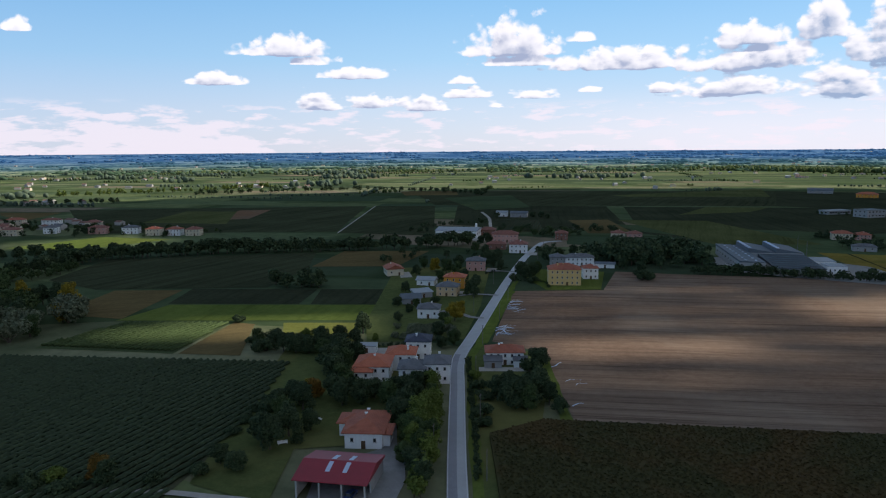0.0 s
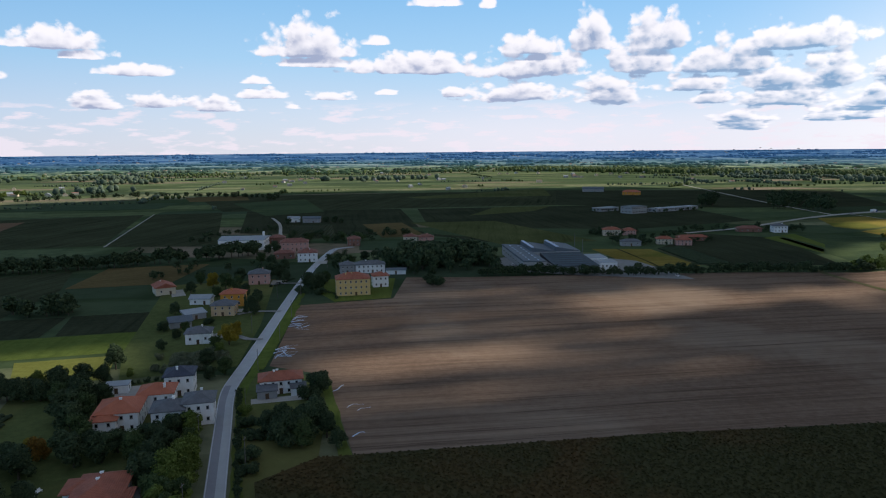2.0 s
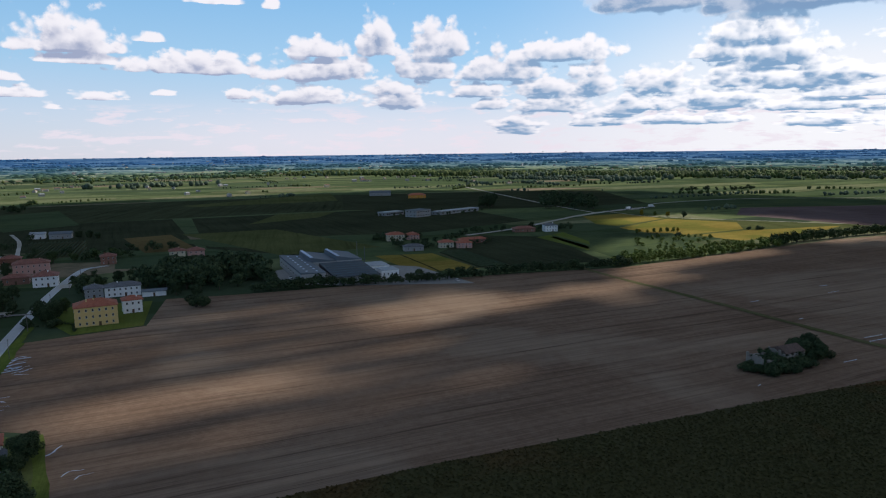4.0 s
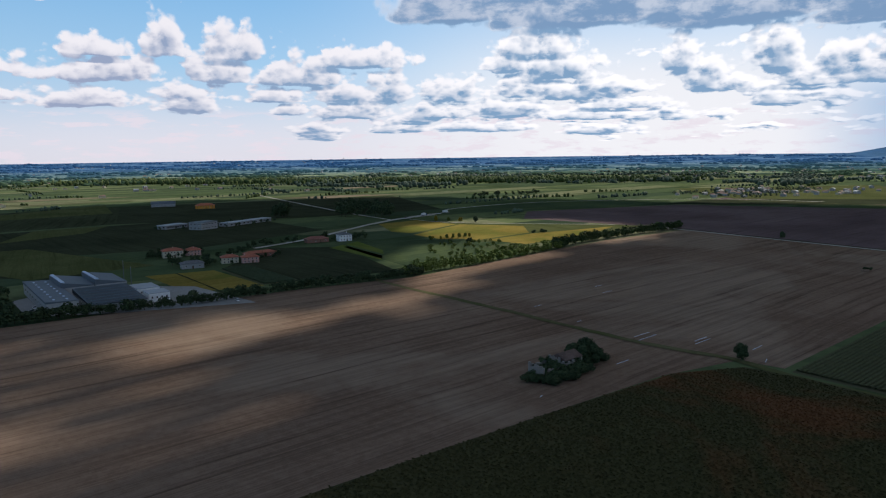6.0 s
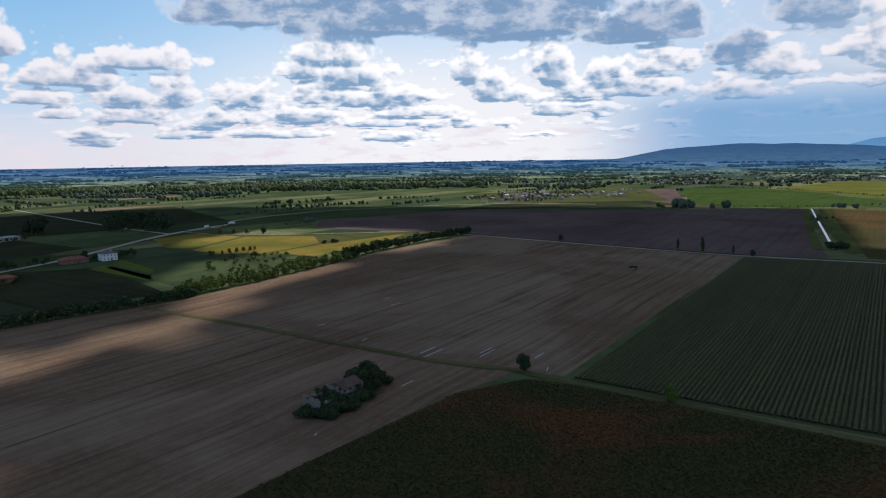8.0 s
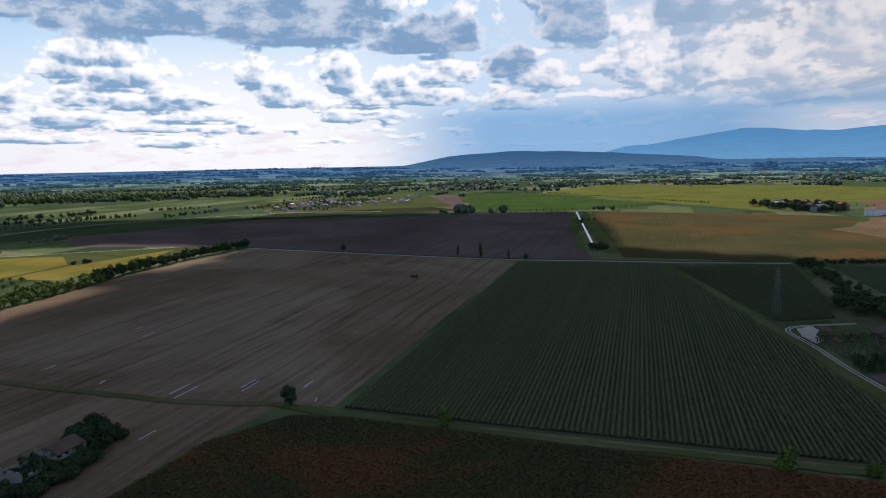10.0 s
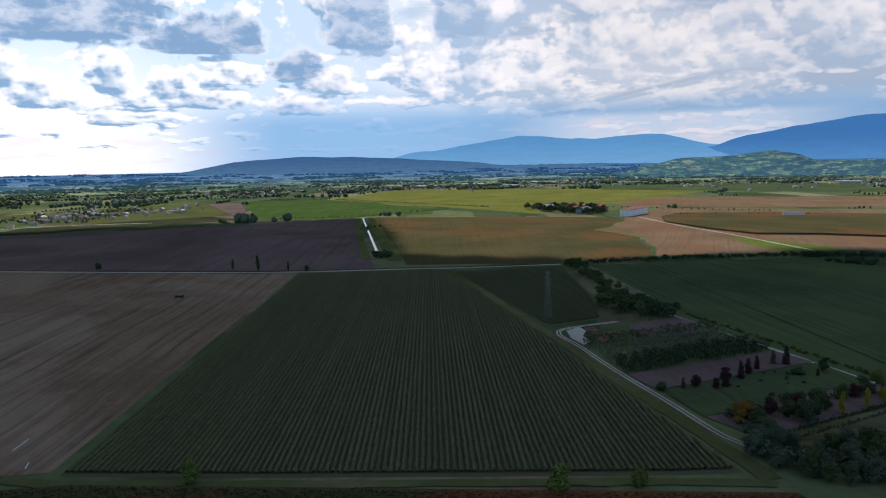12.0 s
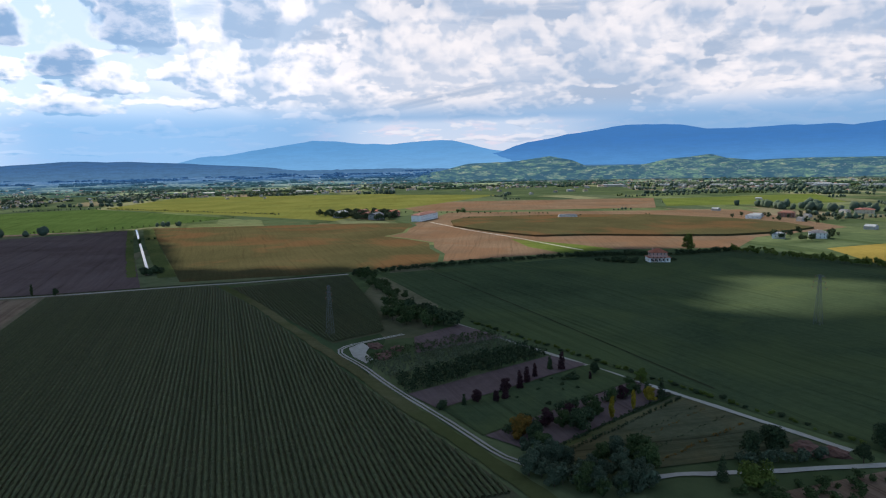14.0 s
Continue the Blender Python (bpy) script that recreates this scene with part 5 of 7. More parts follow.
house(74, 450, -6, 9, 9, 5.2, M_GREY, T_GREY, "grey house with a grey roof", cols=(3, 2))
house(102, 436, -12, 12, 5, 2.6, M_WHITE, M_SHEET, "low grey carport with a sheet roof", roof="shed", rise=0.5, floors=1, cols=(0, 0), windows=False, chimneys=0, name="shed", category="shed")
house(50.5, 564, -6, 21, 11, 6.5, M_PINK, T_BROWN, "long pinkish house with a brown tile roof", cols=(6, 3))
house(55, 506, -8, 13, 12, 6.2, M_WHITE, T_BROWN, "white house with a brown tile roof beside the road", cols=(4, 3))
house(40.5, 523, -8, 14, 8, 4.0, M_BRICK, T_BROWN, "low brick outbuilding with a brown roof", floors=1, cols=(3, 2))
house(98, 575, -8, 10, 9, 5.6, M_BRICK, T_BROWN, "reddish brick house with white eaves", cols=(3, 3))
house(144, 572, -10, 11, 9, 5.6, M_CREAM, T_BROWN, "cream house with a brown tile roof", cols=(3, 2))
house(157, 571, -10, 12, 9, 5.0, M_PINK, T_BROWN, "pinkish house with a brown roof", cols=(3, 2))
workshop = house(14, 601, -12, 35, 30, 6.2, M_WHITE, M_PALE, "white workshop hall with a pale sheet roof", roof="gable", rise=1.8, floors=1, cols=(8, 3), chimneys=0, name="workshop", category="workshop", shutters=False, win=(2.6, 1.6))
part("flue", box_bm(14, 6, 6.6, 1.6, 1.6, 4.2, 0.1), M_WHITE, workshop, "white flue stack")
house(40, 612, -8, 13, 9, 4.6, M_BRICK, T_BROWN, "low brick house beside the workshop", floors=1, cols=(3, 2))
for hx, hy, hw, wl, tl in ((-316, 640, 22, M_PINK, T_BROWN), (-286, 640, 20, M_WHITE, T_GREY), (-259, 626, 18, M_CREAM, T_RED), (-240, 624, 18, M_WHITE, T_RED), (-222, 622, 18, M_CREAM, T_BROWN),
                           (-388, 628, 20, M_CREAM, T_BROWN), (-362, 645, 16, M_WHITE, T_GREY), (-420, 660, 22, M_PINK, T_BROWN), (-400, 715, 24, M_WHITE, T_BROWN), (-440, 720, 24, M_CREAM, T_RED), (-345, 690, 20, M_CREAM, T_BROWN)):
    house(hx, hy, random.uniform(-8, 8), hw * 0.72, 9, 5.6, wl, tl, "two-storey village house with a tiled hip roof", cols=(4, 2), shutters=False, chimneys=1)

# factory by the ploughed field
hall = house(192.5, 451, 79.0, 77, 14.5, 6.3, M_CONC, M_SHEET, "long grey factory hall with a sheet roof and small skylights", roof="shed", rise=0.8, floors=1, cols=(8, 2), chimneys=0, name="factory_hall", category="factory", shutters=False, door=False, win=(3.0, 1.4), over=0.25)
for i in range(8):
    for sy in (-3.0, 3.0):
        part("skylight", box_bm(-33 + i * 9.0, sy, 6.92 + 0.045 * sy, 1.6, 1.0, 0.25), M_PLASTIC, hall, "small white roof light")
solar = house(211.5, 421, -11, 27, 43, 4.4, M_CONC, M_DARK, "low factory hall with rows of dark solar panels on its roof", roof="shed", rise=2.2, floors=1, cols=(4, 5), chimneys=0, name="factory_hall", category="factory", shutters=False, door=False, win=(3.0, 1.2), over=0.25)
for i in range(7):
    y = -19 + i * 6.3
    part("solar_row", box_bm(0, y, 4.75 + 2.2 * (y + 22) / 44, 25, 0.35, 0.22), M_SHEET, solar, "pale edge between rows of solar panels")
for cx, cy in ((211.5, 470), (228.6, 467)):
    bay = house(cx, cy, 79, 36, 16.6, 6.2, M_CONC, M_SHEET, "factory bay with a sloping sawtooth roof and pale ridge lights", roof="shed", rise=2.8, floors=1, cols=(5, 0), chimneys=0, name="factory_bay", category="factory", shutters=False, door=False, win=(2.2, 1.2), over=0.2)
    for i in range(7):
        part("ridge_light", box_bm(-15.6 + i * 5.2, 7.3, 8.75, 2.6, 1.9, 0.9, 0.1), M_PLASTIC, bay, "white boxy roof light")
house(232.5, 411, -11, 11, 12, 4.8, M_WHITE, M_PALE, "small white office block with a flat roof", roof="flat", floors=1, cols=(4, 3), chimneys=0, name="office_block", category="office", shutters=False, door=False, over=0.2)
house(236.5, 433, -11, 12, 17, 4.6, M_WHITE, M_PALE, "white factory annex with a pale flat roof", roof="flat", floors=1, cols=(3, 3), chimneys=0, name="factory_annex", category="factory", shutters=False, door=False, over=0.2)
for mx, my in ((252.5, 494), (243, 463)):
    mast = thing("mast", mx, my, 0, 0, "thin steel flue mast beside the factory", "mast")
    part("shaft", limb(bmesh.new(), (0, 0, -0.3), (0, 0, 12), 0.25, 0.15, 8), M_STEEL, mast)

# works and farms farther off
house(436, 777, 15, 30, 14, 4.2, M_GREY, M_PALE, "long white works hall with a pale roof", roof="flat", floors=1, cols=(8, 2), chimneys=0, name="works_hall", category="factory", shutters=False, door=False, win=(3, 1.6))
house(452, 740, 15, 24, 18, 8.0, M_GREY, M_SHEET, "tall grey works block with a flat roof", roof="flat", floors=2, cols=(5, 3), chimneys=0, name="works_block", category="factory", shutters=False, door=False, win=(2.4, 1.4))
house(514, 753, 15, 74, 13, 4.0, M_GREY, M_PALE, "long low white works hall", roof="flat", floors=1, cols=(10, 2), chimneys=0, name="works_hall", category="factory", shutters=False, door=False, win=(3, 1.6))
house(618, 1020, -30, 28, 14, 5, M_ORANGE, T_ORANGE, "orange farm building with a clay roof", cols=(6, 2), shutters=False)
house(603, 1120, -30, 36, 16, 5, M_GREY, M_SHEET, "grey farm hall with a metal roof", roof="gable", floors=1, cols=(6, 2), chimneys=0, name="barn", category="barn", shutters=False)
house(322, 562, -20, 15, 9, 5.2, M_CREAM, T_RED, "cream farmhouse with a red tile roof", cols=(6, 2))
house(338, 560, -20, 11, 9, 4.2, M_PINK, T_RED, "pinkish farmhouse with a red tile roof", cols=(4, 2))
house(303, 499, -20, 15, 8, 3.4, M_GREY, T_GREY, "grey farm shed with a grey roof", floors=1, cols=(3, 2), chimneys=0, name="shed", category="shed")
house(333, 499, -25, 12, 8, 4.2, M_CREAM, T_RED, "farmhouse with a bright red tile roof", cols=(4, 2))
house(343, 488, -25, 12, 8, 4.2, M_PINK, T_RED, "farm building with a red tile roof", cols=(4, 2))
house(365, 508, -10, 24, 7, 3.2, M_BRICK, T_RED, "low barn with a red tile roof", floors=1, cols=(3, 1), name="barn", category="barn")
house(450, 544, -20, 20, 9, 3.2, M_BRICK, T_BROWN, "long brick barn with a brown tile roof", floors=1, cols=(4, 2), name="barn", category="barn")
house(472, 532, -20, 12, 9, 5.6, M_WHITE, T_GREY, "white two-storey farmhouse with a grey roof", cols=(4, 2))
house(1066, -385, -46, 66, 14, 8.5, M_WHITE, T_BROWN, "long pale cream farm building with many windows", floors=2, cols=(14, 2), shutters=False, chimneys=0, name="farm_building", category="farm")
for hx, hy, hw, wl, tl in ((1150, -330, 30, M_BRICK, T_BROWN), (1180, -350, 26, M_BRICK, T_RED), (1120, -330, 24, M_GREY, M_SHEET), (1210, -340, 16, M_CREAM, T_BROWN), (1160, -372, 24, M_BRICK, T_RED), (1200, -300, 26, M_GREY, M_PALE)):
    house(hx, hy, -46, hw, 14, 7, wl, tl, "farm building among trees on the plain", cols=(4, 2), shutters=False, chimneys=0, roof="gable")
villa = house(561, -361, 62, 12.5, 9.5, 7.6, M_PINK, T_RED, "square pinkish villa with a red hip roof and white ground floor", rise=2.6, floors=3, cols=(4, 3), shutters=False, win=(1.0, 1.4))
house(-0.5, -1.5, 0, 16.5, 12.5, 3.6, M_WHITE, T_RED, "", floors=1, cols=(5, 3), chimneys=0, door=False, rise=1.0, shutters=False, win=(1.3, 1.8), parent=villa)
house(602, -600, 40, 16, 11, 5.4, M_WHITE, T_GREY, "white farmhouse behind trees", cols=(4, 2), shutters=False)
house(622, -570, 40, 12, 9, 4, M_WHITE, M_PALE, "small white farm shed behind trees", floors=1, cols=(2, 1), chimneys=0, name="shed", category="shed")
house(790, -790, 30, 20, 11, 6, M_BRICK, T_BROWN, "brick farmhouse on the plain", cols=(4, 2), shutters=False)
house(800, -740, 30, 18, 10, 4, M_WHITE, M_PALE, "long white farm hall on the plain", floors=1, cols=(3, 2), chimneys=0, name="barn", category="barn", shutters=False)
house(770, -920, 30, 24, 11, 5, M_CREAM, T_BROWN, "cream farm building on the plain", cols=(5, 2), shutters=False)
house(962, -560, 60, 26, 8, 4, M_WHITE, T_GREY, "long white farm shed by a row of trees", floors=1, cols=(5, 1), chimneys=0, name="barn", category="barn", shutters=False)


def red_barn():
    """The open-fronted barn with a crimson sheet roof."""
    root = thing("barn", -23.5, 149, -10, 0, "open-fronted farm barn with a crimson sheet metal roof", "barn")
    w, d, h = 16.0, 14.5, 4.2
    bm = roof_bm(w, d, h, 1.6, 0.5, "gable", 0.16)
    top = part("roof", bm, M_REDSHEET, root, "crimson sheet metal roof")
    for sx in (-1.6, 2.4):
        for side in (-1, 1):
            b = bmesh.new()
            slope = math.atan2(1.6, d / 2 + 0.5)
            bmesh.ops.create_cube(b, size=1.0, matrix=Matrix.Translation((sx, side * 2.4, h + 0.20 + 1.6 * (1 - 2.4 / (d / 2 + 0.5)))) @ Matrix.Rotation(-side * slope, 4, "X") @ Matrix.Diagonal((1.0, 3.6, 0.08, 1)))
            part("skylight", b, M_PLASTIC, top, "white translucent skylight strip")
    part("wall", box_bm(0, d / 2 - 0.15, -0.2, w, 0.3, h + 0.2), M_CONC, root)
    part("wall", box_bm(w / 2 - 0.15, 2.0, -0.2, 0.3, d - 4.3, h + 0.2), M_CONC, root)
    part("wall", box_bm(-w / 2 + 0.15, 0.0, -0.2, 0.3, d - 0.6, h + 0.2), M_CONC, root)
    for i in range(4):
        part("post", box_bm(-w / 2 + 0.3 + i * (w - 0.6) / 3, -d / 2 + 0.3, -0.2, 0.35, 0.35, h + 0.2), M_CONC, root)
    return root


red_barn()


def pylon(x, y, h, rot):
    """A lattice pylon: four legs, bracing, crossarms with insulators."""
    root = thing("pylon", x, y, rot, 0, "grey steel lattice electricity pylon standing among crops", "pylon")
    half = lambda z: 1.25 * (1 - z / h) + 0.32
    for sx in (-1, 1):
        for sy in (-1, 1):
            bm = limb(bmesh.new(), (sx * half(0), sy * half(0), -0.3), (sx * half(h), sy * half(h), h), 0.09, 0.07, 4)
            part("leg", bm, M_STEEL, root)
    bm = bmesh.new()
    n = 9
    for i in range(n):
        z0, z1 = h * i / n, h * (i + 1) / n
        a, b = half(z0), half(z1)
        for s in (-1, 1):
            limb(bm, (-a, s * a, z0), (b, s * b, z1), 0.04, 0.04, 3)
            limb(bm, (a, s * a, z0), (-b, s * b, z1), 0.04, 0.04, 3)
            limb(bm, (s * a, -a, z0), (s * b, b, z1), 0.04, 0.04, 3)
            limb(bm, (s * a, a, z0), (s * b, -b, z1), 0.04, 0.04, 3)
    part("bracing", bm, M_STEEL, root)
    for z, w in ((h * 0.74, 3.4), (h * 0.85, 2.8), (h * 0.96, 2.2)):
        for s in (-1, 1):
            bm = bmesh.new()
            limb(bm, (0, 0.3, z), (s * w, 0, z + 0.1), 0.09, 0.06, 4)
            limb(bm, (0, -0.3, z + 0.9), (s * w, 0, z + 0.1), 0.07, 0.05, 4)
            arm = part("crossarm", bm, M_STEEL, root)
            part("insulator", limb(bmesh.new(), (s * w, 0, z + 0.1), (s * w, 0, z - 1.1), 0.11, 0.08, 6), M_BRICK, arm)
    return root


pylon(456, -67.5, 24, 12)
pylon(360, -277, 24, 12)

house(17.0, 234.2, -2, 6.0, 4.0, 2.7, M_GREY, T_GREY, "low grey garage with a tiled lean-to roof", roof="shed", rise=0.9, floors=1, cols=(1, 0), chimneys=0, name="garage", category="garage", shutters=False, over=0.3)
house(26.5, 234.4, -2, 4.6, 3.6, 2.6, M_WHITE, T_GREY, "small white porch with a grey lean-to roof", roof="shed", rise=0.8, floors=1, cols=(1, 0), chimneys=0, name="porch", category="porch", shutters=False, over=0.3)

# ---- crops ----
def crop_row(name, p, q, width, height, mat, parent, rng, step=0.9, vary=0.32):
    """One row of vines: an uneven leafy wall with a ragged top that hangs over a bare foot."""
    p, q = np.array(p, float), np.array(q, float)
    length = np.linalg.norm(q - p)
    n = max(3, int(length / step))
    d = (q - p) / length
    s = np.array([-d[1], d[0]])
    t = np.linspace(0, length, n)
    w = width * 0.5 * rng.uniform(1 - vary, 1 + vary, (n, 2))
    h = height * rng.uniform(1 - 0.6 * vary, 1 + 0.4 * vary, n)
    c = p + d * t[:, None]
    prof = []
    for off, z in ((w[:, 0] * 0.5, np.full(n, 0.30)), (w[:, 0], h * 0.55), (w[:, 0] * 0.35, h), (-w[:, 1] * 0.35, h * rng.uniform(0.9, 1.05, n)), (-w[:, 1], h * 0.55), (-w[:, 1] * 0.5, np.full(n, 0.30))):
        xy = c + s * off[:, None]
        prof.append(np.concatenate([xy, z[:, None]], 1))
    V = np.stack(prof, 1).reshape(-1, 3)
    i = np.arange(n - 1)[:, None] * 6
    j = np.arange(5)[None, :]
    F = np.stack([i + j, i + j + 1, i + j + 7, i + j + 6], -1).reshape(-1, 4)
    return put_mesh(name, V.tolist(), F.tolist(), mat, parent)


def clip_line(o, d, poly):
    """Where the line o + t d runs inside a polygon: the outermost two crossings."""
    ts = []
    for i in range(len(poly)):
        a, b = Vector(poly[i - 1]), Vector(poly[i])
        e = b - a
        den = d.x * e.y - d.y * e.x
        if abs(den) < 1e-9:
            continue
        r = a - o
        u = (r.x * d.y - r.y * d.x) / den
        if 0 <= u < 1:
            ts.append((r.x * e.y - r.y * e.x) / den)
    return (min(ts), max(ts)) if len(ts) >= 2 else None


def vineyard(poly, heading, spacing, label, width=0.9, height=1.9, mat=None, step=0.9, seed=5, name="vineyard"):
    rng = np.random.default_rng(seed)
    cx, cy = (sum(p[i] for p in poly) / len(poly) for i in (0, 1))
    root = thing(name, 0, 0, 0, 0, label, name.replace("_", " "))
    d = Vector((math.cos(radians(heading)), math.sin(radians(heading))))
    s = Vector((-d.y, d.x))
    k = int(400 / spacing)
    for i in range(-k, k):
        o = Vector((cx, cy)) + s * (i * spacing)
        seg = clip_line(o, d, poly)
        if seg and seg[1] - seg[0] > 8:
            a, b = o + d * (seg[0] + 2), o + d * (seg[1] - 2)
            crop_row("vine_trellis", a, b, width, height, mat or L_VINE, root, rng, step)
    return root


vineyard(VINES, ROWS, 1.65, "large vineyard of straight dark green vine rows", width=1.15, height=1.0, step=1.1)
vineyard(VINES2, -2.0, 1.8, "smaller vineyard of dark green rows beside a pylon", seed=6, width=0.72, height=1.1)
vineyard(VINEL, 68.0, 2.4, "old vineyard of dark green slanting rows", seed=7, step=0.7, width=1.35, height=1.3, mat=L_OLDVINE)
vineyard(VINES3, -14.0, 2.8, "small vineyard of dark rows by a red-roofed farm", seed=9, width=0.9, height=1.4, mat=L_OLDVINE)
vineyard(VINES4, 78.0, 3.0, "vineyard block of dark rows behind the village", seed=10, width=1.0, height=1.6, mat=L_OLDVINE)
vineyard(VINEL2, 72.0, 2.4, "small vineyard of light green rows", seed=8, width=0.8, height=1.3, mat=L_MID)


def maize(poly, heading, spacing, label, seed):
    """Standing maize: rows of ragged upright leaves."""
    rng = np.random.default_rng(seed)
    d = Vector((math.cos(radians(heading)), math.sin(radians(heading))))
    s = Vector((-d.y, d.x))
    cx, cy = (sum(p[i] for p in poly) / len(poly) for i in (0, 1))
    C, D = [], []
    k = int(300 / spacing)
    for i in range(-k, k):
        o = Vector((cx, cy)) + s * (i * spacing)
        seg = clip_line(o, d, poly)
        if not seg:
            continue
        t = np.arange(seg[0] + 1, seg[1] - 1, 0.85)
        t = t + rng.uniform(-0.25, 0.25, len(t))
        C.append(np.stack([o.x + d.x * t, o.y + d.y * t], 1))
    c = np.concatenate(C)
    keep = rng.random(len(c)) < 0.93
    c = c[keep]
    n = len(c)
    a = rng.uniform(0, 6.283, n)
    w = rng.uniform(0.28, 0.46, n)
    h = rng.uniform(0.04, 0.30, n) + 1.75
    lean = rng.uniform(0.35, 0.85, n)[:, None] * np.stack([np.cos(a), np.sin(a)], 1)
    dx = np.stack([-np.sin(a), np.cos(a)], 1) * w[:, None]
    z1 = h[:, None]
    z0 = np.full((n, 1), 1.6)
    V = np.stack([np.concatenate([c - dx * 0.6, z0], 1), np.concatenate([c + dx * 0.6, z0], 1), np.concatenate([c + dx + lean * 0.6, z1], 1), np.concatenate([c + lean * 1.4, z1 - 0.12], 1), np.concatenate([c - dx + lean * 0.6, z1 - 0.03], 1)], 1).reshape(-1, 3)
    F = np.arange(n * 5).reshape(-1, 5)
    ob = put_mesh("maize_crop", V.tolist(), F.tolist(), M_MAIZE)
    return tagged(ob, label, "maize", kind="stuff")


def maize_material():
    m, k, bs = material("maize")
    geo = k.n("ShaderNodeNewGeometry")
    p = geo.outputs["Position"]
    blot = k.range(k.noise(k.vec("MULTIPLY", k.vec("ADD", p, (60.0, 210.0, 0.0)), (1.0, 1.0, 0.0)), 0.011, 5.0, 0.62, "3D", 0.6), 0.44, 0.60)
    # the eastern end has dried further
    blot = k.math("MULTIPLY", blot, k.range(k.split(p)[0], 60.0, 220.0, 0.35, 1.0))
    one = k.math("ADD", k.math("MULTIPLY", geo.outputs["Random Per Island"], 0.6), k.range(k.noise(p, 1.1, 4.0, 0.7), 0.3, 0.7, 0.0, 0.4))
    col = k.mix(one, (0.029, 0.031, 0.013), (0.058, 0.055, 0.022))
    rust = k.mix(one, (0.080, 0.034, 0.015), (0.135, 0.056, 0.023))
    k.put(bs.inputs["Base Color"], k.mix(k.math("MULTIPLY", blot, 0.85), col, rust))
    k.put(bs.inputs["Roughness"], 0.75)
    k.put(bs.inputs["Specular IOR Level"], 0.03)
    return m


M_MAIZE = maize_material()
sheet("field", MAIZE, M_MAIZE, 1.55, "dense canopy of ripening maize, green with rusty brown patches", thick=1.6)
maize(MAIZE, ROWS, 0.78, "ripening maize standing in close rows, green and rust brown", 11)

# ---- trees by the road and in the gardens ----
random.seed(4)
for x, y, h, kind in ((-44, 168, 11, "broad"), (-41, 176, 10, "broad"), (-38, 172, 8, "conifer"), (-45, 186, 8, "green"), (-50, 196, 7, "bush"), (-39, 205, 7, "orange"),
                      (-43, 200, 8, "broad"), (-30, 198, 9, "broad"), (-24, 199, 9, "broad"), (-31, 214, 9, "green"), (-36, 224, 10, "broad"), (-34, 232, 9, "green"),
                      (-11, 190, 10, "broad"), (-9, 196, 9, "broad"), (-12, 203, 9, "broad"), (-8, 209, 8, "broad"), (-7, 178, 11, "light"), (-5, 185, 9, "light"),
                      (-8, 170, 9, "green"), (-6, 162, 8, "green"), (-7, 154, 8, "broad"), (-4, 168, 8, "green"), (-5, 147, 7, "broad"), (-3, 194, 7, "light"), (-4, 203, 6, "green"),
                      (-46, 256, 10, "broad"), (-40, 262, 9, "broad"), (-52, 260, 8, "light"), (-58, 256, 8, "broad"), (-65, 262, 9, "broad"), (-71, 262, 8, "green"), (-34, 262, 8, "broad"), (-33, 280, 10, "broad"),
                      (20, 196, 11, "broad"), (26, 199, 11, "broad"), (23, 204, 9, "broad"), (32, 232, 9, "broad"), (29, 228, 6, "bush"),
                      (11, 190, 5, "bush"), (11, 212, 4, "bush"), (10, 222, 4, "shrub"), (5, 300, 9, "yellow"), (8, 312, 7, "yellow"), (0, 295, 6, "green"), (-2, 270, 8, "broad"), (4, 262, 7, "green"), (-1, 258, 6, "broad"),
                      (12, 355, 9, "cypress"), (15, 362, 8, "broad"), (-16, 412, 8, "broad"), (-5, 425, 9, "yellow"), (2, 418, 10, "green"), (8, 410, 9, "green"), (32, 440, 11, "broad"), (28, 450, 10, "broad"), (36, 430, 8, "broad"),
                      (48, 398, 9, "broad"), (52, 404, 10, "broad"), (46, 410, 10, "broad"), (54, 415, 9, "broad"), (50, 388, 5, "bush"), (58, 420, 8, "green"), (40, 396, 5, "bush"),
                      (113, 392, 8, "bush"), (116, 391, 7, "bush"), (36, 545, 9, "broad"), (30, 549, 8, "broad"), (20, 546, 8, "green"), (36, 578, 7, "broad")):
    plant(kind, x, y, h, 1.0 if kind not in ("bush",) else 1.0)
for i in range(26):
    plant("olive", random.uniform(-20, 5), random.uniform(268, 290), random.uniform(3.2, 4.6), 0.95, "olive grove")

# ---- woods, hedges and the tree nursery ----
def copse(kinds, poly, count, height, group=""):
    """Trees spread over a piece of land."""
    xs, ys = [p[0] for p in poly], [p[1] for p in poly]
    made = 0
    while made < count:
        x, y = random.uniform(min(xs), max(xs)), random.uniform(min(ys), max(ys))
        if inside(x, y, poly):
            plant(random.choice(kinds), x, y, height * random.uniform(0.7, 1.2), 1.0, group)
            made += 1


random.seed(9)
copse(["broad", "green", "green", "olive"], [(-168, 272), (-164, 322), (-180, 330), (-200, 345), (-205, 300), (-190, 240)], 26, 11, "wood beside the vineyard")
leafy_mass("wood", area_spots([(-175, 300), (-180, 332), (-205, 352), (-255, 400), (-330, 380), (-300, 260), (-190, 232)], 110, 12), L_MID, "mixed broadleaf wood beside the vineyard", "wood", seed=3)
for x, y, h in ((-180, 332, 13), (-168, 302, 9), (-214, 350, 11), (-174, 308, 8)):
    plant("yellow", x, y, h, 0.9)
BELT = [(-300, 395), (-262, 415), (-246, 440), (-236, 478), (-158, 506), (-82, 516), (-15, 530), (22, 548)]
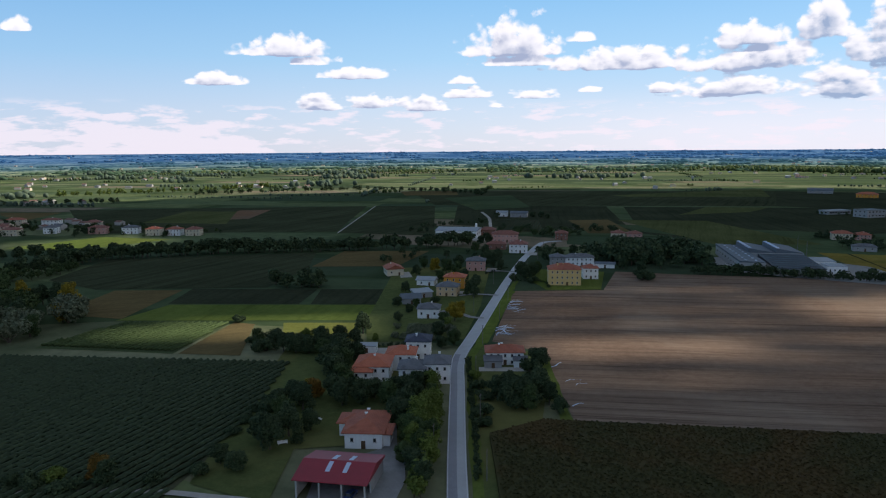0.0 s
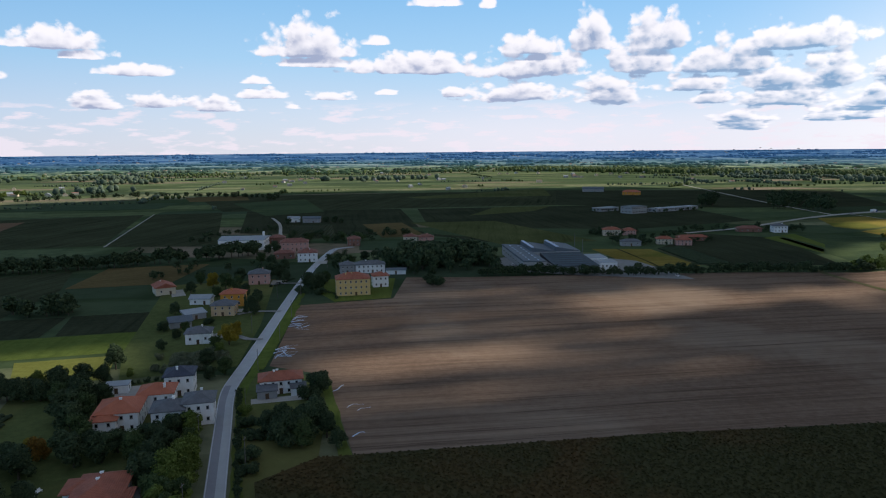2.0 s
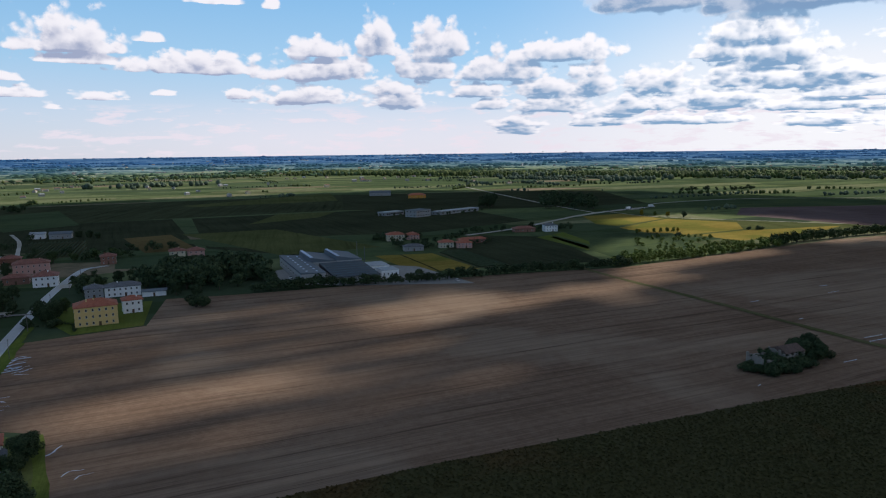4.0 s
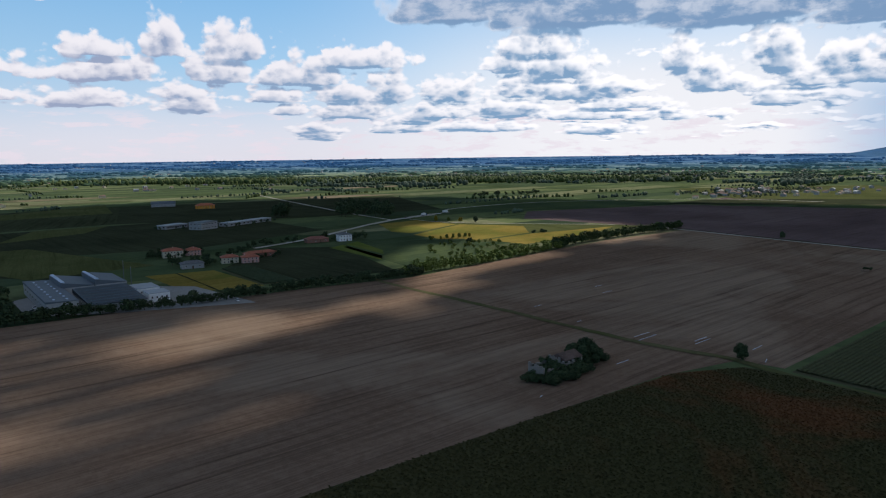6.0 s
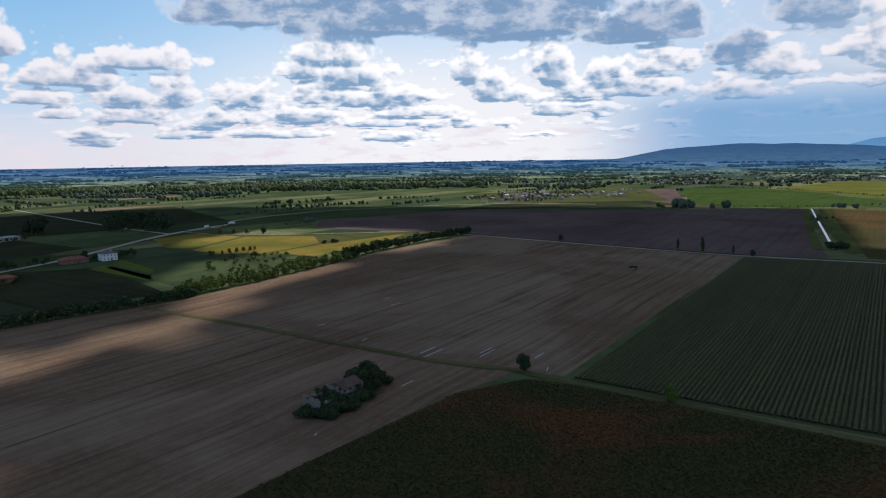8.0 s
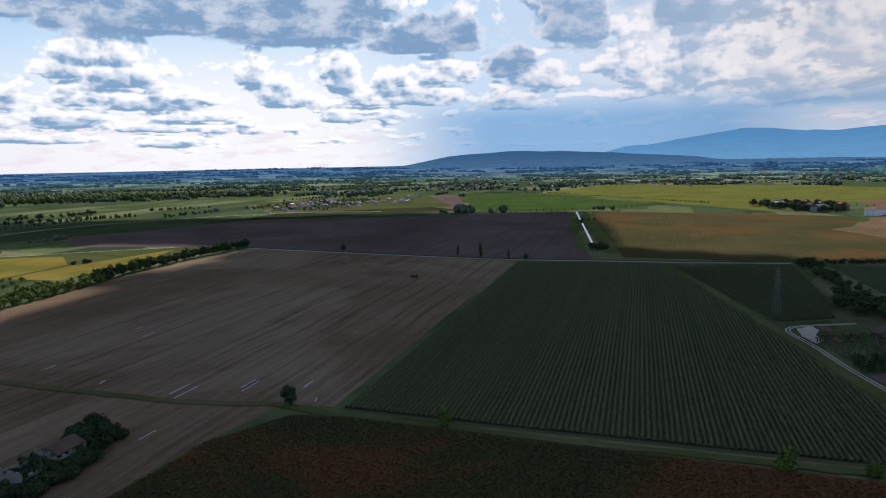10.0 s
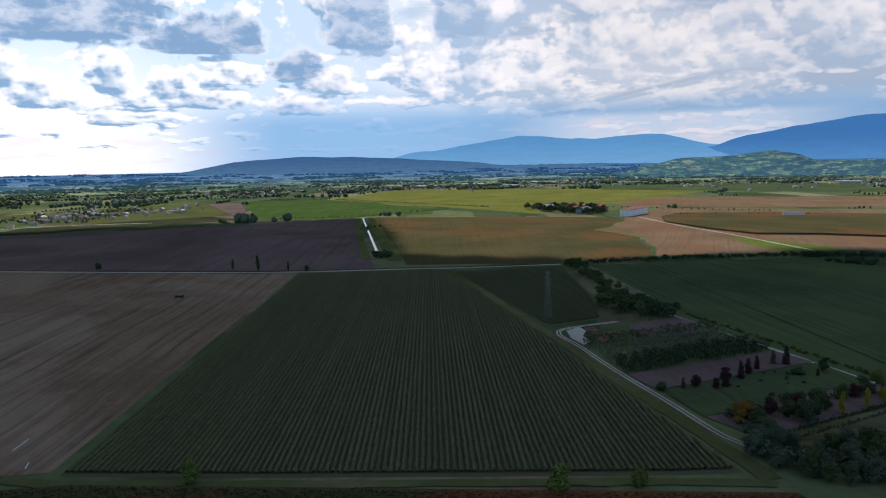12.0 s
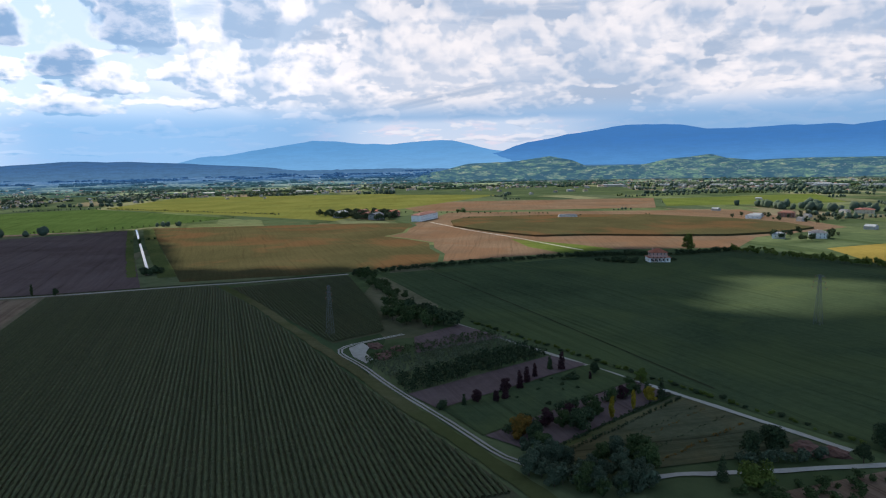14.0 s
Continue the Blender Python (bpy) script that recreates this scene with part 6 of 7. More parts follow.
leafy_mass("tree_belt", line_spots(BELT, 3.4, 11, 3.0) + line_spots([(-340, 484), (-232, 488), (-158, 515), (-60, 525)], 4.0, 10, 4.0), L_DARK, "dense dark green belt of trees between fields", "tree belt", seed=4)
leafy_mass("tree_belt", line_spots([(-262, 398), (-240, 410), (-238, 446)], 3.5, 7, 3.0) + line_spots([(66, 596), (110, 600)], 5, 8, 5.0) + line_spots([(-460, 680), (-330, 660), (-210, 640)], 8, 7, 12.0), L_MID, "belt of broadleaf trees and bushes", "tree belt", seed=5)
leafy_mass("tree_clump", area_spots([(-97, 376), (-68, 376), (-66, 388), (-95, 390)], 20, 9), L_DARK, "dark clump of trees standing in a field", "tree clump", seed=6)
leafy_mass("wood", area_spots([(112, 448), (138, 424), (166, 430), (176, 470), (162, 520), (128, 505), (100, 470)], 95, 13), L_DARK, "dense dark wood beside the factory", "wood", quads=230, seed=7)
leafy_mass("hedge", line_spots([(150, 412), (193, 401), (225, 387), (262, 378), (299, 373), (345, 357), (380, 351)], 2.2, 6.6, 1.5), L_DARK, "dark hedge of bushes and small trees along the field", "hedge", quads=110, wide=1.2, low=True, seed=8)
leafy_mass("hedge", line_spots([(372, 355), (420, 350), (470, 347), (545, 347)], 2.6, 7.0, 2.5) + line_spots([(395, 372), (440, 370), (500, 364), (540, 360)], 4.0, 5.5, 6.0), L_LIGHT, "light green hedge of young trees along the field", "hedge", quads=110, wide=1.1, low=True, seed=9)
leafy_mass("hedge", line_spots([(540, 349), (610, 347), (680, 337), (740, 327)], 2.6, 9.0, 2.0), L_MID, "tall green hedge of trees along the field", "hedge", quads=120, low=True, seed=10)
leafy_mass("thicket", area_spots([(420, 378), (530, 368), (545, 420), (480, 445)], 46, 4.2), L_LIGHT, "light green thicket and scattered bushes", "thicket", quads=90, wide=1.3, low=True, seed=11)
leafy_mass("hedge", line_spots([(626, -134), (628, -234), (617, -345)], 1.7, 4.2, 1.2), L_DARK, "dark hedge between two crop fields", "hedge", quads=110, wide=1.2, low=True, seed=12)
leafy_mass("hedge", line_spots([(616, -325), (602, -366), (588, -384), (578, -425), (576, -456)], 1.8, 4.4, 1.5), L_DARK, "dark hedge beside the villa", "hedge", quads=110, wide=1.2, low=True, seed=13)
leafy_mass("hedge", line_spots([(575, -455), (520, -462), (447, -470), (395, -484)], 2.8, 6.5, 2.0), L_LIGHT, "light green hedge beside the golden field", "hedge", quads=120, low=True, seed=14)
plant("light", 600, -430, 15, 0.9)
for bx, by, bh in ((566, -340, 5), (572, -336, 6), (577, -332, 5), (583, -328, 4), (569, -345, 5), (590, -326, 4), (560, -376, 3), (580, -338, 6)):
    plant("bush", bx, by, bh, 1.2)
leafy_mass("wood", area_spots([(628, -134), (569, -128), (516, -122), (516, -134), (569, -139), (628, -144)], 46, 6.0) + area_spots([(512, -112), (470, -119), (446, -124), (440, -116), (450, -104), (480, -103)], 30, 7.0), L_MID, "narrow wood between the fields", "wood", quads=190, seed=15)
leafy_mass("wood", area_spots([(505, -118), (470, -125), (445, -131), (440, -124), (470, -116)], 22, 8), L_DARK, "dark part of the wood between the fields", "wood", quads=190, seed=16)
leafy_mass("farm_trees", area_spots([(1110, -300), (1250, -270), (1270, -360), (1190, -400), (1130, -360)], 90, 12) + area_spots([(1085, -345), (1120, -300), (1140, -330), (1110, -360)], 16, 11), L_DARK, "dark trees round the farm on the plain", "trees", quads=120, seed=17)
leafy_mass("tree_row", line_spots([(1040, -430), (985, -560), (930, -680)], 9, 3.4, 1.0) + line_spots([(1290, -150), (1200, 0), (1185, 120)], 9, 3.2, 1.0) + line_spots([(1750, 30), (1500, -120), (1320, -230)], 7, 3.6, 2.0) + line_spots([(1050, -582), (1190, -445), (1250, -400)], 9, 3.6, 2.0), L_DARK, "row of small round trees along a field", "tree row", quads=100, low=True, seed=18)
leafy_mass("wood", area_spots([(626, 720), (660, 660), (740, 740), (800, 860), (720, 830)], 60, 14) + area_spots([(600, 800), (618, 800), (618, 840), (600, 840)], 5, 18) + line_spots([(440, 560), (400, 560), (345, 520)], 6, 7, 6.0) + line_spots([(1050, 840), (1140, 790), (1200, 800)], 7, 9, 8), L_DARK, "dark wood and field trees by the country road", "wood", quads=120, seed=19)
leafy_mass("farm_trees", area_spots([(585, -560), (640, -560), (650, -640), (590, -640)], 26, 7) + area_spots([(690, -720), (830, -720), (830, -860), (720, -860)], 40, 7), L_DARK, "trees round farms on the plain", "trees", quads=110, seed=20)
leafy_mass("tree_belt", line_spots([(-420, 1180), (-150, 1290), (40, 1180), (60, 1120)], 6, 10, 8.0) + line_spots([(-620, 990), (-470, 1010)], 7, 9, 8.0), L_DARK, "dark belt of trees on the plain", "tree belt", quads=110, seed=21)
leafy_mass("tree_belt", line_spots([(-640, 1150), (-520, 1240), (-420, 1300), (-360, 1400)], 7, 12, 14.0), L_LIGHT, "light green belt of trees on the plain", "tree belt", quads=110, seed=22)
leafy_mass("thicket", area_spots([(300, -72), (286, -69), (273, -73), (265, -80), (266, -95), (280, -101), (291, -86)], 34, 5.0), L_GREY, "dense grey-green thicket of trees beside the gravel path", "thicket", quads=200, seed=24)
leafy_mass("hedge", line_spots([(266, -121), (262.5, -130), (258, -142)], 1.3, 3.6, 0.8), L_GREY, "clipped grey-green hedge beside two dark trees", "hedge", quads=120, wide=1.2, low=True, seed=36)
leafy_mass("thicket", area_spots([(259, -104), (254, -115), (252, -125), (244, -150), (236, -140), (246, -108)], 26, 3.0), L_MID, "low thicket and weeds beside the path", "thicket", quads=120, wide=1.3, low=True, seed=25)
leafy_mass("tree_row", line_spots([(312, -80), (316, -94), (319, -109), (321, -124), (321, -140)], 3.2, 4.2, 1.4), L_DARK, "row of dark young trees in the nursery", "tree row", quads=120, low=True, seed=26)
for hx, hs in ((295.5, 27), (291.5, 30)):
    leafy_mass("hedge", line_spots([(hx, -83), (hx + 9, -112), (hx + 19.5, -144)], 1.3, 1.7, 0.35), L_DARK, "low dark clipped row of plants in the nursery", "hedge", quads=60, wide=0.9, low=True, seed=hs)
for wx, wl, wh, ws, leaves, tone in ((288.4, 14.5, 0.8, 29, L_DARK, "dark green"), (285.5, 14.5, 0.8, 33, L_ORANGE, "dry rusty"), (279.3, 13.0, 0.9, 34, L_DARK, "dark green"), (273.4, 12.0, 1.2, 35, L_ORANGE, "yellow and rusty")):
    leafy_mass("weed_row", [p for p in line_spots([(wx, -94), (wx + wl * 0.5, -118), (wx + wl, -144)], 1.1, wh, 0.5) if random.random() < 0.72], leaves, "broken row of " + tone + " weeds on the fallow plot", "weeds", quads=30, wide=1.3, low=True, seed=ws)
leafy_mass("hedge", line_spots([(-6, 142), (-5.5, 160), (-4.5, 180), (-3.5, 200), (-3.5, 214)], 2.4, 6.5, 1.4), L_LIGHT, "loose light green hedge of young trees beside the road", "hedge", quads=130, low=True, seed=28)
grove(["yellow", "light"], [(520, 470), (560, 455)], 6, 4.0, 2.0)
copse(["grey", "grey", "green"], [(298, -72), (286, -69), (274, -72), (266, -80), (266, -94), (279, -101), (289, -88)], 30, 6.2, "hedge by the gravel path")
copse(["green"], [(275, -92), (272, -99), (280, -101)], 4, 8, "hedge by the gravel path")
for x, y, h, kind in ((268, -128, 8, "broad"), (267, -135, 9, "broad"), (261, -110, 7, "conifer"), (255, -115, 7, "shrub"), (254, -162, 9, "broad"), (252, -150, 6, "broad"),
                      (340, -71, 4, "bush"), (340, -79, 4, "cypress"), (340, -84, 5, "purple"), (338, -90, 4, "purple"), (339, -94, 6.5, "rust"), (346, -98, 5, "purple"), (346, -104, 6.5, "rust"), (351, -110, 6.0, "rust"),
                      (355, -116, 5.5, "rust"), (360, -126, 5.5, "cypress"), (358, -130, 7.0, "rust"), (346, -126, 3.5, "bush"), (347, -137, 5.0, "broad"), (343, -132, 3, "rust"),
                      (307, -80, 7.5, "orange"), (309, -84, 6.2, "orange"), (303, -83, 6.9, "broad"), (311, -92, 6.2, "purple"), (308, -96, 6.2, "green"), (311, -100, 6.2, "purple"), (304, -99, 8.1, "broad"), (307, -104, 6.2, "broad"),
                      (315, -112, 6.2, "green"), (311, -110, 5.6, "green"), (307, -113, 7.5, "gold"), (310, -124, 6.9, "gold"), (314, -134, 5.6, "yellow"), (314, -139, 7.5, "conifer"), (323, -134, 6.2, "green"), (330, -144, 6.2, "light"), (320, -128, 5.0, "purple"), (318, -122, 5.6, "green"),
                      (276, -14, 6.5, "shrub"), (275, -33, 5.0, "shrub"), (312, 127, 7.0, "broad"), (298, 74, 6.5, "light"), (710, 2, 8, "bush"), (715, -6, 8, "bush"),
                      (676, 115, 9, "tall"), (664, 95, 12, "tall"), (655, 72, 8, "tall"), (648, 58, 6, "broad"), (706, 222, 7, "broad"), (560, 132, 3, "bush"), (563, 130, 2.5, "bush"), (700, 330, 10, "broad")):
    plant(kind, x, y, h, 1.5 if kind in ("rust", "cypress") else 1.0)
for i in range(12):
    plant("bush", 350 - random.uniform(0, 30), -100 - random.uniform(-12, 25), random.uniform(0.9, 1.6), 1.0, "young shrubs in the nursery")
# nursery rows of young conifers between the two gravel paths
for first, last, mat, tall, nm in ((0, 4, L_DARK, 4.0, "rows of young dark conifers in the nursery"), (4, 9, L_OLIVE, 2.5, "rows of young olive-green trees in the nursery"), (9, 12, L_MID, 2.2, "low rows of seedling trees in the nursery")):
    young = []
    for r in range(first, last):
        x0 = 361 + r * 4.4
        for i in range(44):
            t = i / 43
            if random.random() < 0.92:
                young.append((x0 + 16 * t + random.uniform(-0.4, 0.4), -68 - 66 * t + random.uniform(-0.4, 0.4), tall * random.uniform(0.7, 1.3)))
    leafy_mass("nursery_rows", young, mat, nm, "nursery", quads=46, wide=0.95, low=True, seed=40 + first)
sheet("field", [(359, -67), (376, -137), (358.5, -142), (340.5, -70)], M_PLUM, 0.16, "strip of bare soil in the tree nursery")
sheet("field", [(340, -71), (357.5, -142), (334, -144), (314, -72)], M_SOY, 0.17, "mown grass with young trees in the nursery")
sheet("field", [(313.5, -72.5), (333.5, -144), (315.5, -145), (296, -79)], M_PLUM, 0.18, "dark bare soil under nursery trees")
sheet("field", [(295, -80), (314, -146), (262, -151), (276, -92)], M_FALLOW, 0.16, "fallow grass plot with mown stripes")
sheet("field", [(432, -100), (445, -129), (412, -136), (406, -90)], M_PLUM, 0.15, "patch of bare soil beside the wood")
sheet("field", [(250, -118), (246, -150), (205, -150), (210, -110)], M_PLOUGH, 0.16, "bare ploughed plot behind the hedge")
sheet("yard", [(434, -76), (428, -67.5), (414, -65), (402, -66.5), (406, -71), (417, -71.5), (425, -76)], M_GRAVEL, 0.17, "pale gravel turning place", "yard")
ribbon("track", [(296, -85), (304, -115), (311, -146)], 2.4, M_LANE, 0.2, "dark track between nursery plots", "track", 0.2)
for i in range(60):
    t = i / 59
    plant("shrub" if i % 3 else "bush", 446 - 186 * t + random.uniform(-1, 1), -137.5 - 24 * t + random.uniform(-1.2, 1.2), random.uniform(0.9, 1.8), 1.3, "weedy edge of the crop field")


def heap(x, y, r, h, mat, label, seed):
    """A low heap of earth or rubble."""
    bm = bmesh.new()
    bmesh.ops.create_icosphere(bm, subdivisions=3, radius=1.0)
    for v in bm.verts:
        k = 1 + 0.45 * noise.noise(v.co * 2.2 + Vector((seed, 0, 0)))
        v.co = Vector((v.co.x * r * k, v.co.y * r * 0.7 * k, max(-0.1, v.co.z * h * k)))
    me = bpy.data.meshes.new("rubble_mound")
    bm.to_mesh(me)
    bm.free()
    me.materials.append(mat)
    ob = new("rubble_mound", me)
    ob.matrix_basis = pose(x, y, 0.1)
    return tagged(ob, label, "mound")


for i, (x, y, r, h) in enumerate(((426, -79, 4.5, 1.3), (417, -86, 4, 1.2), (408, -76, 5, 1.0), (413, -80, 3.5, 0.9), (263, -144, 5, 1.6), (259, -149, 4, 1.3), (266, -147, 3, 1.0), (557, 131, 4, 1.2))):
    heap(x, y, r, h, M_RUBBLE if i < 7 else M_PLOUGH, "low heap of reddish earth and rubble" if i < 7 else "low mound of brown soil with weeds", i)


M_OLDROOF = tile_material("mossy_old_tiles", (0.135, 0.085, 0.070), 0.8)


def ruin():
    """The overgrown ruined farmhouse out in the ploughed field."""
    root = thing("ruin", 262, 171, -8, 0, "ruined farmhouse overgrown with ivy in the ploughed field", "ruin")
    rnd = random.Random(3)
    for nm, cx, cy, w, d, h in (("wall", -15.5, 0, 0.6, 7, 6.2), ("wall", -11, -3.3, 9, 0.6, 4.2), ("wall", -11, 3.3, 9, 0.6, 5.0), ("wall", -5, 0, 0.6, 7, 6.4), ("wall", 0, -3.5, 9, 0.6, 5.2), ("wall", 0, 3.5, 9, 0.6, 5.4), ("wall", 4.5, 0, 0.6, 7, 6.0)):
        n = 8
        long_x = w > d
        for i in range(n):
            t0 = (i + 0.5) / n - 0.5
            hh = h * rnd.uniform(0.72, 1.0)
            bm = bmesh.new()
            if (i + 1) % 3 == 0:
                box(bm, cx + (t0 * w if long_x else 0), cy + (0 if long_x else t0 * d), 2.6, w / n if long_x else w, d if long_x else d / n, hh - 2.6)
            else:
                box(bm, cx + (t0 * w if long_x else 0), cy + (0 if long_x else t0 * d), -0.2, w / n if long_x else w, d if long_x else d / n, hh + 0.2)
            part("wall_piece", bm, M_STONE, root)
    rb = roof_bm(9, 7, 5.2, 1.8, 0.3, "gable")
    bmesh.ops.translate(rb, vec=(0, 0, 0), verts=rb.verts)
    part("roof", rb, M_OLDROOF, root, "sagging mossy brown tile roof")
    return root


ruin()
leafy_mass("ivy", area_spots([(246, 169), (248, 176), (270, 174), (268, 167)], 26, 5.4), L_DARK, "dark ivy over the ruined walls", "ivy", quads=130, low=True, seed=55)
random.seed(12)
for x, y, h, k in ((246, 168, 5.5, "bush"), (249, 167, 5.5, "bush"), (254, 166, 5.5, "bush"), (259, 166, 5, "bush"), (264, 165, 5, "bush"), (256, 171, 6.5, "bush"), (251, 171, 6, "bush"), (261, 172, 6.5, "bush"), (249, 175, 6, "broad"), (252, 168, 5, "bush"), (257, 167, 5.5, "bush"), (262, 166, 5, "bush"), (268, 172, 8.5, "broad"), (272, 174, 8.5, "broad"), (275, 169, 8.5, "broad"), (279, 172, 8, "broad"), (266, 168, 6, "bush"), (271, 168, 6, "bush"), (280, 168, 5, "bush"), (253, 175, 5, "bush"), (244, 174, 4.5, "bush"), (276, 175, 7, "broad"), (270, 170, 10, "broad"), (277, 171, 10.5, "broad"), (273, 166, 8, "broad"), (281, 174, 8, "broad")):
    plant(k, x, y, h, 1.15, "growth round the ruin")
# lengths of white film left on the field
for i, (x, y, a, l) in enumerate(((346, 238, -8, 9), (330, 205, 2, 6), (322, 168, -8, 22), (325, 172, -8, 18), (330, 148, -8, 20), (333, 150, -8, 16), (318, 120, 10, 7), (334, 128, -6, 14), (284, 160, -8, 12), (234, 163, 10, 3), (400, 228, -8, 14), (412, 240, -8, 10))):
    fb = box_bm(0, 0, 0.0, l * 0.6, 0.26, 0.08)
    ob = thing("plastic_film", x, y, a, 0.1, "strip of white plastic film lying on soil", "film")
    part("strip", fb, M_PLASTIC, ob)

rnd = random.Random(8)
for x, y, spread_y, n in ((24, 283, 7, 12), (31, 328, 13, 14), (38, 215, 24, 4)):
    for i in range(n):
        px, py = x + rnd.uniform(-3, 3) + 0.12 * rnd.uniform(-spread_y, spread_y), y + rnd.uniform(-spread_y, spread_y)
        pts = [(px, py)]
        for j in range(3):
            pts.append((pts[-1][0] + rnd.uniform(0.5, 2.2), pts[-1][1] + rnd.uniform(-1.6, 2.4)))
        ribbon("plastic_film", pts, rnd.uniform(0.2, 0.5) if x < 40 else 0.16, M_PLASTIC, 0.12, "crumpled length of bluish white plastic film on soil", "film", 0.12)

# ---- the plain farther off ----
def far_spots():
    rng = np.random.default_rng(21)
    light, dark = [], []

    def free(x, y):
        return not any(inside(x, y, f) for f in FIELDS)

    for i in range(420):
        az, r = radians(rng.uniform(-45, 165)), 750 + 2300 * rng.random() ** 0.6
        cx, cy = 80 + r * math.sin(az), 30 + r * math.cos(az)
        a = radians(rng.choice([-9, 81, -9, 30, -50]) + rng.normal() * 4)
        n = int(rng.uniform(4, 34))
        h = rng.uniform(3.0, 6)
        for j in range(n):
            x, y = cx + math.cos(a) * j * 8 + rng.normal() * 2, cy + math.sin(a) * j * 8 + rng.normal() * 2
            hh = h * rng.uniform(0.6, 1.25)
            if free(x, y):
                (dark if i % 3 else light).append((x, y, hh * rng.uniform(0.35, 0.55), hh))
    for i in range(46):
        az, r = radians(rng.uniform(-45, 165)), 800 + 1800 * math.sqrt(rng.random())
        cx, cy = 80 + r * math.sin(az), 30 + r * math.cos(az)
        w, d = rng.uniform(20, 70), rng.uniform(15, 35)
        for j in range(int(w * d / 40)):
            x, y = cx + rng.normal() * w, cy + rng.normal() * d
            hh = rng.uniform(7, 13)
            if free(x, y):
                dark.append((x, y, hh * 0.5, hh))
    for i in range(240):
        az, r = radians(rng.uniform(35, 165)), rng.uniform(1750, 2720)
        cx, cy = 80 + r * math.sin(az), 30 + r * math.cos(az)
        a = radians(rng.choice([-9, 81, 60, -50]) + rng.normal() * 8)
        for j in range(int(rng.uniform(5, 22))):
            x, y = cx + math.cos(a) * j * 9 + rng.normal() * 4, cy + math.sin(a) * j * 9 + rng.normal() * 4
            hh = rng.uniform(4, 9)
            if free(x, y):
                dark.append((x, y, hh * rng.uniform(0.45, 0.7), hh + land_height(math.hypot(x - 80, y - 30))))
    # the long poplar plantations before the haze
    for i in range(1500):
        t = rng.random()
        x, y = 1000 + 900 * t + rng.normal() * 70, 2350 - 1500 * t + rng.normal() * 70
        hh = rng.uniform(9, 14)
        light.append((x, y, hh * 0.4, hh))
    for i in range(260):
        t = rng.random()
        x, y = -900 + 1900 * t, 2300 + rng.normal() * 90
        hh = rng.uniform(6, 10)
        light.append((x, y, hh * 0.45, hh))
    return dark, light


dark_spots, light_spots = far_spots()
far_wood("far_trees", dark_spots, L_FAR_HAZED, "dark rows and copses of trees on the plain", seed=31)
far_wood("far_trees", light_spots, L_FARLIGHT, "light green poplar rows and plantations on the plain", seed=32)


def haze_wood_material():
    """Far woods with haze painted into the colour: bluer the farther they stand."""
    m, k, bs = material("far_woods_painted_haze")
    geo = k.n("ShaderNodeNewGeometry")
    p = geo.outputs["Position"]
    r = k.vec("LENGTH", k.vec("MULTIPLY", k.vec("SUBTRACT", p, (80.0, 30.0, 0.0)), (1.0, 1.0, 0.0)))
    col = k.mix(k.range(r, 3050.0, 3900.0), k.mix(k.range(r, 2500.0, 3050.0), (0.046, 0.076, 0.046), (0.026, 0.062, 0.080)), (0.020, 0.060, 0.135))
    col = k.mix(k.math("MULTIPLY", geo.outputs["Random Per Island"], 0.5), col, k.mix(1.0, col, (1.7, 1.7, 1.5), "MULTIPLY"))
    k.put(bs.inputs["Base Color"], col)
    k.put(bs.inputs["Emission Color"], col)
    # glow added for the lit air, stronger with distance
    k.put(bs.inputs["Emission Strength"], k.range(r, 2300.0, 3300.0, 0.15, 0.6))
    k.put(bs.inputs["Roughness"], 1.0)
    k.put(bs.inputs["Specular IOR Level"], 0.0)
    return m


def far_belts():
    """Belts and blocks of wood out to the rim of the plain."""
    rng = np.random.default_rng(77)
    V, F = [], []
    for i in range(640):
        az, r = radians(rng.uniform(-42, 160)), 2250 + 2450 * rng.random() ** 0.85
        cx, cy = 80 + r * math.sin(az), 30 + r * math.cos(az)
        a = -az + rng.normal() * 0.35
        n = int(rng.uniform(4, 22))
        for j in range(n):
            t = (j - n / 2) * rng.uniform(9, 15)
            x, y = cx + math.cos(a) * t + rng.normal() * 8, cy + math.sin(a) * t + rng.normal() * 8
            h, w = rng.uniform(4, 11), rng.uniform(7, 14)
            v = PUFF_V * (1.0 + rng.normal(scale=0.14, size=(len(PUFF_V), 1))) * (w, w, h * 0.55)
            v[:, 2] = np.maximum(v[:, 2] + h * 0.45, -0.5) + land_height(math.hypot(x - 80, y - 30))
            F.append(PUFF_F + len(V) * len(PUFF_V))
            V.append(v + (x, y, 0))
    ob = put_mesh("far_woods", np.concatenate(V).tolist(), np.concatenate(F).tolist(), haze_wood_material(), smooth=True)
    return tagged(ob, "belts of wood far out on the plain, painted bluer for haze", "woods", kind="stuff")


far_belts()


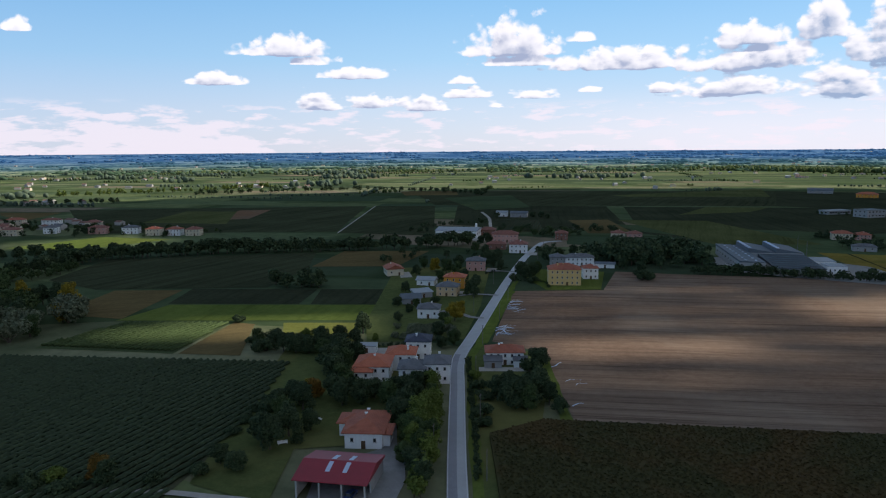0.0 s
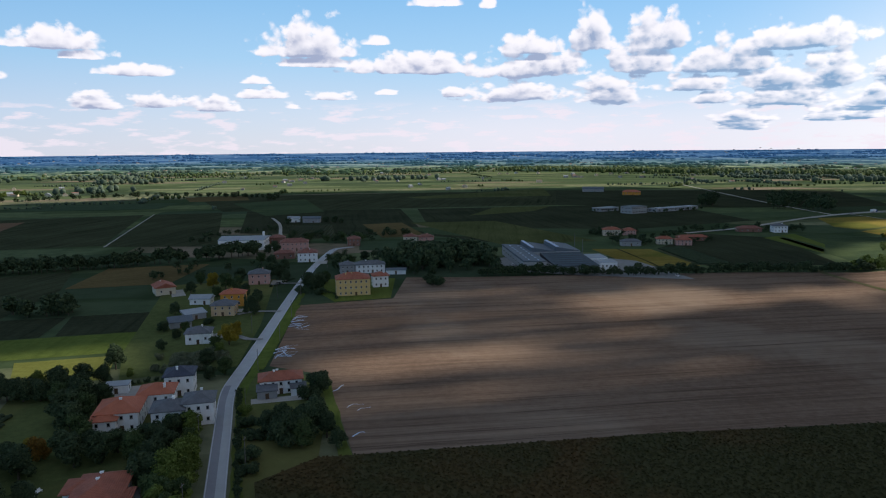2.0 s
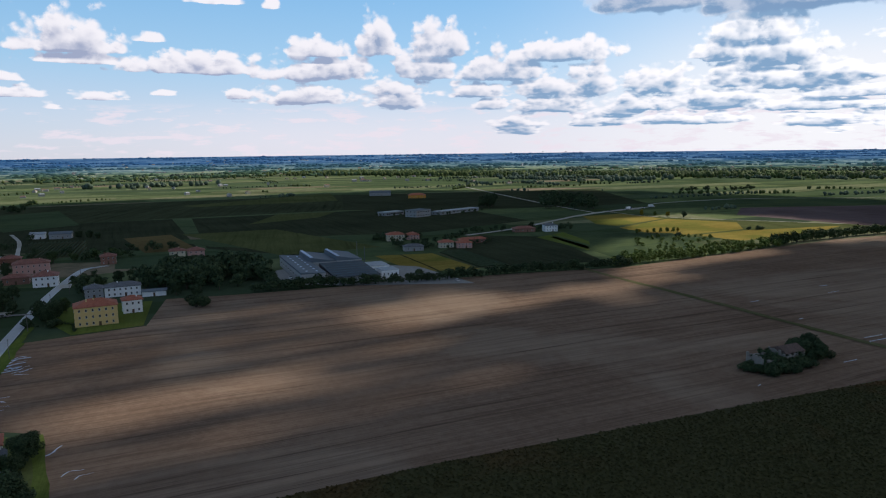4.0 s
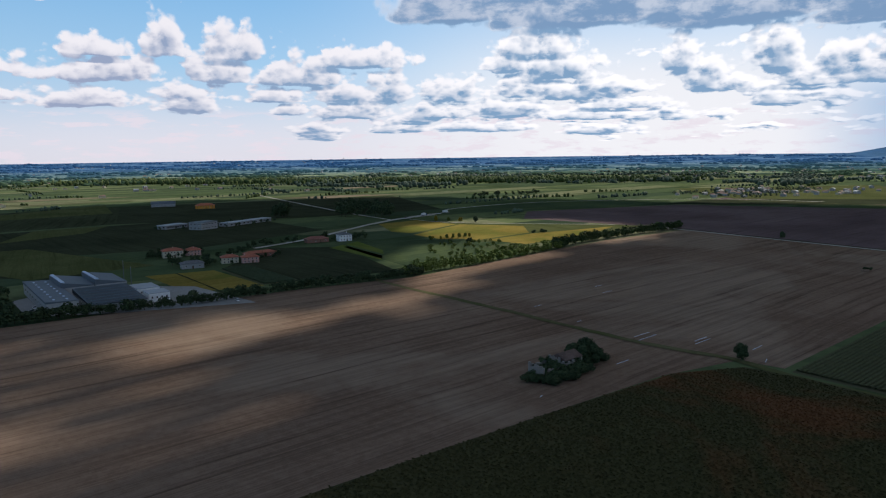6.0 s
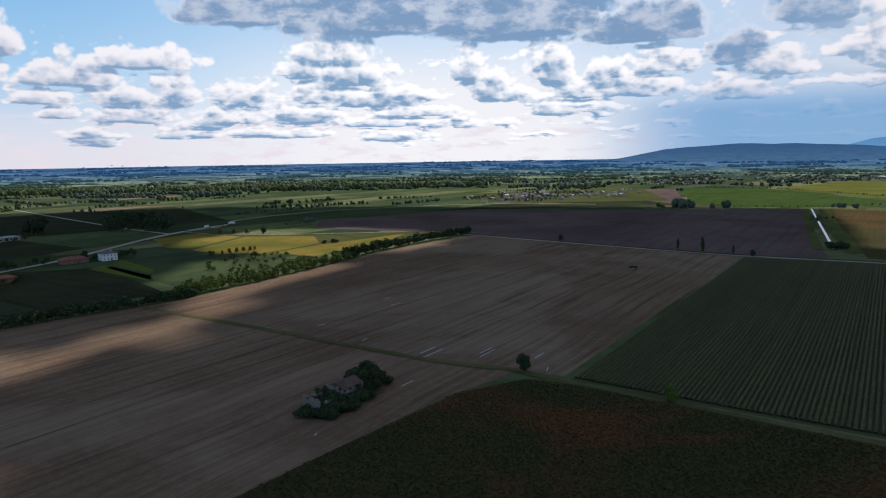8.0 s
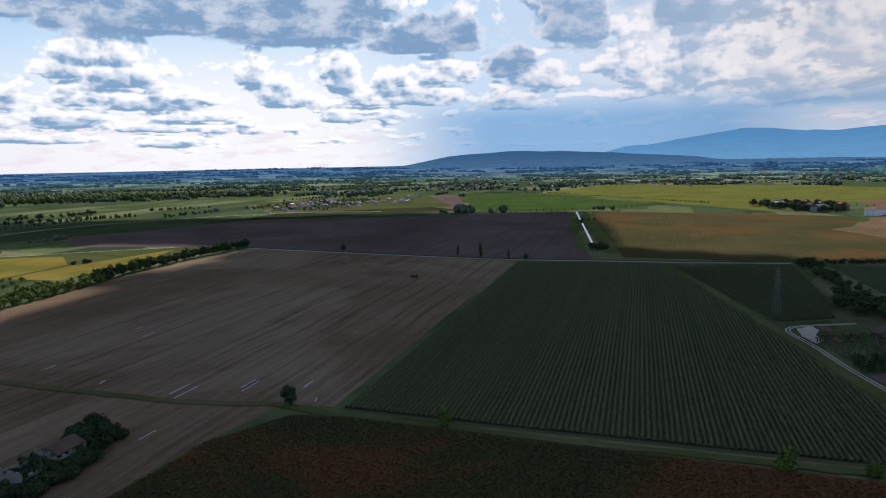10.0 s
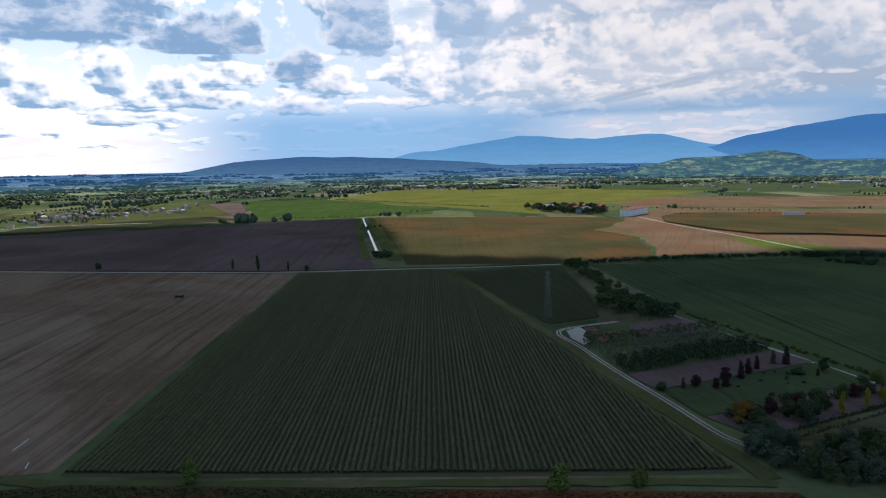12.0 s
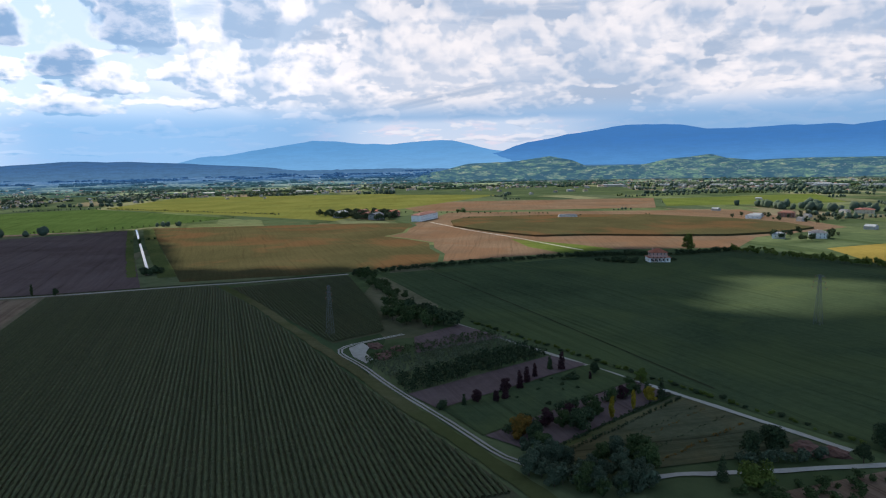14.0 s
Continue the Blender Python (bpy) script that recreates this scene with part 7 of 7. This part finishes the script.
def far_village(cx, cy, wide, deep, count, seed, label):
    """A far village: small houses with tiled roofs, told apart only by their roofs."""
    rng = np.random.default_rng(seed)
    V, F, I = [], [], []
    for i in range(count):
        x, y = cx + rng.normal() * wide, cy + rng.normal() * deep
        w, d, h = rng.uniform(7, 13), rng.uniform(6, 9), rng.uniform(2.6, 4.6)
        a = rng.uniform(-0.4, 0.4) + (1.57 if rng.random() < 0.4 else 0)
        c, s = math.cos(a), math.sin(a)
        base = len(V)
        pts = [(-w / 2, -d / 2, 0), (w / 2, -d / 2, 0), (w / 2, d / 2, 0), (-w / 2, d / 2, 0), (-w / 2, -d / 2, h), (w / 2, -d / 2, h), (w / 2, d / 2, h), (-w / 2, d / 2, h), (-w / 2, 0, h + d * 0.22), (w / 2, 0, h + d * 0.22)]
        lift = land_height(math.hypot(x - 80, y - 30))
        V += [(x + c * p[0] - s * p[1], y + s * p[0] + c * p[1], p[2] + lift) for p in pts]
        fs = [(0, 1, 5, 4), (1, 2, 6, 9, 5), (2, 3, 7, 6), (3, 0, 4, 8, 7), (4, 5, 9, 8), (6, 7, 8, 9)]
        F += [tuple(base + k for k in f) for f in fs]
        wall, roof = (0, int(rng.choice([1, 1, 2, 3]))) if rng.random() < 0.7 else (4, 1)
        I += [wall] * 4 + [roof] * 2
    ob = put_mesh("far_village", V, F, [M_FARWALL, M_FARROOF, T_GREY, M_PALE, M_CREAM], None, I)
    return tagged(ob, label, "village", kind="stuff")


far_village(1400, 480, 90, 40, 45, 1, "village of pale houses among fields on the plain")
far_village(1500, 350, 80, 30, 25, 2, "village of pale houses among fields on the plain")
far_village(2250, 260, 160, 80, 70, 3, "town of pale houses among trees on the plain")
far_village(2300, -250, 140, 260, 80, 4, "town of pale houses among trees on the plain")
far_village(1900, -1450, 200, 260, 90, 5, "town at the foot of the hills")
far_village(2400, -1000, 200, 200, 60, 6, "town at the foot of the hills")
far_village(-420, 690, 45, 30, 22, 7, "hamlet of houses with brown roofs")
far_village(-1000, 1850, 160, 40, 18, 8, "pale factory halls far out on the plain")
far_village(-560, 1010, 40, 20, 8, 9, "farm hamlet among trees")
far_village(-300, 1420, 60, 20, 7, 10, "farm hamlet on the plain")
far_village(1000, 1900, 300, 200, 30, 11, "scattered farms on the plain")
far_village(200, 1700, 300, 200, 30, 12, "scattered farms on the plain")
far_village(860, -850, 130, 80, 7, 13, "scattered farms on the plain")
far_village(2186, -2076, 260, 420, 120, 15, "pale town below the green hills")
far_village(2216, -2500, 200, 300, 60, 16, "pale town below the green hills")


def far_hall(x, y, rot, w, d, h, roof, label):
    """A long low industrial hall far out on the plain."""
    return house(x, y, rot, w, d, h, M_FARWALL, roof, label, roof="gable", rise=1.2, windows=False, door=False, chimneys=0, name="industrial_hall", category="hall", over=0.2, floors=1, z=land_height(math.hypot(x - 80, y - 30)))


for x, y, rot, w, d in ((1760, -1500, 30, 90, 26), (1650, -1560, 30, 70, 24), (1540, -1640, 30, 110, 26), (1400, -1720, 30, 80, 22), (1900, -1400, 30, 60, 24), (1480, -1780, 30, 60, 20), (1300, -1760, 30, 70, 22), (2412, -266, 60, 70, 24), (2511, -442, 60, 80, 26), (2542, -704, 60, 90, 24), (2300, -520, 60, 50, 20)):
    far_hall(x, y, rot, w, d, 6.0, M_PALE, "long pale industrial hall on the far plain")
far_village(2500, 900, 260, 200, 50, 14, "far town on the plain")

for cx, cy, wide, deep, count, seed, label in (
    (1560, -1560, 150, 60, 60, 21, "pale town houses along the foot of the hills"),
    (1750, -1900, 160, 160, 120, 22, "pale town below the green hills"),
    (1420, -2050, 130, 130, 70, 23, "pale town below the green hills"),
    (2500, -1500, 300, 300, 110, 24, "houses scattered at the foot of the hills"),
    (2900, -500, 200, 420, 90, 25, "houses scattered below the long hill"),
    (2900, 300, 160, 300, 60, 26, "far town on the plain"),
    (-300, 2700, 700, 160, 40, 27, "scattered pale farms far out on the plain"),
    (900, 2700, 600, 200, 40, 28, "scattered pale farms far out on the plain"),
    (1900, 1800, 400, 300, 50, 29, "scattered pale farms far out on the plain"),
    (700, 3700, 1500, 200, 60, 30, "pale buildings of far towns"),
    (-900, 1450, 200, 120, 30, 31, "scattered farms on the plain"),
):
    far_village(cx, cy, wide, deep, count, seed, label)

house(84, 768, -14, 18, 11, 4.5, M_GREY, M_SHEET, "low farm hall with a blue-grey roof behind the vineyard", roof="gable", rise=2.0, floors=1, cols=(4, 2), chimneys=0, name="barn", category="barn", shutters=False)
house(66, 778, -14, 12, 9, 4.5, M_WHITE, M_PALE, "white farm shed with a pale roof behind the vineyard", roof="gable", rise=1.6, floors=1, cols=(2, 1), chimneys=0, name="shed", category="shed", shutters=False)
for x, y, h, kind in ((657, 584, 7, "yellow"), (663, 570, 6, "light"), (668, 556, 6, "yellow"), (673, 538, 7.5, "broad"), (620, 424, 4, "bush"), (630, 419, 5, "bush"), (515, 441, 4, "bush"), (526, 428, 5, "bush"), (590, 787, 18, "broad"), (583, 792, 15, "broad"), (597, 790, 15, "broad"), (106, 752, 9, "broad"), (98, 760, 8, "broad"), (112, 745, 7, "broad")):
    plant(kind, x, y, h, 1.1)
leafy_mass("farm_trees", line_spots([(-20, 668), (10, 690), (44, 700)], 5, 6, 3) + line_spots([(58, 756), (60, 775)], 4, 6, 2), L_DARK, "dark garden trees behind the workshop", "trees", quads=110, low=True, seed=61)

# ---- clouds that shade the land ----
# Broken cumulus added out of view between the sun and the land to shade it; its gaps let the sun through.
SHADED = [(-900, -300), (-900, 950), (-500, 1010), (-300, 1200), (100, 1310), (700, 1250), (1000, 900), (1090, 500), (1165, 150), (1150, -10), (720, -25), (660, -150), (640, -400), (560, -470), (460, -490), (380, -480), (300, -480), (100, -600)]
GAPS = [(212, 322, 40, 13), (300, 306, 28, 10), (440, 340, 80, 13), (358, 318, 22, 9), (72, 257, 32, 5), (650, 450, 105, 125), (480, 395, 70, 42), (-290, 572, 60, 32), (-90, 288, 50, 5), (418, -342, 38, 62)]
CLOUD_Z = 1000.0


def clouds():
    m, k, bs = material("cloud")
    k.put(bs.inputs["Base Color"], (0.85, 0.86, 0.88, 1.0))
    k.put(bs.inputs["Roughness"], 1.0)
    rng = np.random.default_rng(5)
    shift = Vector((TO_SUN.x, TO_SUN.y)) * (CLOUD_Z / TO_SUN.z)
    cells = {}
    for gx in np.arange(-900, 1200, 24.0):
        for gy in np.arange(-608, 1320, 24.0):
            # the cover is thinner over the western end of the ploughed field
            west = 20 < gx < 190 and 200 < gy < 400
            loose = 2.5 if west else 5.0
            x, y = gx + rng.uniform(-loose, loose), gy + rng.uniform(-loose, loose)
            if not inside(x, y, SHADED):
                continue
            if any(((x - a) / (rx + 17)) ** 2 + ((y - b) / (ry + 17)) ** 2 < 1 for a, b, rx, ry in GAPS):
                continue
            r = rng.uniform(12.3, 13.3) if west else rng.uniform(19, 24)
            cells.setdefault((int((gx + 900) // 520), int((gy + 608) // 480)), []).append((x + shift.x, y + shift.y, r, rng.uniform(8, 15)))
    for cell in cells.values():
        V, F = [], []
        for i, (x, y, r, h) in enumerate(cell):
            s = 1.0 + rng.normal(scale=0.06, size=(len(PUFF_V), 1))
            v = PUFF_V * s * (r, r, h)
            v[:, 2] = np.maximum(v[:, 2], -0.35 * h) + CLOUD_Z
            V.append(v + (x, y, 0))
            F.append(PUFF_F + i * len(PUFF_V))
        tagged(put_mesh("cloud", np.concatenate(V).tolist(), np.concatenate(F).tolist(), m, smooth=True), "flat-based cumulus cloud set out of view to shade the land", "cloud", kind="stuff")


clouds()

random.seed(17)
# more garden trees round the houses by the road
for x, y, h, kind in ((-47, 172, 9, "broad"), (-36, 180, 7, "broad"), (-41, 195, 9, "broad"), (-46, 205, 7, "broad"), (-33, 204, 8, "broad"), (-27, 205, 8, "broad"), (-21, 204, 7, "broad"), (-16, 198, 8, "green"),
                      (-13, 184, 9, "broad"), (-10, 183, 8, "broad"), (-9, 174, 8, "green"), (-10, 160, 6, "green"), (-6, 174, 9, "light"), (-4, 180, 8, "light"), (-3, 187, 8, "light"), (-5, 190, 8, "light"), (-4, 160, 7, "light"), (-7, 166, 8, "light"),
                      (-14, 207, 7, "broad"), (-6, 214, 6, "broad"), (-10, 213, 6, "green"), (-39, 232, 10, "broad"), (-36, 240, 10, "broad"), (-38, 248, 9, "broad"), (-44, 248, 8, "green"), (-31, 242, 8, "broad"),
                      (-50, 252, 9, "broad"), (-55, 253, 9, "broad"), (-60, 255, 8, "broad"), (-47, 262, 9, "green"), (-41, 254, 8, "broad"), (-67, 256, 7, "bush"), (-75, 268, 4, "bush"), (-90, 301, 4, "bush"),
                      (-54, 160, 6, "broad"), (-49, 156, 6, "broad"), (-57, 154, 4, "bush"), (-66, 150, 4, "bush"), (-79, 151, 7, "orange"), (-76, 149, 7, "broad"), (-88, 150, 5, "shrub"), (-92, 148, 5, "bush"), (-97, 148, 5, "broad"), (-84, 146, 5, "bush"),
                      (-56, 178, 3, "bush"), (-55, 186, 3, "bush"), (-55, 194, 3, "bush"), (-42, 210, 5, "yellow"), (12, 202, 4, "bush"), (11, 182, 4, "bush"),
                      (-27, 270, 3, "shrub"), (2, 285, 6, "light"), (-20, 300, 5, "broad"), (-16, 316, 5, "broad"), (-22, 330, 6, "broad"), (-13, 326, 5, "green"), (-20, 362, 7, "broad"), (-4, 338, 4, "bush"), (16, 350, 6, "broad"),
                      (18, 372, 9, "broad"), (-2, 392, 7, "green"), (12, 395, 8, "broad"), (10, 438, 9, "broad"), (-12, 436, 8, "green"), (20, 445, 8, "broad"), (37, 470, 9, "broad"), (30, 490, 9, "broad"), (24, 505, 8, "green"), (70, 470, 7, "broad"), (80, 480, 7, "green"), (92, 490, 8, "broad"), (112, 430, 8, "broad"), (120, 420, 8, "broad")):
    plant(kind, x, y, h, 1.1)
leafy_mass("hedge", line_spots([(8.6, 240), (8.2, 205), (7.8, 172), (7.6, 150)], 1.3, 2.3, 0.5), L_DARK, "low dark clipped hedge along the road", "hedge", quads=110, low=True, seed=62)
leafy_mass("hedge", line_spots([(-52, 258), (-30, 259), (-14, 262)], 1.4, 2.2, 0.4) + line_spots([(40, 392), (56, 388), (57, 372)], 1.5, 2.0, 0.4) + line_spots([(26, 415), (40, 436)], 1.5, 1.8, 0.4), L_DARK, "clipped garden hedge between house plots", "hedge", quads=90, low=True, seed=63)
for x, y, h, kind in ((16, 203, 8, "broad"), (29, 206, 10, "broad"), (24, 194, 8, "green"), (31, 198, 8, "broad"), (20, 209, 8, "broad"), (33, 191, 6, "broad"), (34, 238, 7, "broad")):
    plant(kind, x, y, h, 1.1)
for corners, label in (
    ([(-9, 313), (2, 311), (3, 318), (-8, 320)], "pale gravel forecourt of a white house"),
    ([(-4, 360), (10, 357), (11, 364), (-3, 367)], "pale gravel forecourt between two houses"),
    ([(26, 424), (34, 423), (36, 434), (28, 436)], "pale gravel forecourt of a pink house"),
    ([(-28, 243), (-20, 243), (-20, 258), (-30, 258)], "pale concrete yard behind white houses"),
    ([(60, 488), (66, 487), (68, 500), (62, 501)], "pale gravel forecourt beside the road"),
    ([(-12, 576), (34, 568), (37, 586), (-9, 594)], "pale concrete apron before the workshop"),
    ([(-25, 404), (-18, 406), (-21, 424), (-27, 423)], "pale drive beside a cream bungalow"),
    ([(12, 229), (29, 228.5), (29, 233), (12, 233.5)], "pale paved terrace before a terraced house"),
):
    sheet("yard", corners, M_GRAVEL, 0.16, label, "yard")
ribbon("path", [(-140, 140), (-95, 146), (-66, 146), (-40, 141)], 2.2, M_GRAVEL, 0.3, "pale gravel lane behind the barn", "path", 0.2)
ribbon("path", [(-2, 316), (4, 318), (12, 306), (18, 304)], 3.0, M_CONCRETE, 0.3, "pale concrete driveway", "path", 0.1)
ribbon("path", [(8, 352), (16, 356), (28, 352)], 3.0, M_CONCRETE, 0.3, "pale concrete driveway", "path", 0.1)
ribbon("path", [(26, 422), (36, 424), (44, 420)], 3.0, M_CONCRETE, 0.3, "pale concrete driveway", "path", 0.1)


# ---- smaller things ----
M_POLE = plain_material("weathered_pole_wood", (0.16, 0.15, 0.135), 0.9, 0.5, 2.0)


def utility_pole(x, y, rot, h=8.0):
    """A wooden line pole with a crossarm and insulators."""
    root = thing("utility_pole", x, y, rot, 0, "slim grey utility pole with a crossarm beside the road", "utility pole", "poles along the road")
    part("shaft", limb(bmesh.new(), (0, 0, -0.4), (0, 0, h), 0.13, 0.08, 8), M_POLE, root)
    arm = part("crossarm", box_bm(0, 0, h - 0.7, 1.5, 0.10, 0.12, 0.02), M_STEEL, root)
    for s in (-0.65, 0.0, 0.65):
        part("insulator", limb(bmesh.new(), (s, 0, h - 0.58), (s, 0, h - 0.36), 0.05, 0.03, 6), M_BRICK, arm)
    return root


for x, y in ((9.6, 150), (10, 186), (10.5, 222), (15, 262), (24.5, 300), (32, 340), (40, 385), (52, 428), (64, 470), (74, 512), (-2.6, 165), (-1.5, 205), (14, 316), (28, 385)):
    utility_pole(x, y, random.uniform(60, 80))


def car(x, y, rot, paint, label, z=0.15):
    """A parked car: body, glazed cabin, wheels, lights."""
    root = thing("car", x, y, rot, z, label, "car")
    b = box_bm(0, 0, 0.32, 4.1, 1.7, 0.55, 0.12)
    part("body", b, paint, root)
    cb = bmesh.new()
    low = [cb.verts.new(c) for c in ((-1.5, -0.78, 0.86), (1.1, -0.78, 0.86), (1.1, 0.78, 0.86), (-1.5, 0.78, 0.86))]
    top = [cb.verts.new(c) for c in ((-1.15, -0.62, 1.42), (0.45, -0.62, 1.42), (0.45, 0.62, 1.42), (-1.15, 0.62, 1.42))]
    for i in range(4):
        cb.faces.new((low[i], low[(i + 1) % 4], top[(i + 1) % 4], top[i]))
    cb.faces.new(top)
    bmesh.ops.recalc_face_normals(cb, faces=cb.faces)
    cabin = part("cabin", cb, M_GLASS, root, "dark glazed cabin")
    part("roof_panel", box_bm(-0.35, 0, 1.42, 1.6, 1.24, 0.05, 0.02), paint, cabin)
    for wx in (-1.3, 1.3):
        for wy in (-0.8, 0.8):
            part("wheel", limb(bmesh.new(), (wx, wy - 0.1, 0.32), (wx, wy + 0.1, 0.32), 0.32, 0.32, 14), M_TYRE, root)
    for wy in (-0.6, 0.6):
        part("headlight", box_bm(2.05, wy, 0.58, 0.06, 0.32, 0.16), M_FRAME, root)
        part("taillight", box_bm(-2.05, wy, 0.60, 0.06, 0.30, 0.16), M_REDSHEET, root)
    return root


M_TYRE = plain_material("tyre_rubber", (0.02, 0.02, 0.02), 0.9, 0.3, 3.0)
P_BLUE = plain_material("blue_car_paint", (0.03, 0.07, 0.20), 0.35, 0.15, 1.0)
P_WHITE = plain_material("white_car_paint", (0.70, 0.70, 0.70), 0.35, 0.15, 1.0)
P_GREY = plain_material("grey_car_paint", (0.22, 0.23, 0.24), 0.35, 0.15, 1.0)
car(-20.5, 143.2, 70, P_BLUE, "dark blue car parked under the barn roof")
car(-12.5, 330.5, 20, P_BLUE, "blue car parked beside a shed")
car(-2.5, 317.5, 100, P_WHITE, "white car parked on a concrete drive")
car(31, 423, 10, P_GREY, "grey car parked on a concrete drive")
car(181, 440, 75, P_WHITE, "white car parked in the factory yard")
car(177, 432, 75, P_GREY, "grey car parked in the factory yard")
car(258, 372, 70, P_WHITE, "white car parked beside the office block")


def garden_bench(x, y, rot):
    root = thing("garden_bench", x, y, rot, 0.12, "white garden bench on a lawn", "bench")
    part("seat", box_bm(0, 0, 0.42, 2.6, 0.7, 0.10, 0.03), M_WHITE, root)
    part("backrest", box_bm(0, 0.36, 0.42, 2.6, 0.10, 0.55, 0.03), M_WHITE, root)
    for sx in (-1.1, 1.1):
        for sy in (-0.25, 0.25):
            part("leg", box_bm(sx, sy, -0.05, 0.10, 0.10, 0.48), M_WHITE, root)


def truck(x, y, rot, paint, label):
    """A box lorry: cab with windscreen, cargo box, wheels."""
    root = thing("truck", x, y, rot, 0.3, label, "truck")
    part("cargo_box", box_bm(-1.2, 0, 0.95, 6.4, 2.4, 2.6, 0.05), P_WHITE, root)
    cab = part("cab", box_bm(3.2, 0, 0.6, 1.9, 2.3, 2.2, 0.15), paint, root)
    part("windscreen", box_bm(4.13, 0, 1.65, 0.08, 2.0, 0.85), M_GLASS, cab)
    part("chassis", box_bm(-0.4, 0, 0.55, 8.0, 1.0, 0.35), M_STEEL, root)
    for wx in (-3.2, -2.0, 3.2):
        for wy in (-1.0, 1.0):
            part("wheel", limb(bmesh.new(), (wx, wy - 0.15, 0.48), (wx, wy + 0.15, 0.48), 0.48, 0.48, 14), M_TYRE, root)
    return root


truck(704, 646, 5, P_BLUE, "box lorry with a blue cab on the country road")
truck(752, 652, 3, P_WHITE, "white box lorry on the country road")
car(668, 643, 10, P_GREY, "grey car on the country road", 0.3)
car(735, 647, 3, P_WHITE, "white car on the country road", 0.3)
garden_bench(-35, 186, 60)
garden_bench(-41.5, 171, 20)
garden_bench(-24.5, 208, 30)
for i, (x, y, a, l) in enumerate(((23, 284, 20, 7), (24, 281, 60, 6), (22.5, 287, -20, 8), (25, 283, 100, 7), (24, 289, 40, 6), (30, 322, 10, 10), (31, 326, 5, 9), (33, 331, 12, 8), (35, 338, 3, 8), (22, 278, 75, 5))):
    fb = box_bm(0, 0, 0.0, l, 0.35, 0.12)
    ob = thing("plastic_film", x, y, a, 0.12, "torn strip of bluish white plastic film on soil", "film")
    part("strip", fb, M_PLASTIC, ob)

# trees round the farms and works, and in the hamlet
leafy_mass("farm_trees", area_spots([(305, 580), (345, 580), (352, 566), (345, 550), (310, 552)], 22, 6) + area_spots([(300, 525), (325, 520), (318, 495), (296, 500)], 12, 8) + area_spots([(318, 520), (385, 520), (385, 500), (355, 482), (325, 484)], 16, 5)
           + area_spots([(455, 560), (500, 550), (500, 522), (470, 520)], 16, 7) + line_spots([(418, 770), (480, 735), (555, 752)], 8, 4.5, 6) + line_spots([(430, 790), (560, 775)], 9, 5, 6), L_DARK, "dark trees round farmhouses and works", "trees", quads=110, low=True, seed=51)
leafy_mass("village_trees", area_spots([(-450, 610), (-200, 605), (-205, 660), (-330, 700), (-460, 740)], 70, 6.5), L_DARK, "garden trees among the hamlet's houses", "trees", quads=90, low=True, seed=52)
leafy_mass("village_trees", area_spots([(50, 585), (70, 574), (110, 592), (170, 590), (150, 640), (50, 660)], 30, 7) + area_spots([(-30, 624), (40, 626), (40, 640), (-30, 640)], 14, 6) + area_spots([(60, 455), (110, 455), (112, 500), (70, 520)], 20, 6.5) + area_spots([(-45, 450), (25, 470), (40, 500), (30, 520), (-40, 500)], 14, 6), L_DARK, "garden trees behind the village", "trees", quads=110, low=True, seed=53)
leafy_mass("village_trees", area_spots([(1230, 400), (1560, 380), (1600, 520), (1280, 580)], 240, 6) + area_spots([(2050, 150), (2450, 200), (2450, 350), (2100, 400)], 120, 9) + area_spots([(2150, -500), (2450, -500), (2450, 0), (2150, 0)], 130, 9), L_FAR_HAZED, "trees among the far villages", "trees", quads=60, low=True, seed=54)
